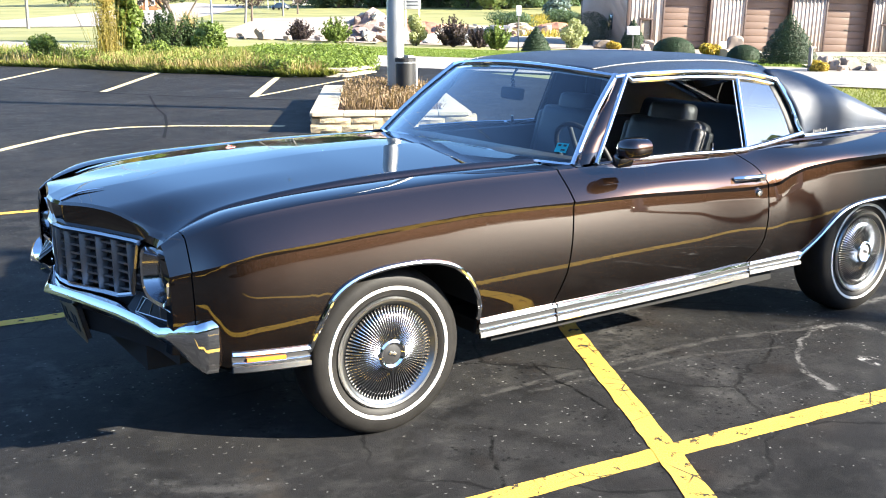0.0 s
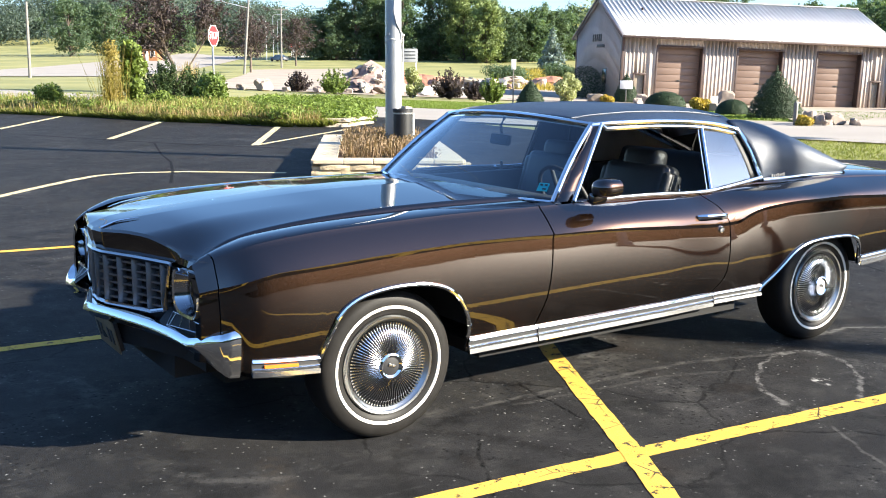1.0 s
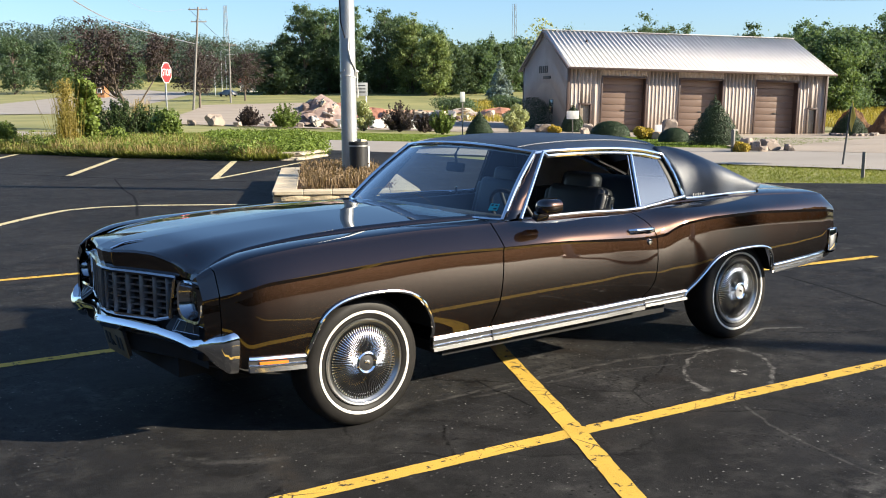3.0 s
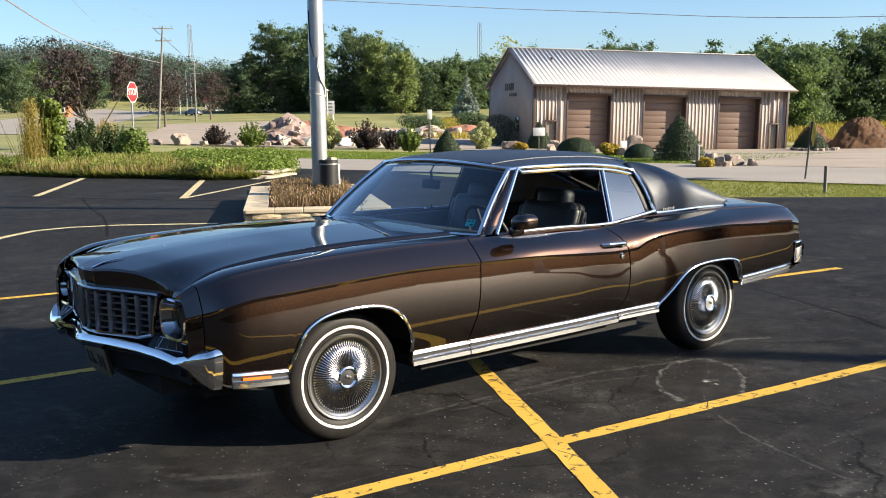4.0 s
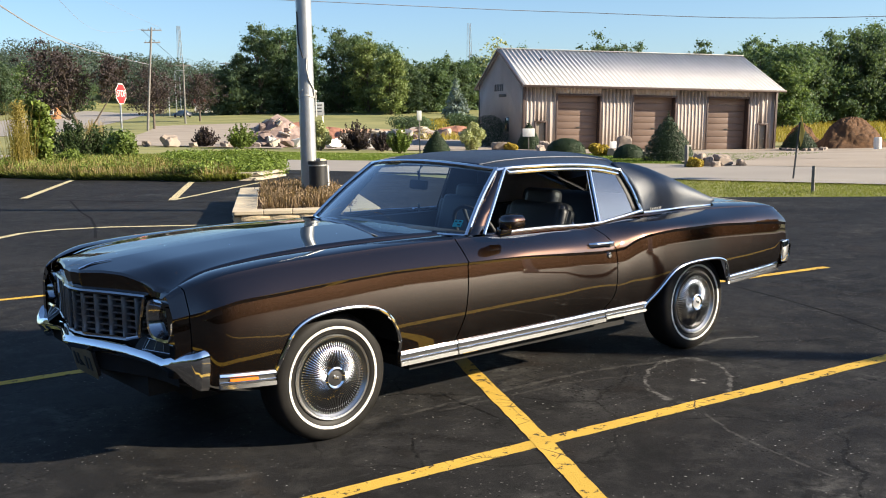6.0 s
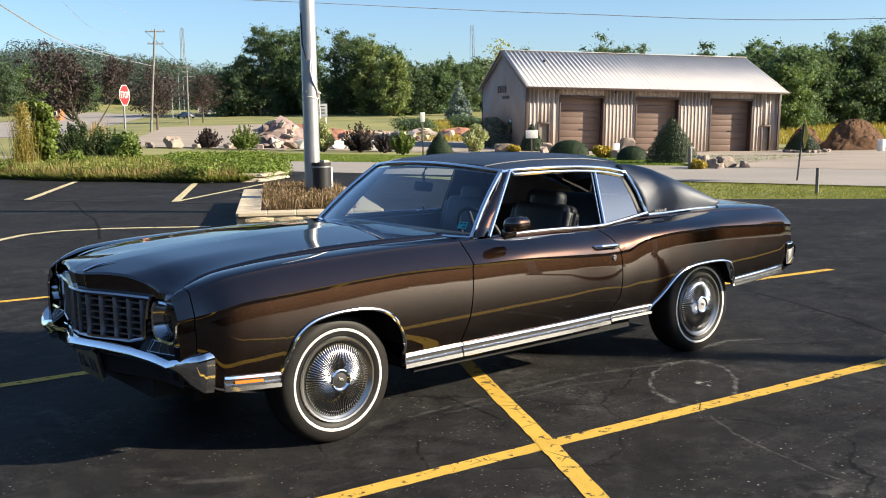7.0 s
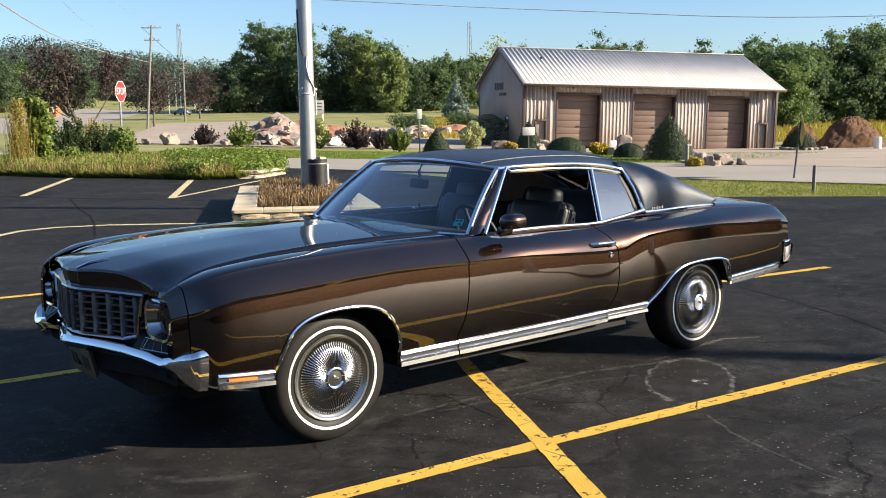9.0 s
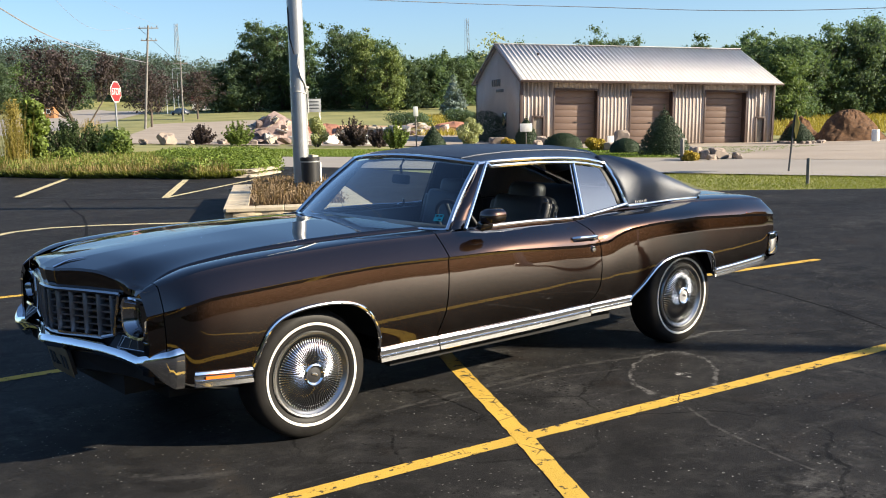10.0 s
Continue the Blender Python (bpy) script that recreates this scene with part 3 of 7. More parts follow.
def stations(a, b, step=.03, more=()):
    xs = list(np.linspace(a, b, max(2, int((b - a) / step) + 1))) + [x for x in more if a < x < b]
    return sorted(set(round(float(x), 4) for x in xs))


ARCH_X = [p[0] for p in FRONT_ARCH + REAR_ARCH] + [-.356, .394, 2.366, 3.23]


def door_gaps(x, z):
    """Sweep of the two door gaps away from upright."""
    f = float(np.interp(z, [.396, .535, .833, .957], [-.066, -.028, -.004, 0]))
    r = float(np.interp(z, [.406, .46, .503, .771, .872, .941], [-.076, -.02, 0, 0, -.055, -.13]))
    return f * max(0, 1 - abs(x - .84) / .2) + r * max(0, 1 - abs(x - 2.062) / .28)


def side_panel(name, a, b, inner, side, label=""):
    """A panel of the flank between x = a and b; inner(x) gives its inner top edge."""
    bm = bmesh.new()
    rows = []
    for x in stations(a, b, .03, ARCH_X):
        sec = flank(x, low_edge(x), *inner(x))
        skew = -.09 * ease(.5, -.7, x) if side > 0 else 0
        rows.append([(x + door_gaps(x, z) + skew, side * w, z) for w, z in sec])
    if name == "fender_cap":
        rows.insert(0, [(p[0] - .004, p[1] - side * .05, p[2] - .03 * (p[2] > .78)) for p in rows[0]])
    grid(bm, rows)
    return part(name, bm, PAINT, car, label, sharp=22)


def fender_in(x):
    return HOOD_HALF(x) + .036, Z_TOP(x) + .004 + .004 * ease(-.6, -.8, x)


def door_in(x):
    return .790, Z_TOP(x) + .004


def quarter_in(x):
    t = ease(2.9, 3.4, x)
    return .77 - .12 * t, Z_TOP(x) + .004 + .012 * t


for side in (-1, 1):
    side_panel("front_fender", -.736, .836, fender_in, side)
    side_panel("fender_cap", -.800, -.740, fender_in, side)
    door = side_panel("door", .844, 2.058, door_in, side)
    quarter = side_panel("quarter_panel", 2.066, 3.97, quarter_in, side)
    # inner dark shell that closes the gaps
    bm = bmesh.new()
    rows = []
    for x in stations(-.79, 3.94, .05, ARCH_X):
        sec = flank(x, low_edge(x) + .012, .70 if x < .8 else .79, Z_TOP(x) - .012, .016)
        rows.append([(x, side * w, z - (.012 if k < 5 else 0)) for k, (w, z) in enumerate(sec)][6:])
    grid(bm, rows)
    part("inner_shell", bm, UNDER, car)
    # wheel arch lips
    for nm, pts in (("arch_moulding", FRONT_ARCH), ("arch_moulding", REAR_ARCH)):
        bm = bmesh.new()
        path = []
        f = pts
        for i in range(len(f) - 1):
            for k in range(3):
                t = k / 3
                path.append((f[i][0] + (f[i + 1][0] - f[i][0]) * t, f[i][1] + (f[i + 1][1] - f[i][1]) * t))
        path.append(f[-1])
        for _ in range(4):
            path = [path[0]] + [((a[0] + 2 * b[0] + c[0]) / 4, (a[1] + 2 * b[1] + c[1]) / 4) for a, b, c in zip(path, path[1:], path[2:])] + [path[-1]]
        line = [(x, side * (flank(x, z, .7, .9)[-1][0] + .004), z + .004) for x, z in path]
        tube(bm, line, .010, 8)
        part(nm, bm, CHROME, car, "chrome lip")
    # wheel housings
    for cx in (.02, 2.88):
        bm = bmesh.new()
        rows = []
        for k in range(15):
            a = math.pi * (.06 + .88 * k / 14)
            rows.append([(cx + .42 * math.cos(a), side * w, .36 + .40 * math.sin(a)) for w in (.50, .87)])
        grid(bm, rows)
        box(bm, (.84, .02, .40), (cx, side * .5, .55))
        part("wheel_housing", bm, UNDER, car)


def moulding(a, b, za, zb, side, y=None, h=.085, name="sill_moulding", amber=None):
    """A bright sill trim of two ribs with a black groove between them."""
    bm = bmesh.new()
    n = max(4, int((b - a) / .045))
    path = []
    for k in range(n + 1):
        t = k / n
        x, z = a + (b - a) * t, za + (zb - za) * t
        path.append((x, side * (flank(x, z - .02, .7, .9)[-1][0] + .002), z))
    for top, hh, out in ((0.0, .21, .014), (-.48, .09, .011), (-.68, .32, .014)):
        d = (.22 if top > -.6 else .04) * hh * h
        p = [(0, top * h), (out - d - .003, top * h), (out - d, top * h - .002), (out, (top - hh) * h + .003), (out - .003, (top - hh) * h), (0, (top - hh) * h)]
        sweep(bm, path, p, lambda i: Vector((0, side, 0)))
    ob = part(name, bm, CHROME, car, "bright ribbed trim")
    bm = bmesh.new()
    p = [(0, -.25 * h), (.003, -.25 * h), (.003, -.66 * h), (0, -.66 * h)]
    sweep(bm, path, p, lambda i: Vector((0, side, 0)))
    part("groove", bm, DARK, ob, "black groove")
    if amber:
        bm = bmesh.new()
        i0 = [q for q in path if amber[0] <= q[0] <= amber[1]]
        p = [(0, -.33 * h), (.011, -.34 * h), (.011, -.50 * h), (0, -.50 * h)]
        sweep(bm, i0, p, lambda i: Vector((0, side, 0)))
        part("marker_lamp", bm, AMBER, ob, "orange side marker lamp")
    return ob


for side in (-1, 1):
    moulding(.40, .790, .396, .398, side, h=.078)
    moulding(.798, 2.012, .398, .404, side, h=.078)
    moulding(2.018, 2.375, .404, .411, side, h=.066)
    moulding(-.640, -.352, .462, .438, side, h=.075, amber=(-.62, -.40))
    moulding(3.235, 3.86, .490, .516, side, h=.062)

# nose and hood


def nose_x(y):
    return -.075 * ease(0, .6, y) + float(np.interp(abs(y), [0, .1, .3, .5, .56, .70, .8], [-.985, -.972, -.887, -.816, -.806, -.800, -.795]))


def hood_front(y):
    y = abs(y)
    return float(np.interp(y, [0, .10, .30, .50, .53, .60, .69], [-.985, -.974, -.900, -.820, -.806, -.778, -.748]))


def hood_back(y):
    return .80 + .10 * (abs(y) / .69) ** 2


def hood_z(x, y):
    """A flat ridge between two folds, gentle flanks, a steeper band, then a nearly level run to the fenders."""
    a = abs(y)
    e, m = HOOD_EDGE(x), HOOD_MID(x)
    fold = .085 + .03 * ease(-.9, .8, x)
    if a <= fold:
        return m - .001 * (a / fold) ** 2
    u = (a - fold) / (HOOD_HALF(x) - fold)
    k = ease(.10, -.60, x)
    return m - .001 - (m - .001 - e) * ((1 - .45 * k) * (.85 * u + .15 * u * u) + .45 * k * ease(.45, 1.0, u))


bm = bmesh.new()
rows = []
ys = sorted(set(list(np.linspace(-.688, .688, 141)) + [-.53, .53, -.635, .635]))
for i in range(46):
    t = (i / 45) ** 1.3
    row = []
    for y in ys:
        x = hood_front(y) + (hood_back(y) - hood_front(y)) * t
        yy = y * HOOD_HALF(x) / .688
        row.append((x - .08 * ease(0, .6, y) * ease(.5, -.7, x), yy, hood_z(x, yy)))
    # the edge turns down into the gap beside the fender
    drop = .006 + .020 * ease(-.80, -.60, row[0][0])
    a, b = row[0], row[-1]
    turn = ((.030, 1.0), (.020, .52), (.009, .12))
    rows.append([(a[0], a[1] - o, a[2] - drop * d) for o, d in turn] + row + [(b[0], b[1] + o, b[2] - drop * d) for o, d in turn[::-1]])
first = rows[0]
lip1 = [(x - .008, y, z - .012) for x, y, z in first]
lip2 = [((x + nose_x(y)) / 2 - .004, y, z * .45 + .812 * .55) for x, y, z in first]
lip3 = [(nose_x(y) + .008, y, .803) for x, y, z in first]
grid(bm, [lip3, lip2, lip1] + rows)
hood = part("hood", bm, PAINT, car, sharp=34)
bm = bmesh.new()
grid(bm, [[(-.74, y, .77), (.9, y, .90)] for y in (-.72, .72)])
part("engine_bay_cover", bm, UNDER, car)
# hood ornament: a bright blade on the nose
bm = bmesh.new()
p0 = [(-.972 + .15 * t, -.075 - .045 * t, HOOD_MID(-.972 + .15 * t) + .001 + .003 * math.sin(math.pi * t)) for t in np.linspace(0, 1, 12)]
tube(bm, p0, [.007 - .006 * t for t in np.linspace(0, 1, 12)], 8)
part("hood_ornament", bm, CHROME, hood, "bright blade on the nose")

# cowl with wiper slots
bm = bmesh.new()
rows = []
for k in range(25):
    y = -.78 + 1.56 * k / 24
    xb = .955 - .10 * (1 - (y / .78) ** 2)
    hb = min(hood_back(y), xb - .02) if abs(y) < .69 else xb - .12
    rows.append([(hb + .006, y, .950), (hb + .03, y, .946), (xb - .01, y, .952), (xb + .05, y, .95)])
grid(bm, rows)
part("cowl", bm, PAINT, car, thick=.006)
for y0, y1, x0 in ((-.62, -.02, .86), (-.05, .55, .86)):
    bm = bmesh.new()
    tube(bm, [(x0 - .02, y0 + .1, .962), (x0 + .01, y0 + .3, .975), (x0 + .03, y1, .972)], .006, 6)
    part("wiper", bm, DULL_CHROME, car, "bright wiper arm")

# windshield
WS_B, WS_T = (.955, .792, .955), (1.325, .632, 1.302)


def ws_point(u, v):
    """u from -1 to 1 across, v from 0 at the cowl to 1 at the header."""
    w = WS_B[1] + (WS_T[1] - WS_B[1]) * v
    bow = (.115 - .035 * v) * (1 - abs(u) ** 3)
    up = .036 * v * (1 - u * u)
    return Vector((WS_B[0] + (WS_T[0] - WS_B[0]) * v - bow - .012 * math.sin(math.pi * v), u * w, WS_B[2] + (WS_T[2] - WS_B[2]) * v + up + .008 * math.sin(math.pi * v)))


bm = bmesh.new()
grid(bm, [[ws_point(u, v) for u in np.linspace(-1, 1, 25)] for v in np.linspace(0, 1, 13)])
windshield = part("windshield", bm, WINDSHIELD, car)
bm = bmesh.new()
loop = [ws_point(u, 0) for u in np.linspace(-1, 1, 25)]
tube(bm, [p + Vector((-.006, 0, .004)) for p in loop], .009, 6)
part("lower_moulding", bm, CHROME, windshield, "bright moulding")
bm = bmesh.new()
loop = [ws_point(u, 1) for u in np.linspace(-1, 1, 25)]
tube(bm, [p + Vector((-.006, 0, .008)) for p in loop], .012, 6)
part("upper_moulding", bm, CHROME, windshield, "bright moulding")
for side in (-1, 1):
    bm = bmesh.new()
    loop = [ws_point(side, v) for v in np.linspace(-.01, 1.02, 14)]
    tube(bm, [p + Vector((-.005, side * .008, .004)) for p in loop], .014, 8)
    part("side_moulding", bm, CHROME, windshield, "bright moulding")
bm = bmesh.new()
c = [ws_point(-.940, .11), ws_point(-.868, .11), ws_point(-.868, .205), ws_point(-.940, .205)]
vs = [bm.verts.new(p + Vector((-.004, 0, .004))) for p in c]
bm.faces.new(vs)
part("inspection_sticker", bm, STICKER, windshield, "teal windshield sticker")
bm = bmesh.new()
for a, b, v0, v1 in ((-.932, -.912, .168, .190), (-.900, -.880, .168, .190), (-.932, -.906, .125, .142)):
    vs = [bm.verts.new(ws_point(u, v) + Vector((-.006, 0, .006))) for u, v in ((a, v0), (b, v0), (b, v1), (a, v1))]
    bm.faces.new(vs)
part("printed_bars", bm, INK, windshield)

# roof
RAIL = [(1.315, .640, 1.304), (1.42, .660, 1.312), (1.65, .668, 1.314), (1.9, .668, 1.308), (2.16, .668, 1.290), (2.38, .668, 1.252)]
RAIL_Y = curve([(p[0], p[1]) for p in RAIL])
RAIL_Z = curve([(p[0], p[2]) for p in RAIL])
ROOF_MID = curve([(1.24, 1.345), (1.45, 1.376), (1.75, 1.390), (2.0, 1.389), (2.3, 1.374), (2.55, 1.336)])
SAIL_TOP = curve([(2.30, 1.318), (2.375, 1.303), (2.445, 1.296), (2.65, 1.252), (2.86, 1.186), (3.05, 1.116), (3.2, 1.058), (3.35, .996), (3.42, .970)])
SAIL_TOP_Y = curve([(2.30, .615), (2.55, .600), (3.0, .592), (3.42, .585)])
bm = bmesh.new()
rows = []
for k in range(31):
    t = k / 30
    row = []
    for u in np.linspace(-1, 1, 41):
        x0 = WS_T[0] + .002 - .080 * (1 - u * u) + .012 * 0
        x1 = 2.40 + .14 * (1 - u * u)
        x = x0 + (x1 - x0) * t
        xr = min(max(x, 1.315), 2.38)
        yr, zr, zm = RAIL_Y(xr), RAIL_Z(xr), ROOF_MID(min(x, 2.55))
        a = abs(u)
        row.append((x, u * yr, zr + (zm - zr) * (1 - a ** 4.2) - .004))
    rows.append(row)
grid(bm, rows)
roof = part("roof", bm, VINYL, car, "black padded vinyl roof", sharp=50, thick=.02)
for side in (-1, 1):
    bm = bmesh.new()
    seam = []
    for k in range(20):
        x = 1.30 + 1.1 * k / 19
        xr = min(max(x, 1.315), 2.38)
        yr, zr, zm = RAIL_Y(xr), RAIL_Z(xr), ROOF_MID(x)
        a = .80
        seam.append((x, side * a * yr, zr + (zm - zr) * (1 - a ** 4.2) - .002))
    tube(bm, seam, .005, 6)
    part("roof_seam", bm, VINYL, roof)
    # sail panel
    bm = bmesh.new()
    rows = []
    for k in range(27):
        t = k / 26
        xb = 2.475 + (3.235 - 2.475) * t
        xt = 2.375 + (3.420 - 2.375) * t
        bot = Vector((xb, .783 - .03 * t, Z_TOP(xb) + .004))
        top = Vector((xt, SAIL_TOP_Y(xt), SAIL_TOP(xt)))
        row = []
        for v in np.linspace(0, 1, 18):
            p = bot.lerp(top, v)
            p.y = bot.y + (top.y - bot.y) * v ** (2.3 + .35 * ease(0, .4, t)) + .012 * math.sin(math.pi * v)
            p.z += .040 * math.sin(math.pi * v) * ease(0, .15, t) + .030 * v * math.sin(math.pi * t)
            row.append((p.x, side * p.y, p.z))
        rows.append(row)
    grid(bm, rows)
    part("sail_panel", bm, VINYL, roof, "black vinyl rear roof pillar", sharp=60, thick=.02)
    # bright edges of the roof
    bm = bmesh.new()
    line = [(x, side * (RAIL_Y(x) + .008), RAIL_Z(x)) for x in np.linspace(1.315, 2.375, 22)]
    tail = [(2.395, side * .702, 1.21), (2.42, side * .738, 1.14), (2.445, side * .768, 1.05), (2.472, side * .790, .975)]
    tube(bm, line + tail, .013, 8)
    part("drip_rail", bm, CHROME, roof, "bright drip rail")
    bm = bmesh.new()
    line = [(2.478 + .757 * t, side * (.792 - .03 * t), Z_TOP(2.478 + .757 * t) + .008) for t in np.linspace(0, 1, 12)]
    line += [(3.30, side * .71, .972), (3.38, side * .62, .975), (3.43, side * .55, .978)]
    tube(bm, line, .010, 8)
    part("vinyl_edge_moulding", bm, CHROME, roof, "bright moulding")
    bm = bmesh.new()
    for k in range(7):
        box(bm, (.009, .004, .012 if k % 3 else .020), (2.545 + .017 * k, side * .800, .994 + .0006 * k), (0, -4, 0))
    part("script_badge", bm, CHROME, roof, "small bright script badge")
    # windshield pillar
    bm = bmesh.new()
    a0, a1 = Vector((.958, side * .800, .948)), Vector((1.322, side * .640, 1.300))
    b0, b1 = Vector((1.075, side * .806, .955)), Vector((1.375, side * .655, 1.306))
    rows = []
    for v in np.linspace(0, 1, 8):
        p, q = a0.lerp(a1, v), b0.lerp(b1, v)
        o = Vector((0, side * .014, .008))
        i = Vector((.02, -side * .05, -.02))
        rows.append([p, p.lerp(q, .3) + o, p.lerp(q, .8) + o, q, q + i, p + i])
    grid(bm, rows, closed=True)
    part("windshield_pillar", bm, PAINT, car, sharp=50)
    bm = bmesh.new()
    v_in = [b0.lerp(b1, v) + Vector((-.012, side * .010, 0)) for v in np.linspace(0, 1, 10)]
    rail_in = [(x, side * (RAIL_Y(x) + .004), RAIL_Z(x) - .026) for x in np.linspace(1.40, 2.36, 14)]
    tube(bm, v_in + rail_in, .013, 8)
    part("window_frame", bm, CHROME if side < 0 else DARK, car, "bright window frame" if side < 0 else "dark inner window frame")
    # belt moulding, window post and rear side glass
    bm = bmesh.new()
    tube(bm, [(x, side * (.815), Z_TOP(x) + .008) for x in np.linspace(1.20, 2.045, 14)], .011, 8)
    part("belt_moulding", bm, CHROME, car, "bright belt moulding")
    bm = bmesh.new()
    tube(bm, [(2.045 + .045 * t, side * (.800 - .130 * t), .945 + .335 * t) for t in np.linspace(0, 1, 8)], .012, 8)
    tube(bm, [(2.018 + .045 * t, side * (.798 - .130 * t), .945 + .335 * t) for t in np.linspace(0, 1, 8)], .005, 6)
    part("window_post", bm, CHROME if side < 0 else DARK, car, "bright upright" if side < 0 else "dark inner upright")
    bm = bmesh.new()
    q = [Vector((2.05, .795, .945)), Vector((2.455, .770, .985)), Vector((2.36, .672, 1.235)), Vector((2.10, .668, 1.272))]
    rows = []
    for v in np.linspace(0, 1, 8):
        rows.append([(p.x, side * (p.y + .012 * math.sin(math.pi * v)), p.z) for p in (q[0].lerp(q[3], v).lerp(q[1].lerp(q[2], v), u) for u in np.linspace(0, .86, 8))])
    grid(bm, rows)
    part("quarter_window", bm, WINDOW if side < 0 else WINDSHIELD, car)
    bm = bmesh.new()
    rows = []
    for v in np.linspace(0, 1, 8):
        rows.append([(p.x, side * (p.y + .012 * math.sin(math.pi * v)), p.z) for p in (q[0].lerp(q[3], v).lerp(q[1].lerp(q[2], v), u) for u in np.linspace(.86, 1.06, 4))])
    grid(bm, rows)
    part("quarter_window_frame", bm, DARK, car, thick=.02)
    bm = bmesh.new()
    tube(bm, [(2.06 + .40 * t, side * (.808 - .012 * t), .945 + .045 * t) for t in np.linspace(0, 1, 8)], .010, 8)
    part("quarter_sill_moulding", bm, CHROME, car, "bright moulding")

# rear window
bm = bmesh.new()
rows = []
for v in np.linspace(0, 1, 12):
    x = 2.50 + (3.40 - 2.50) * v
    yt, zt = SAIL_TOP_Y(x), SAIL_TOP(x)
    rows.append([(x + .04 * (1 - u * u), u * yt, zt + .018 * (1 - u * u)) for u in np.linspace(-1, 1, 15)])
grid(bm, rows)
rear_window = part("rear_window", bm, WINDSHIELD, car)
for side in (-1, 1):
    bm = bmesh.new()
    tube(bm, [(x, side * (SAIL_TOP_Y(x) - .012), SAIL_TOP(x) - .020) for x in np.linspace(2.50, 3.38, 12)], .010, 6)
    part("rear_window_moulding", bm, CHROME, rear_window, "bright moulding")

# trunk lid, tail panel and rear bumper
bm = bmesh.new()
rows = []
for k in range(20):
    x = 3.40 + (4.06 - 3.40) * k / 19
    xe = min(x, 3.97)
    rows.append([(x, u * .655, Z_TOP(xe) + .016 + .03 * (1 - u * u) - max(0, x - 3.97) * .3) for u in np.linspace(-1, 1, 17)])
grid(bm, rows)
part("trunk_lid", bm, PAINT, car, sharp=50)
bm = bmesh.new()
rows = []
for z in np.linspace(.46, .835, 8):
    rows.append([(4.04 - .10 * abs(u) ** 3 - .03 * abs(z - .65) * 2, u * .880, z) for u in np.linspace(-1, 1, 21)])
grid(bm, rows)
part("tail_panel", bm, PAINT, car)
for side in (-1, 1):
    bm = bmesh.new()
    box(bm, (.03, .36, .10), (4.07, side * .58, .72), (0, 0, side * 6), .01)
    part("tail_lamp", bm, RED_LENS, car, "red tail lamp")
bm = bmesh.new()
rows = []
for y in np.linspace(-1, 1, 27):
    a = abs(y)
    x = 4.085 - .10 * a ** 2.5
    yy = y * .935
    rows.append([(x - .10, yy, .668), (x - .01, yy, .672), (x + .012, yy, .63), (x, yy, .56), (x - .015, yy * .985, .50), (x - .10, yy * .97, .49)])
grid(bm, rows, closed=True)
for s in (-1, 1):
    box(bm, (.085, .016, .160), (3.950, s * .918, .588), (0, 0, s * 5), .008)
part("rear_bumper", bm, CHROME, car, "chrome rear bumper", sharp=40)

# grille
bm = bmesh.new()
line = [(nose_x(y) - .012, y, .797) for y in np.linspace(-.52, .52, 41)]
sweep(bm, line, [(-.03, .010), (-.002, .011), (.004, .002), (.0, -.008), (-.03, -.010)], lambda i: Vector((-1, 0, 0)))
line = [(nose_x(y) - .004, y, .578) for y in np.linspace(-.37, .37, 31)]
sweep(bm, line, [(-.03, .008), (.0, .009), (.0, -.008), (-.03, -.008)], lambda i: Vector((-1, 0, 0)))
for s in (-1, 1):
    tube(bm, [(nose_x(s * .37), s * .37, .578), (nose_x(s * .46) - .004, s * .46, .600), (nose_x(s * .48) - .004, s * .485, .70), (nose_x(s * .5) - .004, s * .505, .79)], .009, 6)
grille = part("grille", bm, GRILLE_RIM, car, "bright grille surround")
bm = bmesh.new()
grid(bm, [[(nose_x(y) + .075, y, z) for y in np.linspace(-.53, .53, 25)] for z in (.56, .80)])
part("grille_backing", bm, UNDER, grille)
for k in range(11):
    y = -.4375 + .0875 * k
    bm = bmesh.new()
    box(bm, (.040, .015, .205), (nose_x(y) + .018, y, .686), (0, 0, 0), .004)
    part("upright_bar", bm, GRILLE_GREY, grille)
for k in range(6):
    z = .603 + .0325 * k
    bm = bmesh.new()
    line = [(nose_x(y) + .012, y, z) for y in np.linspace(-.48, .48, 33)]
    sweep(bm, line, [(-.050, .004), (.0, .004), (.0, -.004), (-.050, -.004)], lambda i: Vector((-1, 0, 0)))
    part("cross_bar", bm, GRILLE_GREY, grille)
# lower grille slots
bm = bmesh.new()
grid(bm, [[(nose_x(y) + .02, y, z) for y in np.linspace(-.76, .76, 27)] for z in (.40, .58)])
part("lower_panel", bm, UNDER, car)

# front bumper line: half width, reach, top and bottom
B_Y = [0, .25, .46, .60, .70, .775, .835, .868, .884, .888]
B_X = [-1.045, -.968, -.902, -.860, -.830, -.802, -.774, -.752, -.725, -.680]
B_T = [.566, .566, .560, .548, .530, .545, .562, .570, .578, .584]
B_B = [.500, .500, .496, .486, .462, .440, .412, .396, .388, .386]
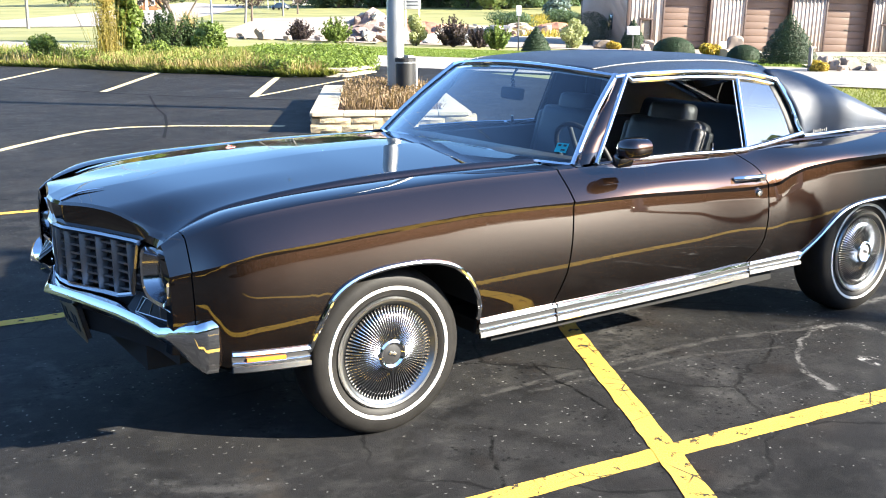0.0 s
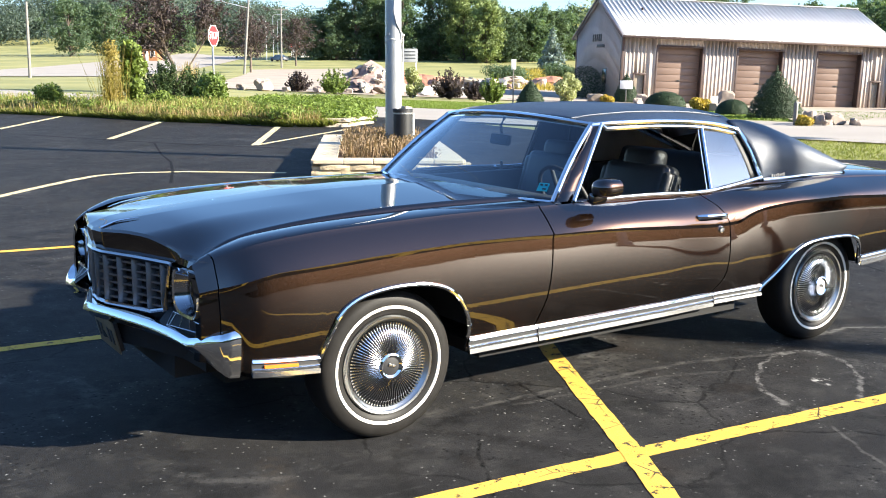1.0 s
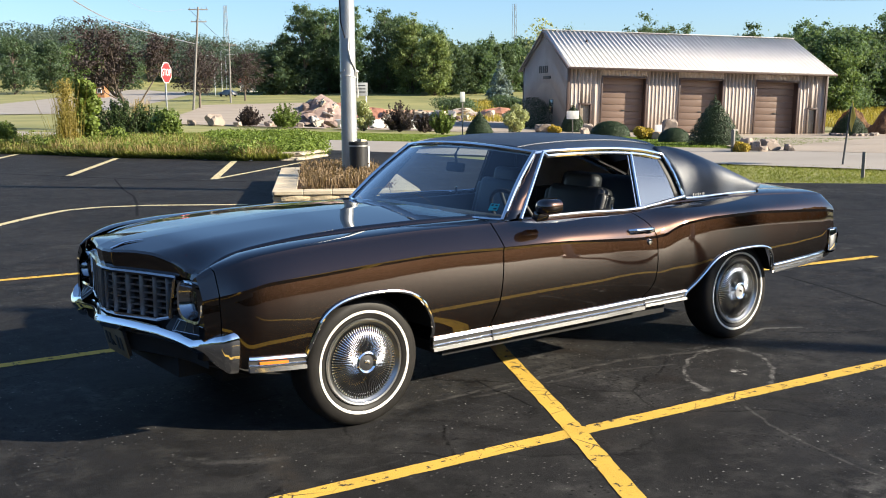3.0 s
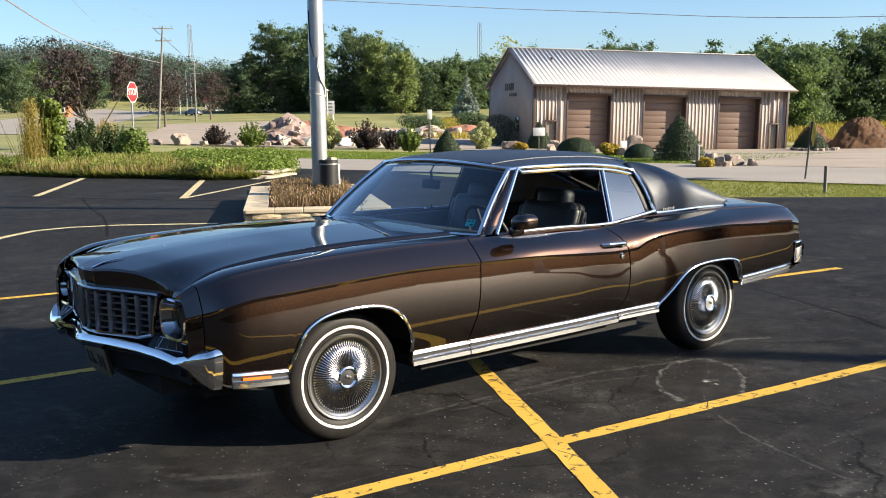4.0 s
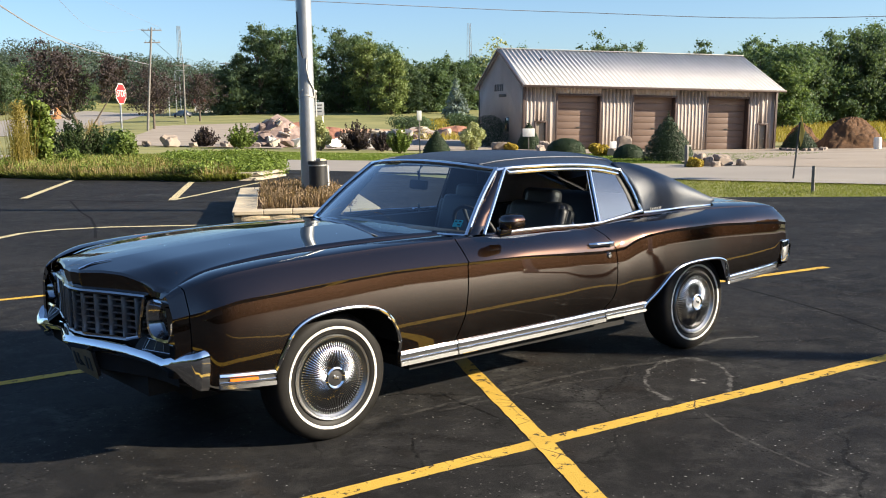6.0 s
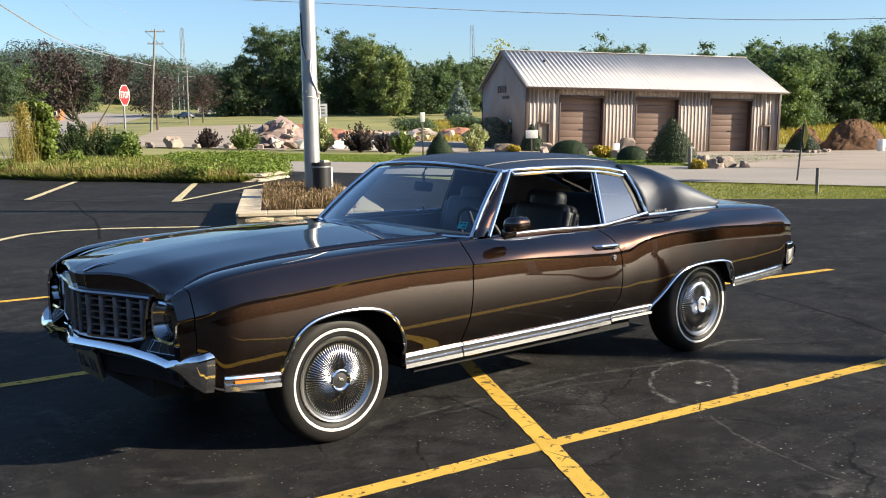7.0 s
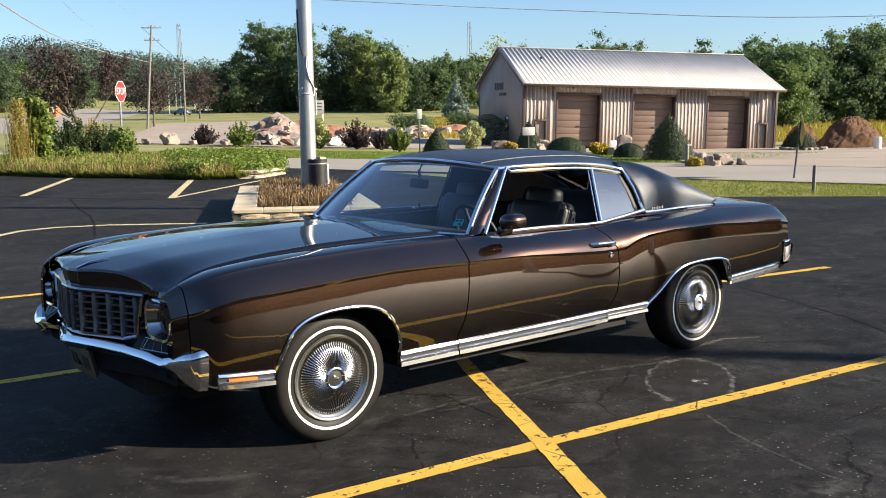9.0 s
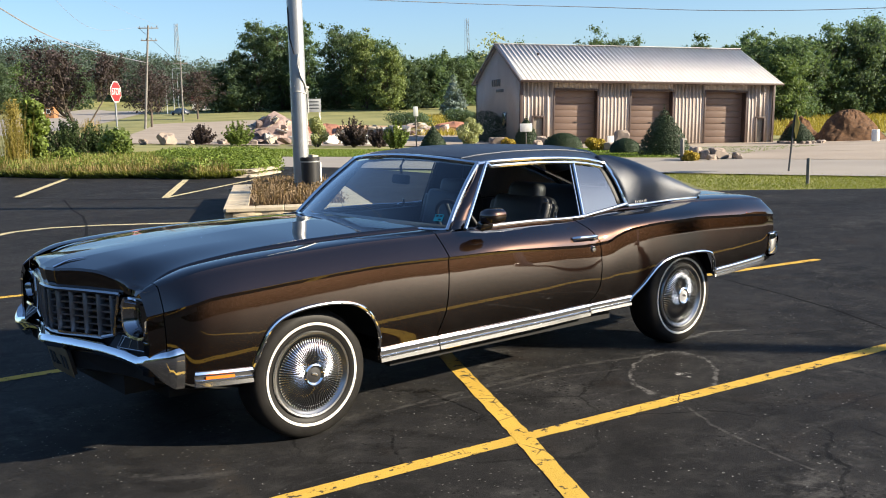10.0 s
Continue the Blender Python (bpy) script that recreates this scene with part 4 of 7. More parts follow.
# headlights
for side in (-1, 1):
    bm = bmesh.new()
    y0, y1, z0, z1 = .535, .772, .604, .800
    cyy, czz = .652, .702
    back = .075 if side > 0 else 0
    n = 40
    rows = [[], [], [], []]
    for k in range(n):
        a = 2 * math.pi * k / n
        c, s = math.cos(a), math.sin(a)
        e = 3.6
        rr = (abs(c) ** e + abs(s) ** e) ** (-1 / e)
        yy = cyy + c * rr * (y1 - y0) / 2
        zz = czz + s * rr * (z1 - z0) / 2
        xo = nose_x(side * yy) + .03 * ease(.70, .78, yy) * (zz > czz)
        rows[0].append((xo + .03, side * yy, zz))
        rows[1].append((xo - .014, side * yy, zz))
        rows[2].append((xo - .010, side * (cyy + (yy - cyy) * .90), czz + (zz - czz) * .88))
        rows[3].append((-.756 - back, side * (cyy + .086 * c), czz + .084 * s))
    grid(bm, rows[:3], closed=True)
    lamp = part("headlight", bm, CHROME, car, "square bright headlight bezel", sharp=45)
    bm = bmesh.new()
    grid(bm, rows[2:], closed=True)
    part("bucket", bm, BUCKET, lamp, "dark recessed lamp surround")
    bm = bmesh.new()
    lathe(bm, [(.001, -.032), (.045, -.028), (.070, -.015), (.084, 0)], 28, (0, 0, 0), "y")
    bmesh.ops.transform(bm, matrix=pose(-.760 - back, side * cyy, czz, 0, 0, -90), verts=bm.verts)
    part("lens", bm, LENS, lamp, "round glass lens")
    bm = bmesh.new()
    lathe(bm, [(.001, .050), (.050, .035), (.082, 0)], 28, (0, 0, 0), "y")
    bmesh.ops.transform(bm, matrix=pose(-.758 - back, side * cyy, czz, 0, 0, -90), verts=bm.verts)
    part("reflector", bm, CHROME, lamp)
    # slotted lamp panel beneath the headlight
    bm = bmesh.new()
    rows = []
    for yy in np.linspace(.47, .79, 9):
        bx = float(np.interp(yy, B_Y, B_X)) - (.10 if side > 0 else 0)
        rows.append([(nose_x(side * yy) + .02, side * yy, .608), (nose_x(side * yy) - .002, side * yy, .598), (bx + .030, side * yy, .550), (bx + .045, side * yy, .53)])
    grid(bm, rows)
    tl = part("turn_lamp", bm, DARK, car, "dark slotted lamp under the headlight")
    for k in range(4):
        yy = .54 + .065 * k
        bx = float(np.interp(yy, B_Y, B_X)) - (.10 if side > 0 else 0)
        bm = bmesh.new()
        tube(bm, [(nose_x(side * yy) - .004, side * yy, .600), (bx + .032, side * yy, .553)], .0018, 6)
        part("rib", bm, GRILLE_RIM, tl)
    bm = bmesh.new()
    loop = [(nose_x(side * yy) - .005, side * yy, .601) for yy in (.52, .62, .70, .77)]
    loop += [(float(np.interp(yy, B_Y, B_X)) + .030 - (.10 if side > 0 else 0), side * yy, .554) for yy in (.775, .70, .62, .53)]
    tube(bm, loop + [loop[0]], .0025, 6)
    part("lamp_rim", bm, GRILLE_RIM, tl, "thin bright rim")

# front bumper
bm = bmesh.new()
rows = []
seq = [(-y, x, t, b) for y, x, t, b in list(zip(B_Y, B_X, B_T, B_B))[::-1]] + [(y, x, t, b) for y, x, t, b in list(zip(B_Y, B_X, B_T, B_B))[1:]]
fine = []
for (y0, x0, t0, b0), (y1, x1, t1, b1) in zip(seq, seq[1:]):
    for k in range(4):
        s = k / 4
        fine.append((y0 + (y1 - y0) * s, x0 + (x1 - x0) * s, t0 + (t1 - t0) * s, b0 + (b1 - b0) * s))
fine.append(seq[-1])
for i, (y, x, t, b) in enumerate(fine):
    ya, xa = fine[max(i - 2, 0)][:2]
    yb, xb = fine[min(i + 2, len(fine) - 1)][:2]
    d = Vector((xb - xa, yb - ya, 0)).normalized()
    nrm = Vector((-d.y, d.x, 0))
    c = Vector((x - .135 * ease(.30, .80, y), y, 0))
    m = (t + b) / 2
    back = -nrm * .075
    inn = -nrm * .030
    rows.append([c + back + Vector((0, 0, t - .004)), c - nrm * .010 + Vector((0, 0, t)), c + Vector((0, 0, t - .012)),
                 c + nrm * .006 + Vector((0, 0, t - .030)), c + nrm * .002 + Vector((0, 0, m)), c + inn * .6 + Vector((0, 0, b + .02)),
                 c + inn + Vector((0, 0, b)), c + back + Vector((0, 0, b + .01))])
vs = grid(bm, rows, closed=True)
bm.faces.new(vs[0][::-1])
bm.faces.new(vs[-1])
bumper = part("front_bumper", bm, CHROME, car, "chrome front bumper", sharp=30)
bm = bmesh.new()
rows = []
for y in np.linspace(-.76, .76, 17):
    x = float(np.interp(abs(y), B_Y, B_X))
    rows.append([(x + .06, y, .52), (x + .09, y, .40), (x + .22, y, .34), (x + .5, y, .30)])
grid(bm, rows)
part("valance", bm, UNDER, car)
# number plate with plain bars
bm = bmesh.new()
box(bm, (.006, .305, .152), (-.962, -.035, .428), (0, -13, 0), .004)
plate = part("number_plate", bm, PLATE, car, "weathered cream number plate")
for k in (0, 1, 3, 4):
    bm = bmesh.new()
    box(bm, (.003, .030, .070), (-.9675, -.140 + .052 * k, .427), (0, -13, 0), .002)
    part("plate_bar", bm, INK, plate)
bm = bmesh.new()
box(bm, (.02, .28, .13), (-.948, -.035, .430), (0, -13, 0), .004)
part("plate_bracket", bm, DARK, plate)

# wheels
FIN_N = 80


def wheel(cx, side, name_label):
    y = -.0
    base = bmesh.new()
    lathe(base, [(.001, -.02), (.10, -.03), (.17, -.06), (.20, -.09), (.21, -.095), (.21, .10), (.17, .09), (.05, .06), (.001, .06)], 40)
    w = part("wheel", base, DULL_CHROME, car, name_label)
    bm = bmesh.new()
    prof = [(.212, -.082), (.226, -.096), (.245, -.103), (.270, -.106), (.298, -.102), (.318, -.090), (.328, -.070), (.333, -.035), (.333, .035),
            (.328, .070), (.318, .090), (.298, .100), (.26, .105), (.20, .085)]
    lathe(bm, prof, 72)
    part("tyre", bm, RUBBER, w, "black tyre", sharp=60)
    bm = bmesh.new()
    lathe(bm, [(.2490, -.1025), (.2505, -.1062), (.2560, -.1076), (.2625, -.1080), (.2640, -.1045)], 72)
    part("whitewall", bm, WHITE_RUBBER, w, "thin white sidewall band")
    bm = bmesh.new()
    lathe(bm, [(.218, -.080), (.221, -.098), (.215, -.107), (.206, -.105), (.200, -.097), (.192, -.093), (.186, -.085)], 72)
    part("trim_ring", bm, RING_METAL, w, "dull bright trim ring")
    bm = bmesh.new()
    lathe(bm, [(.188, -.080), (.14, -.092), (.075, -.102), (.05, -.104), (.001, -.104)], 48)
    disc = part("cover_disc", bm, DARK, w)
    bm = bmesh.new()
    prof = [(.056, -.120, .0007), (.080, -.1185, .0010), (.110, -.115, .0014), (.142, -.108, .0019), (.158, -.102, .0022), (.165, -.096, .0024), (.178, -.093, .0027), (.187, -.095, .0029)]
    lines = [[bm.verts.new((r, h + dz, q * t)) for r, h, t in prof] for q, dz in ((-1.15, .010), (-1, .0004), (0, 0), (1, .0004), (1.15, .010))]
    for j, (u_, v_) in enumerate(zip(lines, lines[1:])):
        for i in range(len(prof) - 1):
            bm.faces.new((u_[i], u_[i + 1], v_[i + 1], v_[i])).material_index = 1 if j in (0, 3) else 0
    fin = part("cover_fin", bm, [FIN_METAL, DARK], w, sharp=25)
    for k in range(1, FIN_N):
        o = new("cover_fin", fin.data)
        o.parent = w
        o.matrix_basis = Matrix.Rotation(2 * math.pi * k / FIN_N, 4, "Y")
    bm = bmesh.new()
    lathe(bm, [(.060, -.108), (.058, -.122), (.050, -.126), (.044, -.122), (.040, -.120)], 40)
    part("hub_ring", bm, CHROME, w)
    bm = bmesh.new()
    lathe(bm, [(.042, -.118), (.020, -.123), (.0005, -.124)], 32)
    part("hub_cap", bm, DARK if cx < 1 else WHITE_RUBBER, w, "dark hub centre" if cx < 1 else "pale hub medallion")
    bm = bmesh.new()
    for dx, dz, r in ((-.008, .004, 30), (.008, -.002, 30)):
        box(bm, (.018, .004, .014), (dx, -.125, dz + .004), (0, r, 0), .001)
    part("hub_emblem", bm, DULL_CHROME, w)
    w.matrix_basis = pose(cx, side * .765, .326, 0, 0, 0 if side < 0 else 180)
    return w


for cx in (0.0, 2.946):
    for side in (-1, 1):
        wheel(cx, side, "finned chrome wheel cover and whitewall tyre")

# underbody
bm = bmesh.new()
box(bm, (4.3, 1.0, .10), (1.55, 0, .30))
box(bm, (1.75, 1.66, .06), (1.38, 0, .30))
box(bm, (.9, .9, .25), (-.35, 0, .42))
part("floor_pan", bm, UNDER, car)

# door handles, locks, mirrors
for side in (-1, 1):
    bm = bmesh.new()
    yy = side * (W_CREASE(1.9) - .008)
    tube(bm, [(1.815, yy, .836), (1.85, yy + side * .028, .838), (1.94, yy + side * .030, .836), (1.985, yy + side * .020, .833)], [.009, .012, .011, .014], 8)
    box(bm, (.045, .02, .03), (2.000, yy + side * .012, .826), (0, 0, 0), .006)
    part("door_handle", bm, CHROME, car, "chrome door handle")
    bm = bmesh.new()
    lathe(bm, [(.018, .004), (.017, -.006), (.010, -.008), (.001, -.008)], 20)
    bmesh.ops.transform(bm, matrix=pose(1.995, side * (W_CREASE(1.99) - .002), .754, 0, 0, 0 if side < 0 else 180), verts=bm.verts)
    part("door_lock", bm, CHROME, car, "round chrome lock")
bm = bmesh.new()
rows = []
for t in np.linspace(0, 1, 9):
    x = 1.078 + .125 * t
    r = .5 + .5 * math.sin(math.pi * (.15 + .7 * t))
    r = [.35, .72, .9, .98, 1, 1, .99, .97, .94][int(round(t * 8))]
    rows.append([(x, -.952 + .062 * r * math.cos(a), 1.030 + .046 * r * math.copysign(abs(math.sin(a)) ** .7, math.sin(a))) for a in np.linspace(0, 2 * math.pi, 21)[:-1]])
vs = grid(bm, rows, closed=True)
bm.faces.new(vs[0][::-1])
mirror = part("door_mirror", bm, PAINT, car, "dark bullet-shaped door mirror", sharp=60)
bm = bmesh.new()
bm.faces.new([bm.verts.new((1.2025, -.952 + .056 * math.cos(a), 1.030 + .041 * math.copysign(abs(math.sin(a)) ** .7, math.sin(a)))) for a in np.linspace(0, 2 * math.pi, 21)[:-1]])
part("mirror_glass", bm, CHROME, mirror)
bm = bmesh.new()
box(bm, (.09, .05, .05), (1.135, -.905, .975), (20, 0, 0), .012)
part("mirror_foot", bm, PAINT, mirror)

# ---- inside the car ----
LINING = mat("grey_headliner", (.58, .57, .53), .8, var=.15, scale=8, bump=.2, bscale=300)
def cushion(name, size, at, turn, parent, label="", soft=.05):
    bm = bmesh.new()
    bmesh.ops.create_cube(bm, size=1, matrix=pose(*at, *turn) @ Matrix.Diagonal((*size, 1)))
    bmesh.ops.bevel(bm, geom=list(bm.edges), offset=soft, segments=3, affect="EDGES", profile=.6)
    return part(name, bm, LEATHER, parent, label, sharp=60)


for y in (-.36, .36):
    seat = cushion("front_seat", (.52, .52, .16), (1.62, y, .52), (0, -6, 0), car, "black vinyl bucket seat")
    cushion("backrest", (.14, .50, .56), (1.90, y, .79), (0, 17, 0), seat, soft=.06)
    cushion("headrest", (.11, .28, .17), (1.985, y, 1.055), (0, 12, 0), seat, soft=.05)
    for s in (-1, 1):
        cushion("seat_bolster", (.12, .07, .48), (1.895, y + s * .235, .79), (0, 17, 0), seat, soft=.03)
bench = cushion("rear_seat", (.50, 1.20, .20), (2.42, 0, .50), (0, -6, 0), car, "black vinyl rear bench")
cushion("rear_backrest", (.16, 1.24, .58), (2.70, 0, .78), (0, 22, 0), bench, soft=.06)
bm = bmesh.new()
box(bm, (.45, 1.26, .03), (2.99, 0, .975), (0, -2, 0), .01)
part("parcel_shelf", bm, LEATHER, car)
bm = bmesh.new()
rows = []
for y in np.linspace(-.74, .74, 13):
    rows.append([(.90, y, .945), (1.05, y, .955), (1.20, y, .94), (1.27, y, .90), (1.24, y, .78), (1.15, y, .62), (1.0, y, .6)])
grid(bm, rows)
part("dashboard", bm, LEATHER, car, "black padded dashboard", sharp=60, thick=.01)
# steering wheel
bm = bmesh.new()
ring = [(.185 * math.cos(a), .185 * math.sin(a), 0) for a in np.linspace(0, 2 * math.pi, 41)]
tube(bm, ring, .013, 8, caps=False)
for a in (0.1, math.pi - .1, -math.pi / 2):
    tube(bm, [(0, 0, -.03), (.175 * math.cos(a), .175 * math.sin(a), 0)], .012, 6)
tube(bm, [(0, 0, -.28), (0, 0, -.02)], .035, 10)
bmesh.ops.transform(bm, matrix=pose(1.40, -.36, .905, 0, 62, 0), verts=bm.verts)
part("steering_wheel", bm, DARK, car, "black steering wheel", sharp=60)
# inside mirror
bm = bmesh.new()
box(bm, (.03, .19, .06), (1.235, 0.0, 1.195), (0, 10, -6), .012)
im = part("inside_mirror", bm, DARK, car, "dark inside mirror")
bm = bmesh.new()
tube(bm, [(1.262, 0, 1.315), (1.235, 0, 1.275), (1.245, 0, 1.20)], .009, 6)
part("mirror_stalk", bm, DULL_CHROME, im)
for side in (-1, 1):
    bm = bmesh.new()
    box(bm, (1.18, .05, .50), (1.46, side * .765, .68), (0, 0, 0), .015)
    part("door_lining", bm, LEATHER, car)
    bm = bmesh.new()
    box(bm, (.75, .06, .50), (2.44, side * .73, .69), (0, 0, 0), .015)
    part("rear_lining", bm, LEATHER, car)
    bm = bmesh.new()
    tube(bm, [(1.83, side * .775, .93), (1.83, side * .775, .985)], [.007, .009], 8)
    part("lock_button", bm, CHROME, car)
bm = bmesh.new()
rows = []
for t in np.linspace(0, 1, 9):
    x = 1.36 + 1.10 * t
    xr = min(max(x, 1.315), 2.38)
    rows.append([(x, u * (RAIL_Y(xr) - .03), RAIL_Z(xr) - .03 + .025 * (1 - u * u)) for u in np.linspace(-1, 1, 9)])
grid(bm, rows)
part("headliner", bm, LINING, car)
for side in (-1, 1):
    bm = bmesh.new()
    rows = []
    for k in range(9):
        t = k / 8
        xb, xt = 2.49 + .70 * t, 2.41 + .95 * t
        rows.append([(xb, side * .735, Z_TOP(xb) - .02), ((xb + xt) / 2, side * .69, (Z_TOP(xb) + SAIL_TOP(xt)) / 2), (xt, side * (SAIL_TOP_Y(xt) - .0), SAIL_TOP(xt) - .022)])
    grid(bm, rows)
    part("pillar_lining", bm, LINING, car)

# ---- street, yard and verges ----
sheet("street", CONCRETE, [(-3, 78), (27, -25.6), (33.2, -24), (3.2, 79.6)], .012, 5, "pale concrete street beyond the lot", category="road")
sheet("lot_exit", ASPHALT, [(11.6, 21.4), (15.6, 16.0), (17.8, 18.9), (13.6, 24.4)], .006, 3, "asphalt apron leading to the street", category="pavement")
sheet("yard_apron", GRAVEL, [(22.0, 13.6), (25.3, 2.0), (37, 3.8), (24.6, 16.2)], .018, 3, "pale gravel apron between the street and the yard", category="yard")
sheet("shed_yard", GRAVEL, [(24.5, 15.5), (36, 4.5), (96, 26), (60, 70)], .022, 5, "pale gravel yard in front of the shed", category="yard")
sheet("far_road", CONCRETE, [(6, 130), (30, 110), (102, 238), (88, 262)], .03, 6, "pale road running off to the woods", category="road")
sheet("far_road_crossing", CONCRETE, [(-60, 152), (-64, 138), (30, 111), (33, 123)], .035, 6, "pale road crossing the fields", category="road")
sheet("far_road_bend", CONCRETE, [(50, 150), (66, 216), (104, 292), (90, 216)], .05, 6, "pale road bending away up the rise", category="road")
sheet("gravel_drive", GRAVEL, [(24, 65), (31, 53), (82, 148), (64, 150)], .024, 5, "light gravel drive beside the street", category="yard")
sheet("stone_yard", GRAVEL, [(31.3, 53), (44, 46), (92, 100), (80, 114)], .026, 5, "light gravel of the stone yard", category="yard")
sheet("clay_patch", CLAY, [(38, 72), (46, 66), (84, 112), (70, 124)], .045, 4, "reddish bare clay of the stone yard", category="yard")

BARK = mat("bark", (0.11, 0.085, 0.065), 0.9, var=0.3, scale=3, bump=0.6, bscale=22)
LEAF_A = leaf_mat("leaf_green", (0.105, 0.150, 0.060), .4, .42)
LEAF_B = leaf_mat("leaf_dark", (0.082, 0.120, 0.072), .4, .46)
LEAF_D = leaf_mat("leaf_blue_green", (0.100, 0.150, 0.082), .4, .42)
LEAF_E = leaf_mat("leaf_olive", (0.150, 0.190, 0.070))
LEAF_K = leaf_mat("leaf_clipped", (0.027, 0.046, 0.021), .15, .1)
LEAF_C = leaf_mat("leaf_yellow_green", (0.135, 0.180, 0.038))
LEAF_P = leaf_mat("leaf_purple", (0.056, 0.043, 0.043))
LEAF_L = leaf_mat("leaf_pale", (0.30, 0.32, 0.16))
LEAF_Y = leaf_mat("leaf_yellow", (0.32, 0.24, 0.04))
LEAF_S = leaf_mat("leaf_blue_spruce", (0.17, 0.215, 0.205))
LEAF_J = leaf_mat("leaf_juniper", (0.135, 0.185, 0.036))
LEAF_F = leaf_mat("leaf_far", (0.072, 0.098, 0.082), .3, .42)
DRY = leaf_mat("dry_grass", (0.27, 0.20, 0.085), second=(0.36, 0.28, 0.13))
GRASS = leaf_mat("grass_blades", (0.16, 0.20, 0.036), second=(0.27, 0.25, 0.075))
LEAF_G = leaf_mat("leaf_mid_green", (0.120, 0.165, 0.040), .5)
LEAF_U = leaf_mat("leaf_yew", (0.040, 0.064, 0.020), .4, .2)
STRAW = leaf_mat("straw_grass", (0.26, 0.23, 0.060), second=(0.34, 0.25, 0.07))
LAWN = leaf_mat("lawn_blades", (0.125, 0.190, 0.030), second=(0.17, 0.21, 0.045))
STONE = mat("limestone", (0.36, 0.31, 0.235), 0.85, var=0.25, scale=2.5, bump=0.6, bscale=26, each=.18)
BOULDER = mat("boulder", (0.245, 0.20, 0.165), 0.85, var=0.3, scale=1.5, bump=0.6, bscale=14, each=.25)
SPLIT = mat("split_block", (0.44, 0.35, 0.22), 0.9, var=0.35, scale=9, bump=1.0, bscale=34, each=.14)
CAPSTONE = mat("cap_block", (0.55, 0.46, 0.32), 0.85, var=0.14, scale=6, bump=0.3, bscale=60, each=.08)
SOIL = mat("bed_soil", (0.10, 0.085, 0.048), 0.95, var=0.35, scale=3, bump=1.0, bscale=20)
MULCH = mat("mulch", (0.17, 0.095, 0.055), 0.95, var=0.35, scale=1.2, bump=1.0, bscale=9)
STEEL = mat("galvanised_pole", (0.46, 0.47, 0.47), 0.38, 0.7, var=0.14, scale=3, bscale=40)
WOOD = mat("weathered_wood", (0.17, 0.16, 0.145), 0.9, var=0.3, scale=4, bump=0.5, bscale=40)
BLACK = mat("black_plastic", (0.018, 0.018, 0.018), 0.5, var=0.2)
WHITE = mat("white_sheet", (0.74, 0.74, 0.70), 0.5, var=0.08)
RED_SIGN = mat("stop_red", (0.55, 0.02, 0.02), 0.45, var=0.08)
SIGN_YELLOW = mat("sign_yellow", (0.42, 0.32, 0.03), 0.5, var=0.12)
ROPE = mat("rope", (0.50, 0.49, 0.46), 0.8, var=0.15)

# ---- planter with its pole ----
P_NL, P_NR, P_BR, P_BL = Vector((4.14, 8.19)), Vector((5.95, 7.10)), Vector((8.30, 11.60)), Vector((6.60, 12.60))
planter = thing("planter", "low planter of tan split-face blocks with flat caps on the asphalt", "planter")


def rough_block(bm, l, d, h, rng, bev=.012, rough=.012):
    """A wall block with a broken outer face (towards -y)."""
    n1, n2 = 6, 4
    face = [[(l * (i / n1 - .5), -d / 2 - (rng.uniform(0, rough) if 0 < i < n1 and 0 < j < n2 else 0), h * j / n2) for i in range(n1 + 1)] for j in range(n2 + 1)]
    vs = grid(bm, face)
    back = [[bm.verts.new((l * (x - .5), d / 2, z)) for x in (0, 1)] for z in (0, h)]
    bm.faces.new([*vs[-1], back[1][1], back[1][0]][::-1])
    bm.faces.new([*vs[0][::-1], back[0][0], back[0][1]][::-1])
    bm.faces.new([vs[j][0] for j in range(n2 + 1)] + [back[1][0], back[0][0]])
    bm.faces.new(([vs[j][-1] for j in range(n2 + 1)] + [back[1][1], back[0][1]])[::-1])
    bm.faces.new([back[0][0], back[1][0], back[1][1], back[0][1]])


rng = random.Random(4)
BLOCKS = []
for k in range(4):
    bm = bmesh.new()
    rough_block(bm, .40, .26, .118, rng, rough=.03)
    bmesh.ops.recalc_face_normals(bm, faces=bm.faces)
    me = bpy.data.meshes.new("wall_block")
    bm.to_mesh(me)
    bm.free()
    me.materials.append(SPLIT)
    BLOCKS.append(me)
bm = bmesh.new()
box(bm, (.40, .34, .055), (0, 0, .0275), (0, 0, 0), .008)
cap_mesh = bpy.data.meshes.new("cap_block")
bm.to_mesh(cap_mesh)
bm.free()
cap_mesh.materials.append(CAPSTONE)
for a, b in ((P_NL, P_NR), (P_NR, P_BR), (P_BR, P_BL), (P_BL, P_NL)):
    d = b - a
    ln = d.length
    ang = math.degrees(math.atan2(d.y, d.x))
    n = max(2, round(ln / .41))
    nrm = Vector((d.y, -d.x)).normalized()
    for row in range(2):
        for k in range(n):
            t = (k + .5 + (.25 if row else -.05)) / n
            p = a + d * min(max(t, .09), .95) - nrm * .13
            o = new("wall_block", BLOCKS[rng.randrange(4)])
            o.parent = planter
            o.matrix_basis = pose(p.x, p.y, .002 + .112 * row, 0, 0, ang + rng.uniform(-1.2, 1.2)) @ Matrix.Diagonal((ln / n / .405, 1, .94, 1))
    for k in range(n):
        p = a + d * (k + .5) / n - nrm * .15
        o = new("cap_block", cap_mesh)
        o.parent = planter
        o.matrix_basis = pose(p.x, p.y, .222, 0, 0, ang + rng.uniform(-.8, .8)) @ Matrix.Diagonal((ln / n / .405, 1.05, 1, 1))
bm = bmesh.new()
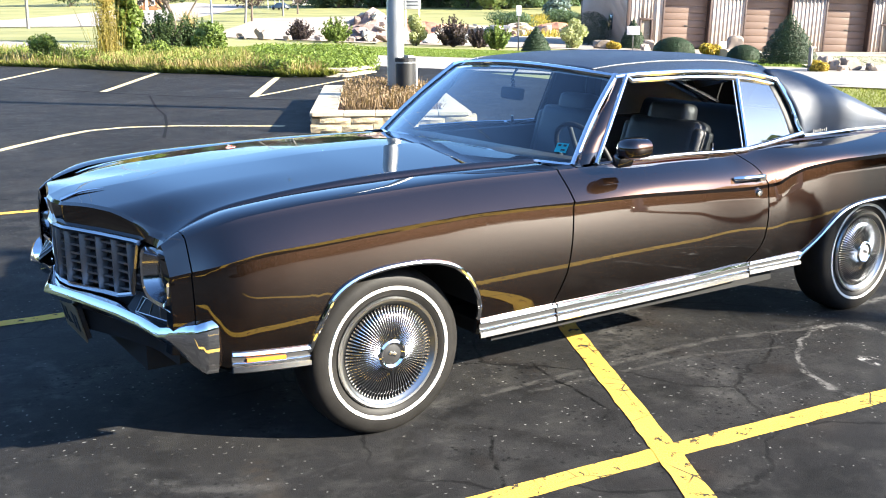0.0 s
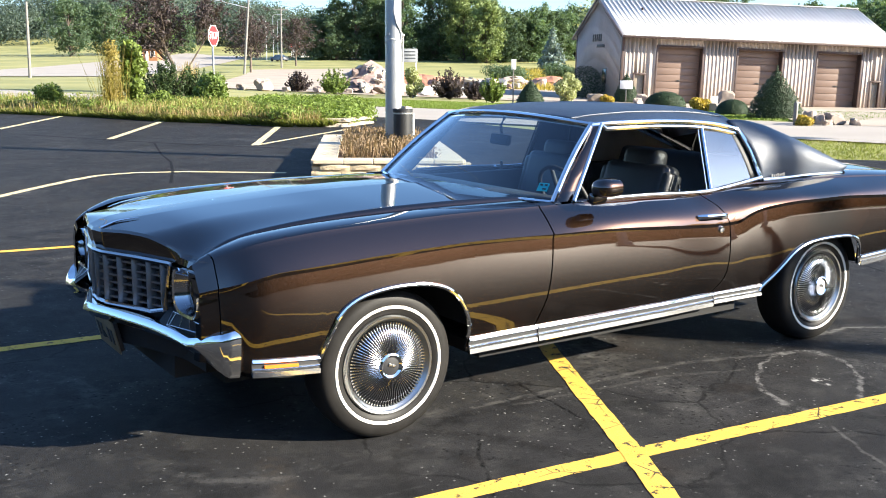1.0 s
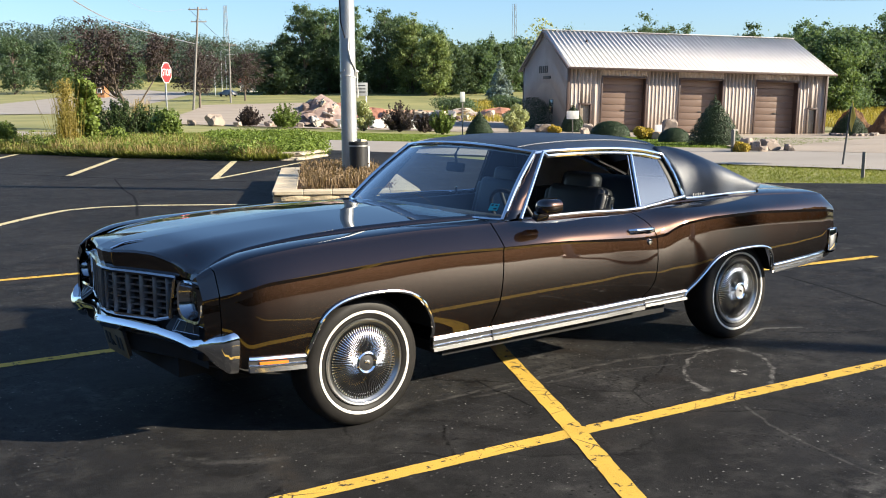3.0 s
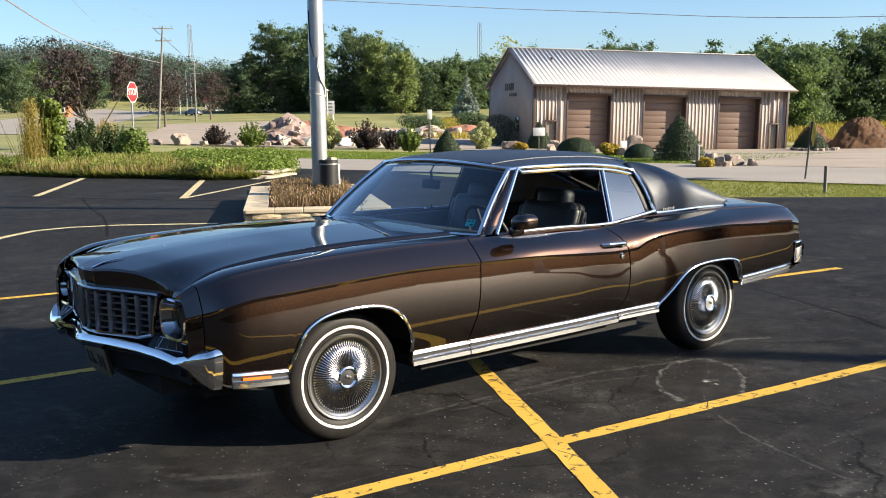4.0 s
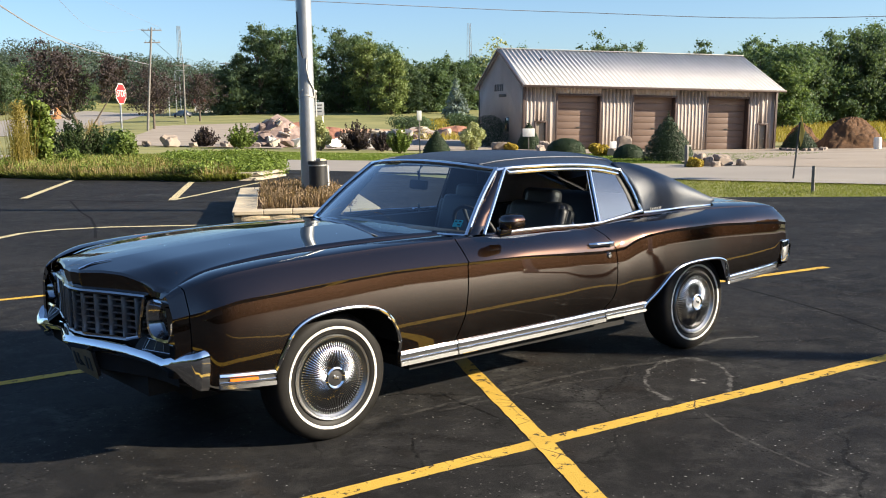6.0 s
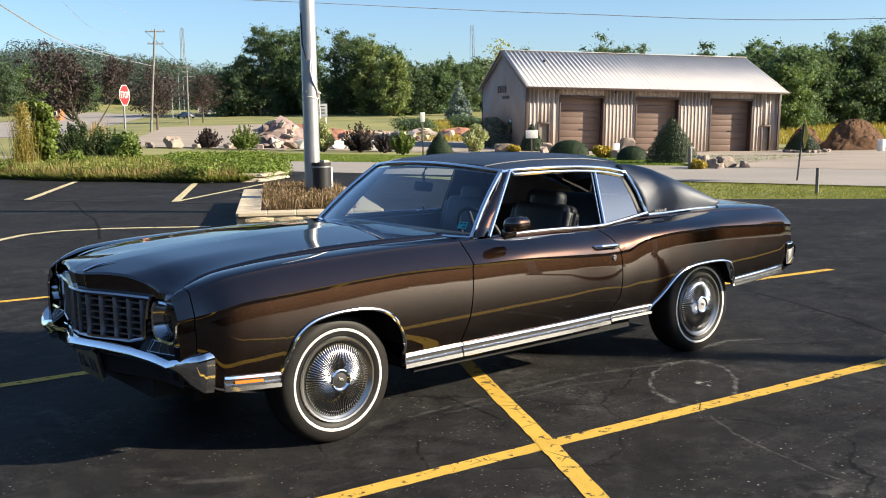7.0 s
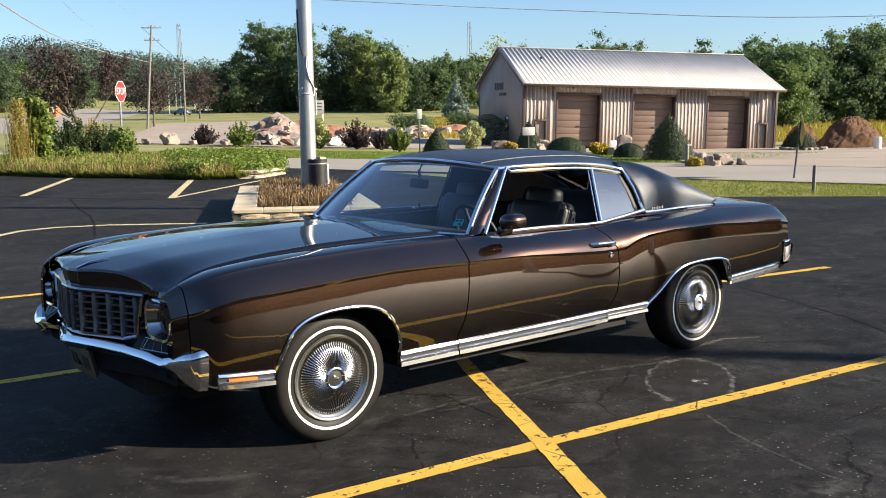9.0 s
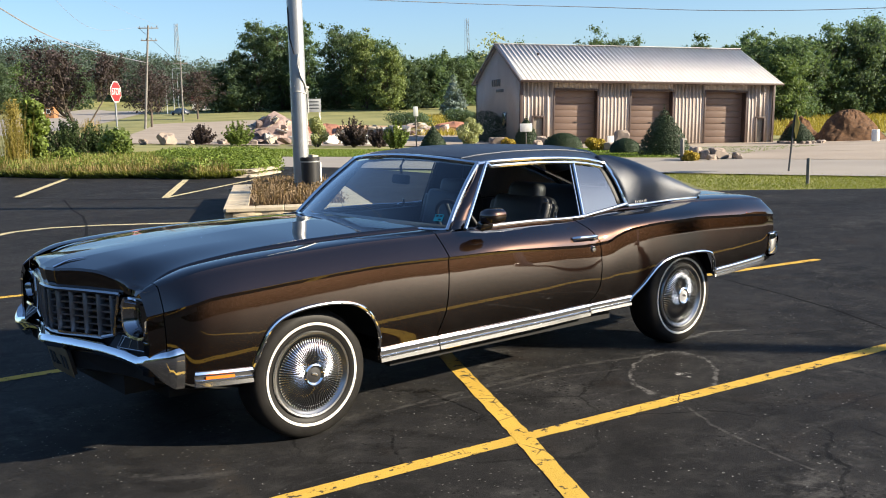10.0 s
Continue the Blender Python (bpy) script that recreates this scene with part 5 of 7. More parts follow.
bm.faces.new([bm.verts.new((p.x, p.y, .20)) for p in (P_NL, P_NR, P_BR, P_BL)])
part("soil", bm, MULCH, planter)
mid = (P_NL + P_NR + P_BR + P_BL) / 4
g = np.random.default_rng(3)
vv, ff, k0 = [], [], 0
pts = []
for i in range(3600):
    u, v = g.random(), g.random()
    p = (P_NL.lerp(P_NR, .20 + .64 * u)).lerp(P_BL.lerp(P_BR, .20 + .64 * u), .08 + .84 * v)
    h = g.uniform(.08, .28)
    lean = g.normal(size=2) * .05
    wv = g.normal(size=2)
    wv /= np.linalg.norm(wv)
    w = .008
    vv += [(p.x - wv[0] * w, p.y - wv[1] * w, .2), (p.x + wv[0] * w, p.y + wv[1] * w, .2),
           (p.x + lean[0] + wv[0] * w * .8, p.y + lean[1] + wv[1] * w * .8, .2 + h), (p.x + lean[0] - wv[0] * w * .8, p.y + lean[1] - wv[1] * w * .8, .2 + h)]
    ff.append((k0, k0 + 1, k0 + 2, k0 + 3))
    k0 += 4
    if i % 2 == 0:
        pts.append((p.x + lean[0], p.y + lean[1], .2 + h, .05, .05, .06))
DRY_DARK = leaf_mat("dead_stems", (0.17, 0.115, 0.068), second=(.28, .20, .12))
lv, lf = leaf_quads(g, pts, 2600, .024, inner=.1)
allv = np.vstack([np.array(vv), lv])
allf = np.vstack([np.array(ff), lf + len(vv)])
tagged(leaf_mesh("dry_perennials", allv, allf, DRY_DARK), "dry brown perennials filling the planter", "plants", kind="stuff")

pole = thing("light_pole", "tall grey metal light pole standing in the planter", "light pole", (6.545, 10.00, 0))
bm = bmesh.new()
lathe(bm, [(.138, .2), (.136, 1.0), (.124, 9.0), (.001, 9.02)], 28, axis="z")
part("shaft", bm, STEEL, pole, sharp=50)
bm = bmesh.new()
box(bm, (.7, .3, .12), (-.35, -.2, 9.0), (0, 0, 30), .03)
part("lamp_head", bm, STEEL, pole)
bm = bmesh.new()
helix = []
for k in range(50):
    a = k / 49 * 2 * math.pi * 1.4 + 1.2
    helix.append((.134 * math.cos(a), .134 * math.sin(a), 1.92 + .14 * k / 49 + .03 * math.sin(a * 2)))
tube(bm, helix, .012, 6)
tube(bm, [(-.05, -.125, 2.62), (-.075, -.135, 2.45), (-.03, -.145, 2.25), (.06, -.14, 2.10), (.08, -.12, 1.98)], .013, 6)
tube(bm, [(.10, -.10, 2.1), (.14, -.08, 2.0), (.12, -.10, 1.85), (.15, -.07, 1.72), (.13, -.09, 1.62)], .012, 6)
lathe(bm, [(.03, -.02), (.045, 0), (.03, .02)], 12, (.11, -.10, 2.06), "z")
part("rope_tie", bm, ROPE, pole, "grey rope knotted round the shaft", sharp=60)
bm = bmesh.new()
tube(bm, [(-.135, .0, 3.4), (-.138, -.02, 2.9), (-.10, -.09, 2.62)], .012, 6)
part("cable", bm, BLACK, pole)
bare = thing("light_pole", "tall grey metal light pole standing on the lot", "light pole", (12.64, -12.56, 0))
bm = bmesh.new()
lathe(bm, [(.22, 0), (.22, .5), (.14, .52), (.136, 1.0), (.124, 9.0), (.001, 9.02)], 28, axis="z")
part("shaft", bm, STEEL, bare, sharp=50)
bin_ = thing("bollard_can", "dark cylindrical can strapped in front of the pole", "can", (6.55, 9.72, .19))
bm = bmesh.new()
lathe(bm, [(.001, 0), (.150, .0), (.152, .62), (.165, .63), (.165, .68), (.150, .69), (.140, .66), (.001, .66)], 28, axis="z")
part("can_body", bm, BLACK, bin_, sharp=50)
bm = bmesh.new()
lathe(bm, [(.152, .60), (.160, .605), (.160, .635), (.152, .64)], 28, axis="z")
part("can_rim", bm, STEEL, bin_)
bm = bmesh.new()
tube(bm, [(.165, -.06, -.2), (.165, -.06, .60)], .020, 8)
part("conduit", bm, WHITE, bin_, "white conduit")
bm = bmesh.new()
box(bm, (.16, .10, .05), (.06, -.02, .70), (4, 6, 20), .01)
part("bag", bm, CAPSTONE, bin_)

# ---- planting bed ----
BED_F = [Vector(p) for p in ((-6, 47.5), (1.0, 35.0), (5.9, 26.3), (7.0, 23.0), (8.3, 21.1), (8.95, 19.2), (10.2, 18.6), (11.5, 19.6))]
BED_B = [p + Vector((2.6, 7.2)) for p in BED_F[:-2]] + [Vector((12.6, 25.2)), Vector((12.6, 23.0))]


def bed_point(u, v):
    i = min(int(u * 7), 6)
    t = u * 7 - i
    return BED_F[i].lerp(BED_F[i + 1], t).lerp(BED_B[i].lerp(BED_B[i + 1], t), v)


bm = bmesh.new()
rows = []
for i in range(57):
    u = i / 56
    row = []
    for v, z in ((0, .0), (.025, .05), (.08, .14), (.15, .20), (.5, .26), (.9, .2), (1, -.03)):
        p = bed_point(u, v)
        row.append((p.x, p.y, z))
    rows.append(row)
grid(bm, rows)
tagged(part("planting_bed", bm, SOIL), "raised planting bed with dark soil along the lot", "planting bed", kind="structure")

g = np.random.default_rng(11)
jun, weed = [], []
for i in range(620):
    u, v = g.uniform(.66, 1.0), g.random()
    p = bed_point(u, .02 + .9 * v)
    s = g.uniform(.22, .42)
    jun.append((p.x, p.y, .22 + .16 * ease(0, .25, v) + g.uniform(-.05, .08), s, s, s * .62))
v1, f1 = leaf_quads(g, jun, 90000, .038, inner=.35, aspect=1.9, facing=1.6)
tagged(leaf_mesh("juniper_ground_cover", v1, f1, LEAF_J), "low bright green juniper spreading over the bed", "shrubs", kind="stuff")


def blades(g, n, place, hmin, hmax, w, lean=.25):
    vv = np.zeros((n, 4, 3))
    for i in range(n):
        x, y, z = place(g)
        h = g.uniform(hmin, hmax)
        d = g.normal(size=2) * lean * h
        a = g.uniform(0, 2 * math.pi)
        cx, cy = math.cos(a) * w, math.sin(a) * w
        vv[i] = [(x - cx, y - cy, z), (x + cx, y + cy, z), (x + d[0] + cx * .3, y + d[1] + cy * .3, z + h), (x + d[0] - cx * .3, y + d[1] - cy * .3, z + h)]
    return vv.reshape(-1, 3), np.arange(n * 4).reshape(-1, 4)


def bed_spot(lo, hi, front=1.0):
    def f(g):
        v = -.022 + .97 * g.random() ** front
        p = bed_point(g.uniform(lo, hi), v)
        return p.x, p.y, .13 * ease(-.005, .07, v)
    return f


b0 = blades(g, 15000, bed_spot(.16, .83, 7.0), .07, .22, .018, .6)
tagged(leaf_mesh("edge_weeds", *b0, GRASS), "weeds hanging over the edge of the bed", "weeds", kind="stuff")
b1 = blades(g, 9000, bed_spot(.16, .78), .12, .42, .014)
tagged(leaf_mesh("green_weeds", *b1, GRASS), "rank green weeds and grass in the bed", "weeds", kind="stuff")
b2 = blades(g, 6500, bed_spot(.16, .80, 2.2), .10, .40, .012)
tagged(leaf_mesh("dry_weeds", *b2, DRY), "dry tan weeds along the edge of the bed", "weeds", kind="stuff")
wd = []
for i in range(380):
    p = bed_point(g.uniform(.16, .74), g.random())
    wd.append((p.x, p.y, .28 + g.uniform(-.05, .1), .28, .28, .16))
v2, f2 = leaf_quads(g, wd, 26000, .042, inner=.2)
tagged(leaf_mesh("leafy_weeds", v2, f2, LEAF_C), "leafy weeds covering the bed", "weeds", kind="stuff")

# stones edging the bed
rng = random.Random(9)


def rock_mesh(name, seed, material, flat=1.0, rough=.35, angular=False, fine=2, sharp=14):
    bm = bmesh.new()
    bmesh.ops.create_icosphere(bm, subdivisions=fine, radius=.5)
    off = Vector((seed * 3.1, seed * 1.7, seed * .9))
    for v in bm.verts:
        k = 1 + rough * noise.noise(v.co * 2.2 + off) + rough * .4 * noise.noise(v.co * 5 + off)
        c = v.co * k
        if angular:
            c = Vector([math.copysign(min(abs(q), .40 + .06 * noise.noise(v.co * 3 + off)), q) for q in c])
        v.co = Vector((c.x, c.y, c.z * flat))
    lo = min(v.co.z for v in bm.verts)
    for v in bm.verts:
        v.co.z = max(v.co.z - lo - .06, 0)
    me = bpy.data.meshes.new(name)
    bm.to_mesh(me)
    bm.free()
    me.materials.append(material)
    finish(me, sharp)
    return me


def broken_mesh(name, seed, material, n=15):
    """A sharp-edged piece of split rock, one unit wide."""
    gg = random.Random(seed)
    bm = bmesh.new()
    for k in range(n):
        bm.verts.new((gg.uniform(-.5, .5), gg.uniform(-.5, .5), gg.choice((gg.uniform(0, .14), gg.uniform(.34, .5)))))
    hull = bmesh.ops.convex_hull(bm, input=bm.verts)
    bmesh.ops.delete(bm, geom=list({v for v in hull["geom_interior"] if isinstance(v, bmesh.types.BMVert)}), context="VERTS")
    bmesh.ops.bevel(bm, geom=bm.edges[:], offset=.012, segments=1, affect="EDGES")
    me = bpy.data.meshes.new(name)
    bm.to_mesh(me)
    bm.free()
    me.materials.append(material)
    finish(me, 12)
    return me


EDGE = [rock_mesh("edging_stone", k, STONE, .8, .3, True) for k in range(4)]
ROCKS = [rock_mesh("boulder", k + 10, BOULDER, .85, .62, True, 3, 26) for k in range(5)]
SLABS = [broken_mesh("stone_slab", k + 20, STONE) for k in range(4)]


def put(name, me, x, y, size, turn, label, category, group, up=0.0, tilt=0.0):
    o = new(name, me)
    o.matrix_basis = pose(*on_land(x, y, up - .02), tilt, 0, turn) @ Matrix.Diagonal((*size, 1))
    return tagged(o, label, category, group)


for k in range(26):
    u = .82 + .175 * (k % 13) / 12
    p = bed_point(u, -.012 + .014 * (k // 13))
    way = bed_point(min(u + .01, 1.0), 0) - bed_point(u - .01, 0)
    put("edging_stone", EDGE[k % 4], p.x, p.y, (rng.uniform(.48, .62), .30, .17), math.degrees(math.atan2(way.y, way.x)) + rng.uniform(-7, 7),
        "flat tan limestone edging the planting bed", "stone", "stones edging the bed", up=.13 * (k // 13))
for k in range(6):
    u = .22 + .50 * k / 5
    p = bed_point(u, -.006)
    put("edging_stone", EDGE[k % 4], p.x, p.y, (.5, .22, .13), rng.uniform(-70, -50), "small stone half buried under weeds", "stone", "stones edging the bed")


# ---- shrubs, trees ----
def leafy(name, label, category, x, y, blobs, count, size, material, group="", stems=0, inner=.5, seed=1, aspect=1.6, z=None, facing=1.0):
    gg = np.random.default_rng(seed)
    t = thing(name, label, category, (x, y, (land(x, y) if z is None else z) - .03), group)
    v, f = leaf_quads(gg, blobs, count, size, inner=inner, aspect=aspect, facing=facing)
    leaf_mesh("foliage", v, f, material, t)
    bm = bmesh.new()
    h = max(b[2] for b in blobs)
    count_of = max(3, stems)
    for k in range(count_of):
        a = 2 * math.pi * k / count_of + .5
        b = blobs[len(blobs) - 1 - (k * 5) % len(blobs)] if stems else blobs[k % len(blobs)]
        tube(bm, [(.04 * math.cos(a), .04 * math.sin(a), 0), (b[0] * .5, b[1] * .5, b[2] * .5), (b[0], b[1], b[2])], [.03, .02, .008], 5)
    part("stems", bm, BARK, t)
    return t


def shrub(name, label, x, y, w, h, material, seed, count=2600, size=.07, shape="ball", group="shrubs", z=None):
    gg = random.Random(seed)
    bl = []
    if shape == "ball":
        for k in range(11):
            a, r = gg.uniform(0, 6.28), gg.uniform(.1, .32) * w
            s = gg.uniform(.20, .30) * w
            bl.append((r * math.cos(a), r * math.sin(a), h * gg.uniform(.35, .72), s, s, min(s, h * .35)))
        bl.append((0, 0, h * .45, w * .36, w * .36, h * .42))
    elif shape == "cone":
        for k in range(9):
            t = k / 8
            s = w * .5 * (1 - t ** 1.5) + .04
            bl.append((0, 0, h * (.08 + .86 * t), s, s, h * .13))
    elif shape == "dome":
        bl.append((0, 0, h * .15, w * .5, w * .5, h * .82))
    elif shape == "spray":
        for k in range(84):
            a, lean = gg.uniform(0, 6.28), gg.random() ** .7
            top = h * gg.uniform(.62, 1.05) * (1 - .45 * lean ** 2)
            for q in range(5):
                t = .28 + .72 * q / 4
                r = w * .5 * lean * (.25 + .75 * t)
                bl.append((r * math.cos(a), r * math.sin(a), top * t, w * .055 * (1.25 - .9 * t), w * .055 * (1.25 - .9 * t), top * .13))
    elif shape == "tall":
        for k in range(14):
            t = gg.random()
            a, r = gg.uniform(0, 6.28), gg.uniform(0, .32) * w
            s = w * gg.uniform(.14, .24)
            bl.append((r * math.cos(a), r * math.sin(a), h * (.18 + .75 * t), s, s, s))
    return leafy(name, label, "shrub", x, y, bl, count, size, material, group, stems=30 if shape == "spray" else 0, inner=.90 if shape in ("cone", "dome") else .45, seed=seed, z=z, facing=3.0 if shape in ("cone", "dome") else 1.2)


shrub("shrub", "rounded green shrub behind the bed", 10.4, 28.3, 1.35, 1.38, LEAF_G, 21, 5200, .070)
shrub("shrub", "tall feathery light green sapling behind the bed", 7.44, 27.42, 1.15, 2.25, LEAF_C, 22, 3000, .085, "tall")
shrub("shrub", "yellow flowering shrub behind the bed", 8.0, 26.3, .85, .95, LEAF_C, 23, 3600, .045)
shrub("shrub", "wide dark green yew shrub", 10.9, 34.7, 2.3, 1.75, LEAF_U, 24, 15000, .050, "spray")
shrub("shrub", "wide dark green yew shrub", 12.0, 34.5, 2.1, 1.40, LEAF_U, 25, 12000, .050, "spray")
shrub("shrub", "leafy green shrub beside the bed", 5.3, 29.2, 1.0, 1.0, LEAF_C, 26, 4500, .045)
b3 = blades(g, 170, lambda q: (6.75 + q.normal() * .17, 27.1 + q.normal() * .17, .05), 1.0, 2.2, .009, .14)
tuft = leaf_quads(g, [(6.75, 27.1, .5 + .13 * k, .34 - .008 * k, .34 - .008 * k, .24) for k in range(13)], 2400, .028, inner=.1, aspect=4.0)
tagged(leaf_mesh("ornamental_grass", np.concatenate([b3[0], tuft[0]]), np.concatenate([b3[1], tuft[1] + len(b3[0])]), STRAW), "tall yellow-green feathery ornamental grass", "grass", kind="stuff")
b4 = blades(g, 240, lambda q: (17.6 + q.normal() * .2, 50.5 + q.normal() * .2, -.1), 1.0, 1.8, .02, .12)
tagged(leaf_mesh("ornamental_grass", *b4, DRY), "tall tan ornamental grass by the tree", "grass", kind="stuff")

for k, (lab, x, y, w, h, m, shp) in enumerate((
        ("reddish purple barberry beside a boulder", 28.4, 59.1, 2.0, 1.30, LEAF_P, "spray"),
        ("round green shrub beside the street", 28.7, 54.5, 2.3, 1.55, LEAF_G, "spray"),
        ("pale variegated shrub beside the street", 31.6, 49.4, 1.75, 1.85, LEAF_L, "tall"),
        ("purple-leaved shrub in front of stones", 33.3, 47.9, 2.7, 1.75, LEAF_P, "spray"),
        ("small purple-leaved shrub in front of stones", 33.9, 46.0, 1.5, 1.2, LEAF_P, "spray"),
        ("round green shrub beside the street", 30.3, 39.3, 1.60, 1.4, LEAF_G, "spray"),
        ("small clipped conical evergreen by the street", 28.8, 34.2, 1.25, 1.2, LEAF_K, "cone"),
        ("pale leafy shrub near the shed", 45.5, 51.0, 2.1, 1.85, LEAF_L, "tall"),
        ("large dark rounded evergreen beside the shed", 56.5, 61.5, 3.9, 2.7, LEAF_K, "dome"),
        ("clipped conical evergreen by the shed", 55.0, 54.8, 1.9, 2.3, LEAF_K, "cone"),
        ("clipped dome of dark evergreen", 31.9, 28.3, 1.75, .75, LEAF_K, "dome"),
        ("yellow-leaved dwarf shrub on the verge", 27.4, 22.1, .8, .52, LEAF_Y, "ball"),
        ("clipped dome of dark evergreen", 25.4, 18.9, 1.05, .52, LEAF_K, "dome"),
        ("large clipped conical evergreen on the verge", 24.2, 16.2, 1.55, 1.55, LEAF_K, "cone"),
        ("clipped conical evergreen ringed with stones", 74.8, 42.4, 2.8, 2.1, LEAF_K, "cone"),
        ("yellow-flowered dwarf shrub beside garden boulders", 21.2, 12.9, .55, .30, LEAF_Y, "ball"),
        ("yellow-leaved dwarf shrub among boulders", 49.6, 51.2, 1.2, .6, LEAF_Y, "ball"),
        ("dark low evergreen in the yard", 78.0, 101.0, 7.0, 2.4, LEAF_B, "ball"),
        ("dark low evergreen in the yard", 96.0, 112.0, 6.0, 2.4, LEAF_B, "ball"))):
    shrub("shrub", lab, x, y, w, h, m, 40 + k, 20000 if shp in ("cone", "dome") else 6500, (.017 if shp in ("cone", "dome") else .034) * (1 + math.hypot(x, y) / 45), shp)


def tree(x, y, h, w, material, seed, label="leafy green tree", group="trees", count=2600, size=.5, bare=.22, crown="round", z=None, gap=.42, tip=(0, 0), girth=1.0):
    """A trunk with limbs and a crown of leaf clumps with gaps between them."""
    gg = random.Random(seed)
    t = thing("tree", label, "tree", (x, y, (land(x, y) if z is None else z) - .05), group)
    bm = bmesh.new()
    r0 = (.018 * h + .04) * girth
    lean = gg.uniform(-.03, .03) * h
    tx, ty = tip
    tube(bm, [(0, 0, 0), (lean * .3 + tx * .3, ty * .3, h * .3), (lean + tx, lean * .4 + ty, h * .62), (lean + tx, lean * .4 + ty, h * .9)], [r0, r0 * .75, r0 * .45, r0 * .12], 8)
    bl = []
    n = 34 if crown != "spruce" else 24
    for k in range(n):
        tt = (k + .5) / n
        zc = h * (bare + (1 - bare) * (.08 + .84 * tt))
        if crown == "spruce":
            rr = w * .5 * (1 - tt) ** .9 + .1
            for q in range(4):
                a = gg.uniform(0, 6.28)
                bl.append((rr * .55 * math.cos(a), rr * .55 * math.sin(a), h * (.06 + .9 * tt) - .04 * h, rr * .55, rr * .55, h * .055))
            continue
        rr = w * .5 * math.sin(math.pi * (.12 + .80 * tt)) ** .8
        for q in range(2):
            a = gg.uniform(0, 6.28)
            d = rr * gg.uniform(.35, .85)
            s = w * gg.uniform(.07, .16)
            c = (tx + d * math.cos(a), ty + d * math.sin(a), zc + gg.uniform(-.06, .06) * h)
            for sub in range(4):
                sr = s * gg.uniform(.45, .85)
                bl.append((c[0] + gg.gauss(0, .8) * s, c[1] + gg.gauss(0, .8) * s, c[2] + gg.gauss(0, .65) * s, sr, sr, sr * .75))
            if q == 0:
                st = (lean * .6 + tx * .6, ty * .6, max(h * bare * .8, zc - .22 * h))
                tube(bm, [st, ((st[0] + c[0]) / 2, c[1] / 2, (st[2] + c[2]) / 2 - .02 * h), c], [r0 * .35, r0 * .2, r0 * .06], 5)
    part("trunk", bm, BARK, t, sharp=60)
    v, f = leaf_quads(np.random.default_rng(seed), bl, count, size, inner=gap, facing=1.6, soft=0.0 if crown == "spruce" else .85)
    leaf_mesh("crown", v, f, material, t)
    return t


# purple-leaved street trees
tree(17.4, 51.5, 5.75, 4.0, LEAF_P, 61, "dark purple-leaved ornamental tree by the road", "purple trees", 7600, .085, .40, gap=.1, tip=(-.97, .78))
tree(17.5, 51.4, 5.3, 2.2, LEAF_P, 64, "slim leaning purple-leaved tree by the road", "purple trees", 2300, .085, .64, gap=.1, tip=(1.25, -1.0), girth=.5)
tree(56.8, 133.9, 8.4, 7.8, LEAF_P, 62, "dark purple-leaved ornamental tree by the road", "purple trees", 5600, .16, .30, gap=.1)
tree(80.5, 168.4, 8.8, 7.6, LEAF_P, 63, "dark purple-leaved ornamental tree by the road", "purple trees", 4600, .18, .26, gap=.1)
# the tall group behind the stone yard
for k, (x, y, h, w, m) in enumerate(((108.6, 196.2, 19.5, 10, LEAF_B), (112.8, 199.5, 17.0, 9, LEAF_D), (115.5, 198.1, 19.6, 9.5, LEAF_D), (119.0, 199.0, 18, 9, LEAF_B),
                                     (114.7, 186.9, 20.4, 8, LEAF_D), (124.2, 186.8, 18.8, 12, LEAF_B), (129.0, 186.0, 17.4, 11, LEAF_D), (126.1, 179.4, 16.8, 9.5, LEAF_E),
                                     (130.5, 177.0, 14.0, 9, LEAF_D), (124.2, 168.5, 12.8, 8, LEAF_E), (129.5, 170.5, 11.5, 8, LEAF_B), (135.2, 172.8, 10.4, 8.5, LEAF_B),
                                     (139.5, 172.0, 11.0, 9, LEAF_D), (144.2, 171.9, 11.6, 9, LEAF_B), (150.0, 173.5, 11.2, 9, LEAF_D), (155.7, 175.3, 12.0, 9, LEAF_B),
                                     (160.5, 170.0, 12.4, 10, LEAF_D), (104.5, 198.0, 13.0, 8, LEAF_B), (101.0, 201.0, 9.0, 7, LEAF_B))):
    tree(x, y, h, w, m, 100 + k, "tall leafy tree at the edge of the woods", "woodland trees", 17000, .26, .0)
tree(119.1, 140.8, 8.2, 5.6, LEAF_S, 130, "blue-grey spruce before the woods", "conifers", 5200, .32, .04, "spruce", gap=.2)
tree(141.9, 154.1, 15.5, 8.5, LEAF_L, 131, "thin half-bare tree behind the shed", "woodland trees", 700, .4, .35)
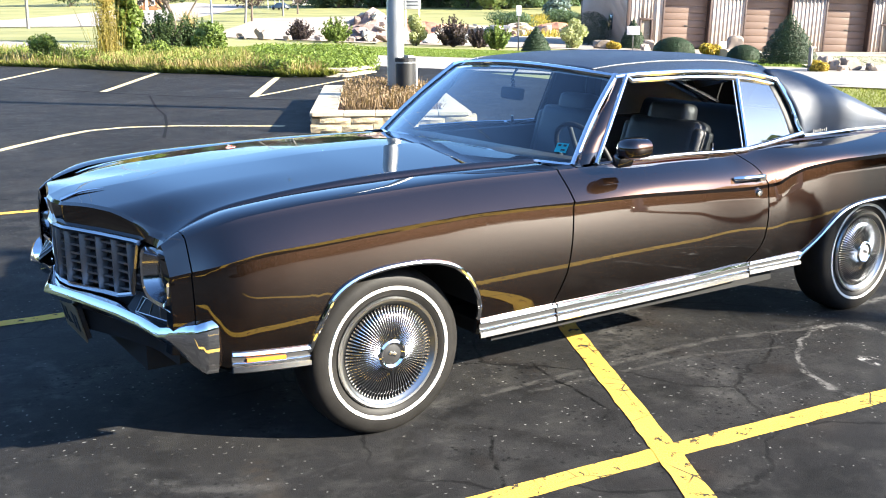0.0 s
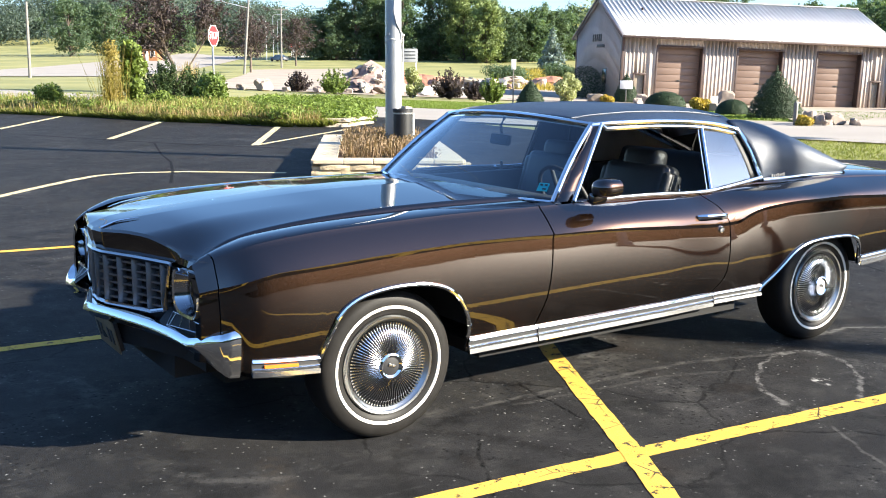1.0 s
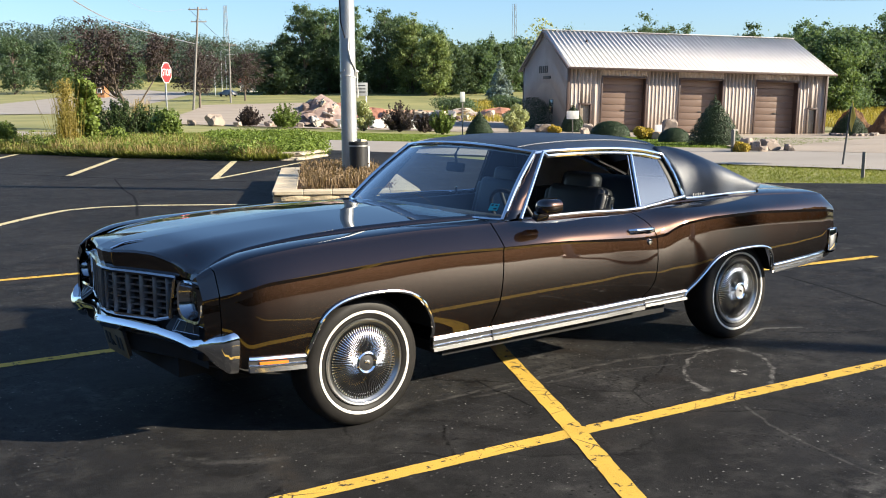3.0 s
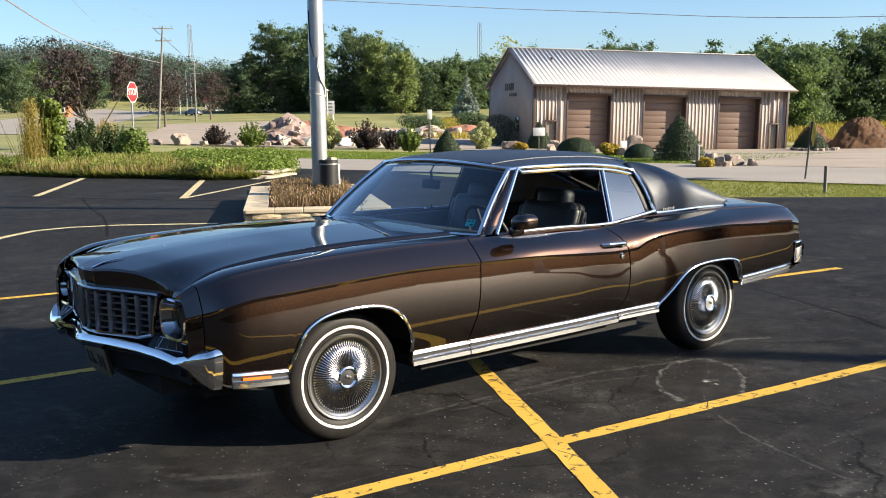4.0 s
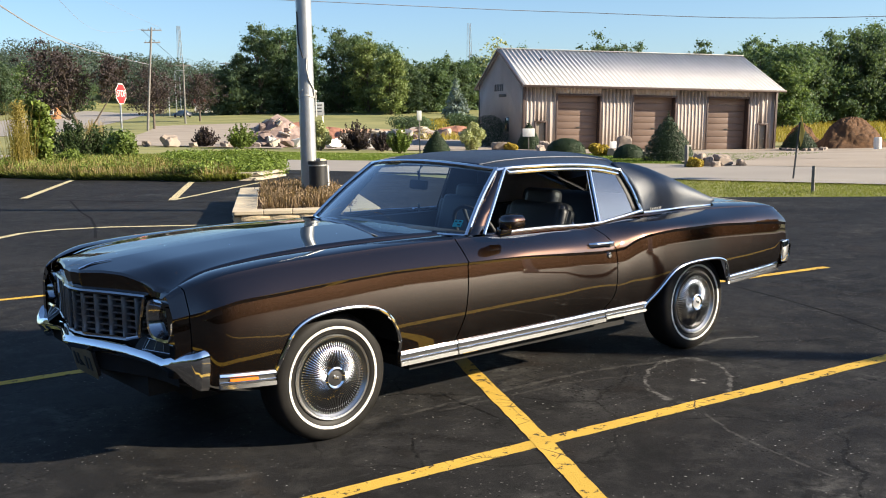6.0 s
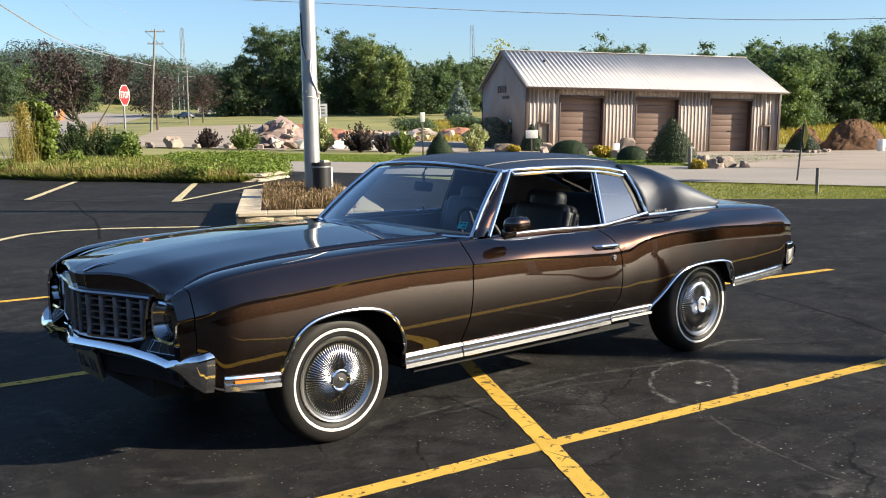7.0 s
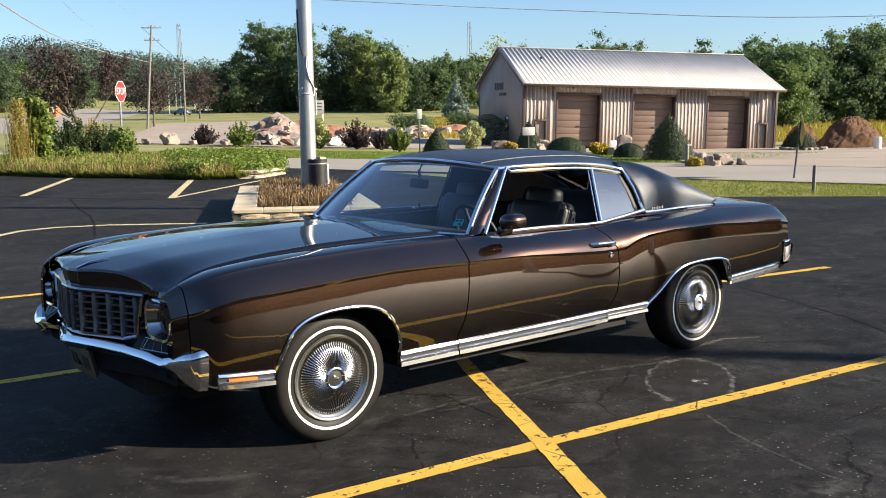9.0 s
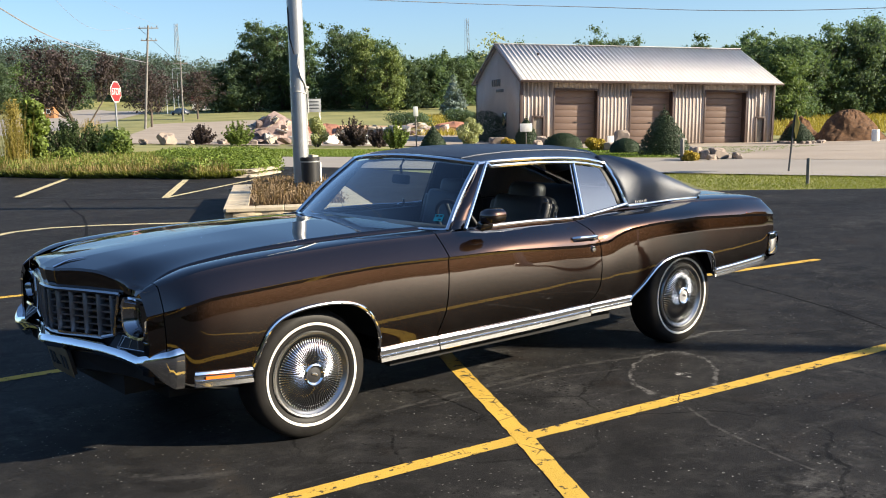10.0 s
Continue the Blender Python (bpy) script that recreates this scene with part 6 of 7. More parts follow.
for k, (x, y, h, w, m) in enumerate(((137.7, 123.0, 14.6, 10, LEAF_B), (141.5, 119.0, 14.0, 8, LEAF_B), (145.9, 105.1, 13.0, 8, LEAF_B), (149.5, 101.0, 12.0, 7, LEAF_D),
                                     (146.8, 95.2, 13.6, 9, LEAF_D), (140.5, 90.0, 12.2, 9, LEAF_D), (137.5, 82.0, 12.2, 9, LEAF_D), (143.0, 83.5, 13.2, 9, LEAF_B),
                                     (149.1, 82.1, 14.2, 9.5, LEAF_D), (152.5, 79.5, 14.6, 9.5, LEAF_B), (156.3, 79.3, 15.4, 10, LEAF_D), (160.0, 74.0, 15.6, 10, LEAF_B),
                                     (132.4, 80.7, 9.2, 7, LEAF_A), (166.0, 70.0, 15.8, 10, LEAF_D), (164.0, 84.0, 15.5, 11, LEAF_B), (151.0, 92.0, 13.6, 10, LEAF_B),
                                     (172.0, 64.0, 15.5, 11, LEAF_B))):
    tree(x, y, h, w, m, 150 + k, "leafy tree in the woods behind the shed", "woodland trees", 16000, .24, .0)
for k, (x, y, h, w) in enumerate(((72, 262, 13.6, 10), (81, 272, 12.4, 10), (62, 258, 14.5, 11), (90, 280, 12, 10), (101, 288, 11.5, 10))):
    tree(x, y, h, w, LEAF_A if k % 2 else LEAF_B, 180 + k, "leafy tree beside the far road", "roadside trees", 9000, .30, .0)

# undergrowth that closes the edge of the woods
g = np.random.default_rng(18)
low = []
for i in range(520):
    u = g.random()
    if i < 300:
        x, y = 103 + 66 * u + g.normal() * 2, 204 - 30 * u + g.uniform(0, 14)
        hh = 9.5 - 2.0 * u
    else:
        x, y = 150 + 34 * u + g.normal() * 2, 104 - 46 * u + g.uniform(0, 14)
        hh = 9.0
    for q in range(3):
        s = g.uniform(1.0, 2.2)
        low.append((x + g.normal() * 1.5, y + g.normal() * 1.5, land(x, y) + hh * g.uniform(.05, .95), s, s, s * .8))
v, f = leaf_quads(g, low, 110000, .34, inner=.3, facing=1.6, soft=.8)
tagged(leaf_mesh("woodland_undergrowth", v, f, LEAF_B), "dark green undergrowth along the edge of the woods", "woods", kind="stuff")

# far woods on the rise, and unseen woods added behind the lot, past counting
g = np.random.default_rng(8)
far = []
for i in range(440):
    s = g.uniform(350, 470)
    r = g.uniform(-290, -60) if i < 360 else g.uniform(-60, 420)
    p = EYE0 + AHEAD * s + RIGHT * r
    hgt = g.uniform(11, 17)
    w = g.uniform(9, 15)
    z0 = land(p.x, p.y)
    for q in range(4):
        far.append((p.x + g.normal() * w * .25, p.y + g.normal() * w * .25, z0 + hgt * (.15 + .2 * q + g.uniform(-.06, .06)), w * .42, w * .42, hgt * .26))
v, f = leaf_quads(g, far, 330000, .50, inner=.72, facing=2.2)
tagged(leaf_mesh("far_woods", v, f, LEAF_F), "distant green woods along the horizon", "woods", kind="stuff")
# out of view: added to cut low skylight and darken the car's reflections
back = []
for i in range(520):
    a = math.radians(g.uniform(112, 345))
    d = g.uniform(62, 105)
    x, y = 2 + d * math.cos(a), -5 + d * math.sin(a)
    hgt, w = g.uniform(11, 16), g.uniform(7, 11)
    for q in range(4):
        back.append((x + g.normal() * w * .25, y + g.normal() * w * .25, land(x, y) + hgt * (.12 + .21 * q), w * .42, w * .42, hgt * .26))
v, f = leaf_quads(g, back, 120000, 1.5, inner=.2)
tagged(leaf_mesh("woods_round_the_lot", v, f, LEAF_F), "unseen green woods added on the other sides of the lot", "woods", kind="stuff")
gold = blades(g, 52000, lambda q: (lambda p: (p.x, p.y, land(p.x, p.y)))(EYE0 + AHEAD * q.uniform(106, 185) + RIGHT * q.uniform(-5, 115)), .25, .8, .06, .3)
tagged(leaf_mesh("goldenrod_field", *gold, leaf_mat("goldenrod", (.26, .21, .04))), "yellow flowering weeds along the field", "weeds", kind="stuff")


def verge_spot(q):
    u, w = q.random(), q.random()
    p = Vector((13.35, 6.55)).lerp(Vector((20.5, -2.2)), u).lerp(Vector((17.2, 10.8)).lerp(Vector((21.2, -3.3)), u), w)
    return p.x, p.y, land(p.x, p.y) - .02


def street_spot(q):
    p = Vector((14.5, 44)).lerp(Vector((24.2, 11)), q.random() * .93) + Vector((.96, .28)) * (q.random() ** 1.3 * 11.5)
    return p.x, p.y, land(p.x, p.y) - .02


turf = blades(g, 30000, verge_spot, .012, .040, .010, .8)
tagged(leaf_mesh("verge_grass", *turf, GRASS), "patchy green grass verge between lot and street", "grass", kind="stuff")
turf2 = blades(g, 56000, street_spot, .02, .06, .022, .5)
tagged(leaf_mesh("street_verge_grass", *turf2, LAWN), "green grass strip along the street", "grass", kind="stuff")

# ---- the shed ----
SIDING = mat("tan_metal_siding", (0.41, 0.345, 0.30), 0.5, 0.0, var=0.08, scale=0.6, bscale=9)
TRIM = mat("brown_metal_trim", (0.062, 0.038, 0.031), 0.5, var=0.12, scale=1)
ROLLER = mat("brown_door_panel", (0.185, 0.125, 0.095), 0.5, var=0.1, scale=0.8, bscale=12)
ROOFING = mat("pale_metal_roofing", (0.60, 0.575, 0.55), 0.65, 0.0, spec=0.2, var=0.08, scale=0.5, bscale=8)
GREY_DOOR = mat("grey_door", (.30, .25, .19), .5, var=.1)
SHED_GLASS = mat("dark_window_glass", (0.03, 0.035, 0.04), 0.08, var=0.1)
shed = thing("shed", "tan metal-sided shed with pale ribbed roof and three brown overhead doors", "building")
shed.matrix_basis = pose(55.68, 56.24, -1.28, .4, 1.74, -26.13)
LEN, DEEP, EAVE, RIDGE = 23.25, 13.9, 5.43, 8.45


def ribbed(bm, a, b, z0, z1, out, gap=.31, rib=.045):
    """Ribbed sheet from a to b (plan), ribs standing towards out; z1 may be a function of the run."""
    a, b, out = Vector(a), Vector(b), Vector(out)
    d = b - a
    n = max(1, int(d.length / gap))
    xs = []
    for k in range(n):
        for t, o in ((0, 0), (.62, 0), (.70, rib), (.92, rib), (1, 0)):
            xs.append(((k + t) / n, o))
    rows = [[], []]
    for t, o in xs:
        p = a + d * t + out * o
        top = z1(t) if callable(z1) else z1
        rows[0].append((p.x, p.y, z0))
        rows[1].append((p.x, p.y, top))
    grid(bm, rows)


OPEN = [(1.02, 1.98, 2.15), (2.88, 6.78, 4.42), (9.72, 13.66, 4.42), (16.66, 20.62, 4.42), (21.62, 22.45, 2.18)]
x = 0.0
for a, b, h in OPEN + [(LEN, None, None)]:
    bm = bmesh.new()
    ribbed(bm, (x, 0), (a, 0), 0, EAVE, (0, -1))
    part("wall_panel", bm, SIDING, shed, sharp=20, thick=.05)
    if b is not None:
        bm = bmesh.new()
        ribbed(bm, (a, 0), (b, 0), h, EAVE, (0, -1))
        part("lintel_panel", bm, SIDING, shed, sharp=20, thick=.05)
        x = b
bm = bmesh.new()
ribbed(bm, (0, DEEP), (0, 0), 0, lambda t: EAVE + (RIDGE - EAVE) * (1 - abs(2 * t - 1)), (-1, 0))
part("gable_wall", bm, SIDING, shed, sharp=20, thick=.05)
bm = bmesh.new()
ribbed(bm, (LEN, 0), (LEN, DEEP), 0, lambda t: EAVE + (RIDGE - EAVE) * (1 - abs(2 * t - 1)), (1, 0))
part("gable_wall", bm, SIDING, shed, sharp=20, thick=.05)
bm = bmesh.new()
ribbed(bm, (LEN, DEEP), (0, DEEP), 0, EAVE, (0, 1))
part("back_wall", bm, SIDING, shed, sharp=20, thick=.05)
for s in (0, 1):
    bm = bmesh.new()
    over, gab = .90, .38
    y0, y1 = (-over, DEEP / 2) if s == 0 else (DEEP + over, DEEP / 2)
    slope = (RIDGE - EAVE) / (DEEP / 2)
    z0, z1 = EAVE - over * slope + .10, RIDGE + .10
    rows = [[], []]
    n = 58
    for k in range(n):
        for t, o in ((0, 0), (.70, 0), (.78, .05), (.94, .05), (1, 0)):
            xx = -gab + (LEN + 2 * gab) * (k + t) / n
            rows[0].append((xx, y0, z0 + o))
            rows[1].append((xx, y1, z1 + o))
    grid(bm, rows)
    part("roof_slope", bm, ROOFING, shed, "pale ribbed metal roof", sharp=20, thick=.06)
    bm = bmesh.new()
    box(bm, (LEN + 2 * gab, .10, .17), (LEN / 2, y0 - (.09 if s == 0 else -.09), z0 - .02), (0, 0, 0), .015)
    part("fascia", bm, TRIM, shed, "brown fascia")
for xg in (-.38, LEN + .38):
    bm = bmesh.new()
    for sgn in (-1, 1):
        ln = math.hypot(DEEP / 2 + .75, (RIDGE - EAVE) * (DEEP / 2 + .75) / (DEEP / 2))
        ang = math.degrees(math.atan2(RIDGE - EAVE, DEEP / 2))
        box(bm, (.08, ln, .22), (xg, DEEP / 2 + sgn * (DEEP / 2 + .75) / 2, (RIDGE + EAVE - .75 * (RIDGE - EAVE) / (DEEP / 2)) / 2 + .02), (-sgn * ang, 0, 0), .012)
    part("barge_board", bm, TRIM, shed, "brown barge board")
bm = bmesh.new()
box(bm, (LEN + .9, .3, .06), (LEN / 2, DEEP / 2, RIDGE + .16), (0, 0, 0), .02)
part("ridge_cap", bm, ROOFING, shed)
for xx, yy in ((0, 0), (LEN, 0), (0, DEEP)):
    bm = bmesh.new()
    box(bm, (.24, .24, EAVE), (xx, yy, EAVE / 2), (0, 0, 0), .01)
    part("corner_trim", bm, TRIM, shed, "brown corner trim")
for i, (a, b, h) in enumerate(OPEN):
    big = h > 3
    deep = .60 if big else .15
    bm = bmesh.new()
    for s in (a, b):
        box(bm, (.14, deep + .1, h + .1), (s, deep / 2 - .06, h / 2), (0, 0, 0), .01)
    box(bm, (b - a + .14, deep + .1, .16), ((a + b) / 2, deep / 2 - .06, h + .06), (0, 0, 0), .01)
    dr = part("overhead_door" if big else "side_door", bm, TRIM, shed, "brown overhead door in a deep frame" if big else "narrow grey-brown door")
    if big:
        for k in range(8):
            bm = bmesh.new()
            box(bm, (b - a - .1, .06, h / 8 - .02), ((a + b) / 2, deep, h * (k + .5) / 8), (0, 0, 0), .012)
            part("door_panel", bm, ROLLER, dr)
        bm = bmesh.new()
        box(bm, (.30, .06, .10), ((a + b) / 2 + .2, deep - .06, 1.75), (0, 0, 0), .01)
        part("door_pull", bm, DARK, dr)
    else:
        bm = bmesh.new()
        box(bm, (b - a - .1, .06, h - .05), ((a + b) / 2, deep, h / 2), (0, 0, 0), .012)
        part("door_leaf", bm, GREY_DOOR, dr)
        bm = bmesh.new()
        lathe(bm, [(.04, 0), (.05, -.04), (.03, -.08), (.001, -.08)], 12, (b - .2, deep - .03, 1.0))
        part("door_knob", bm, STEEL, dr)
bm = bmesh.new()
box(bm, (.08, 1.3, 1.3), (-.05, 4.45, 1.90), (0, 0, 0), .02)
wn_ = part("window", bm, TRIM, shed, "dark gable window")
bm = bmesh.new()
box(bm, (.05, 1.1, 1.1), (-.09, 4.45, 1.90), (0, 0, 0), .005)
part("pane", bm, SHED_GLASS, wn_)
for k in range(5):
    bm = bmesh.new()
    box(bm, (.06, .34, .62), (-.10, 8.4 - .58 * k, 5.13), (0, 0, 0), .02)
    part("sign_bar", bm, DARK, shed, "dark bar of the wall lettering")
bm = bmesh.new()
box(bm, (.06, 2.3, .26), (-.10, 6.0, 4.42), (0, 0, 0), .02)
part("sign_line", bm, DARK, shed, "dark lettering line")
bm = bmesh.new()
tube(bm, [(LEN - .12, -.16, 0), (LEN - .12, -.16, EAVE - .3)], .07, 8)
part("downpipe", bm, TRIM, shed)
bm = bmesh.new()
lathe(bm, [(.10, 0), (.10, .35), (.16, .36), (.001, .45)], 12, (2.9, 4.5, EAVE + (RIDGE - EAVE) * .6 + .05), "z")
part("roof_vent", bm, TRIM, shed)

# ---- stones and heaps ----
rng = random.Random(33)
for k, (x, y, w, h, lab) in enumerate(((26.0, 59.5, 1.55, 1.15, "large rounded tan boulder"), (25.1, 61.3, .8, .55, "dark boulder beside the street"), (27.2, 58.5, .7, .45, "low grey boulder beside the street"),
                                       (29.4, 58.0, 1.0, .6, "grey boulder beside the shrub"), (31.0, 56.6, .8, .5, "grey boulder beside the drive"),
                                       (55.2, 44.8, 1.5, 1.75, "tall pale upright boulder"), (49.1, 51.9, 1.5, .95, "tan boulder near the shed"), (50.3, 52.6, 1.0, .8, "tan boulder near the shed"), (47.6, 53.4, 1.1, .7, "tan boulder near the shed"),
                                       (53.0, 51.0, 1.4, 1.1, "tan boulder by the shed"), (51.6, 50.0, .9, .7, "pale boulder near the shed"), (54.3, 48.6, 1.0, .7, "tan boulder near the shed"),
                                       (21.9, 13.2, .50, .55, "tan garden boulder by the street"), (22.3, 12.7, .62, .50, "tan garden boulder by the street"), (21.7, 12.5, .35, .26, "pinkish garden boulder by the street"), (22.5, 12.2, .42, .30, "tan garden boulder by the street"),
                                       (21.95, 12.9, .34, .42, "tan garden boulder by the street"), (27.6, 21.6, .55, .45, "grey garden boulder by the street"))):
    put("boulder", ROCKS[k % 5], x, y, (w * .9, w * .7, h * 1.1), rng.uniform(0, 360), lab, "boulder", "landscape boulders")
for k in range(26):
    a = rng.uniform(0, 6.28)
    put("boulder", ROCKS[k % 5], 74.8 + 1.9 * math.cos(a), 42.0 + 1.7 * math.sin(a), (.5, .45, .42), rng.uniform(0, 360), "small pale stone ringing the conical evergreen", "boulder", "ring of stones")


def heap(name, label, x, y, w, d, h, material, seed, category="heap", jagged=False):
    bm = bmesh.new()
    n, m = (17, 7) if jagged else (96, 40)
    rows = []
    off = Vector((seed * 2.3, seed, 0))
    for j in range(m):
        t = j / (m - 1)
        ring = []
        for i in range(n):
            a = 2 * math.pi * i / n
            r = 1 + (.6 if jagged else .22) * noise.noise(Vector((math.cos(a) * 1.3, math.sin(a) * 1.3, t * 2)) + off)
            rr = r * (1 - t) ** .62
            zz = h * (1 - (1 - t) ** 1.1) * (1 + (1 - t) * .3 * noise.noise(Vector((math.cos(a) * 2, math.sin(a) * 2, t * 4)) + off))
            ring.append((rr * w / 2 * math.cos(a), rr * d / 2 * math.sin(a), zz + (.16 * noise.noise(Vector((rr * math.cos(a) * w, rr * math.sin(a) * w, seed)) * 1.1) + .16 * noise.noise(Vector((rr * math.cos(a) * w, rr * math.sin(a) * w, seed)) * 3.3) + .10 * noise.noise(Vector((rr * math.cos(a) * w, rr * math.sin(a) * w, seed)) * 7.0) if 0 < j else 0)))
        rows.append(ring)
    grid(bm, rows, closed=True)
    ob = part(name, bm, material, sharp=8 if jagged else 60)
    ob.matrix_basis = pose(*on_land(x, y, -.05))
    return tagged(ob, label, category, "heaps of material")


BROWN_HEAP = mat("mulch_heap", (0.078, 0.038, 0.016), 0.95, var=0.6, scale=3.0, bump=0.9, bscale=34)
RUST = mat("red_gravel", (0.23, 0.105, 0.07), 0.95, var=0.3, scale=0.8, bump=0.8, bscale=7)
GREY_HEAP = mat("grey_gravel", (0.22, 0.20, 0.18), 0.95, var=0.25, scale=0.8, bump=0.8, bscale=7)
heap("mulch_mound", "large brown mulch heap behind the yard", 82.5, 42.0, 7.8, 5.5, 2.75, BROWN_HEAP, 1)
heap("mulch_mound", "brown mulch heap behind the evergreen", 84.3, 48.0, 4.0, 3.4, 2.1, BROWN_HEAP, 2)
heap("mulch_mound", "brown mulch heap behind the yard", 88.0, 38.5, 5.0, 4, 2.0, BROWN_HEAP, 3)
heap("gravel_mound", "reddish gravel heap in the stone yard", 44.5, 73.5, 6.2, 4, 1.7, RUST, 4, jagged=True)
heap("gravel_mound", "reddish gravel heap in the stone yard", 49.5, 76.5, 6.0, 4, 1.3, RUST, 5, jagged=True)
heap("gravel_mound", "brown gravel heap in the stone yard", 76.5, 90.0, 7.5, 4, 1.4, RUST, 9, jagged=True)
heap("gravel_mound", "grey gravel heap in the stone yard", 68.5, 87.0, 6.5, 4, 1.3, GREY_HEAP, 7, jagged=True)
RED_STONE = mat("red_stone", (0.170, 0.125, 0.112), 0.9, var=.5, scale=2.5, bump=.5, bscale=14, each=.3)
GREY_STONE = mat("grey_stone", (0.30, 0.29, 0.28), 0.9, var=.3, scale=1.5, bump=.5, bscale=14, each=.35)
RED_SLABS = [broken_mesh("stone_slab", k + 30, RED_STONE) for k in range(3)]
GREY_SLABS = [broken_mesh("stone_slab", k + 40, GREY_STONE) for k in range(3)]
for k in range(110):
    u = rng.random()
    if k % 3 == 0:
        x, y, big = 41 + 9 * u + rng.uniform(-1, 1), 61 + 11 * u + rng.uniform(-3, 2), 1.0
    elif k % 3 == 1:
        x, y, big = 40 + 12 * u + rng.uniform(-2, 2), 66 + 10 * u + rng.uniform(-2, 2), 1.2
    else:
        x, y, big = 54 + 26 * u + rng.uniform(-2, 2), 76 + 13 * u + rng.uniform(-3, 3), 1.35
    me = (SLABS, RED_SLABS, GREY_SLABS)[k % 5 % 3]
    put("stone_slab", me[k % 3], x, y, (big * rng.uniform(.7, 2.0), big * rng.uniform(.6, 1.2), big * rng.uniform(.5, 1.7)), rng.uniform(0, 360),
        ("tan slab of landscaping stone", "reddish slab of landscaping stone", "grey slab of landscaping stone")[k % 5 % 3], "stone", "stone slabs for sale", tilt=rng.uniform(-25, 25))
# broken rock piled on two cores of rubble, and lower spreads of slabs
heap("rubble_mound", "tall heap of reddish and grey broken rock", 34.4, 59.6, 5.4, 4.2, 2.35, RED_STONE, 11, jagged=True)
heap("rubble_mound", "heap of rust-red broken rock", 38.6, 59.4, 3.6, 3.0, 1.35, RUST, 12, jagged=True)
for cx, cy, rw, hh, n, along in ((34.4, 59.6, 2.6, 2.35, 92, 1), (38.6, 59.4, 1.8, 1.3, 16, 1), (32.6, 58.6, 1.6, .9, 14, 0), (58.0, 78.0, 3.4, 1.5, 22, 0), (66.0, 84.0, 3.2, 1.5, 20, 0)):
    for k in range(n):
        a, q = rng.uniform(0, 6.28), rng.random() ** .6
        x, y = cx + rw * q * math.cos(a), cy + rw * .8 * q * math.sin(a)
        j = rng.choice((0, 1, 1, 2, 2)) if along else rng.randrange(3)
        up = hh * (1 - q ** 1.4) * (rng.uniform(.72, .98) if along else rng.uniform(.3, .8)) - .15
        put("stone_slab", (SLABS, RED_SLABS, GREY_SLABS)[j][k % 3], x, y, (rng.uniform(.5, 2.2), rng.uniform(.4, 1.2), rng.uniform(.3, 1.0)), rng.uniform(0, 360),
            ("tan slab leaning in a stone pile", "reddish slab leaning in a stone pile", "grey slab leaning in a stone pile")[j], "stone", "stone slabs for sale", up=up, tilt=rng.uniform(-55, 55))
for k, (x, y) in enumerate(((35.0, 57.5), (36.4, 55.5), (38.8, 58.2), (40.2, 56.0))):
    put("wrapped_pallet", SLABS[k % 4], x, y, (1.3, 1.2, 1.5), 20 * k, "pallet of stone under white wrapping", "pallet", "pallets")
for ob in [o for o in scene.objects if o.name.startswith("wrapped_pallet")]:
    ob.data = ob.data.copy()
    ob.data.materials[0] = WHITE


# ---- signs, poles, wires ----
stop = thing("stop_sign", "red octagonal stop sign on a steel post", "sign", on_land(12.0, 32.18), turn=40)
bm = bmesh.new()
oct_ = [(.415 * math.cos(math.pi / 8 + k * math.pi / 4), -.03, 2.62 + .415 * math.sin(math.pi / 8 + k * math.pi / 4)) for k in range(8)]
f1 = [bm.verts.new(p) for p in oct_]
f2 = [bm.verts.new((p[0], p[1] + .006, p[2])) for p in oct_]
bm.faces.new(f1)
bm.faces.new(f2[::-1])
for k in range(8):
    bm.faces.new((f1[k], f1[(k + 1) % 8], f2[(k + 1) % 8], f2[k]))
part("border", bm, WHITE, stop, "white border")
bm = bmesh.new()
bm.faces.new([bm.verts.new((p[0] * .93, p[1] - .004, 2.62 + (p[2] - 2.62) * .93)) for p in oct_])
part("face", bm, RED_SIGN, stop)
txt = bpy.data.curves.new("word", "FONT")
txt.body = "STOP"
txt.align_x, txt.align_y = "CENTER", "CENTER"
txt.size, txt.extrude = .29, .001
to = new("word", txt)
to.data.materials.append(WHITE)
to.parent = stop
to.matrix_basis = pose(0, -.040, 2.62, 90, 0, 0) @ Matrix.Diagonal((.92, 1.25, 1, 1))
bm = bmesh.new()
box(bm, (.07, .05, 2.95), (0, .02, 1.475), (0, 0, 0), .008)
part("post", bm, STEEL, stop)

dia = thing("diamond_sign", "weathered yellow diamond sign on a dark leaning post", "sign", on_land(18.48, 8.03), turn=-8)
bm = bmesh.new()
box(bm, (.50, .012, .50), (.19, -.035, 1.10), (0, 45, 0), .01)
bmesh.ops.transform(bm, matrix=Matrix.Translation((.19, 0, 0)) @ Matrix.Rotation(radians(52), 4, "Z") @ Matrix.Translation((-.19, 0, 0)), verts=bm.verts)
part("sign_plate", bm, SIGN_YELLOW, dia)
bm = bmesh.new()
tube(bm, [(0, 0, -.1), (.19, 0, 1.32)], .022, 8)
part("post", bm, INK, dia)
stake = thing("wooden_stake", "short weathered wooden stake in the verge", "stake", on_land(15.6, 5.8), turn=20)
bm = bmesh.new()
box(bm, (.07, .06, .56), (.02, 0, .22), (0, 5, 0), .008)
part("stake_body", bm, WOOD, stake)
gpost = thing("garden_post", "grey post among the garden boulders", "post", on_land(21.0, 13.0), turn=10)
bm = bmesh.new()
box(bm, (.09, .09, .62), (0, 0, .31), (0, 0, 0), .01)
part("post_body", bm, WOOD, gpost)
bm = bmesh.new()
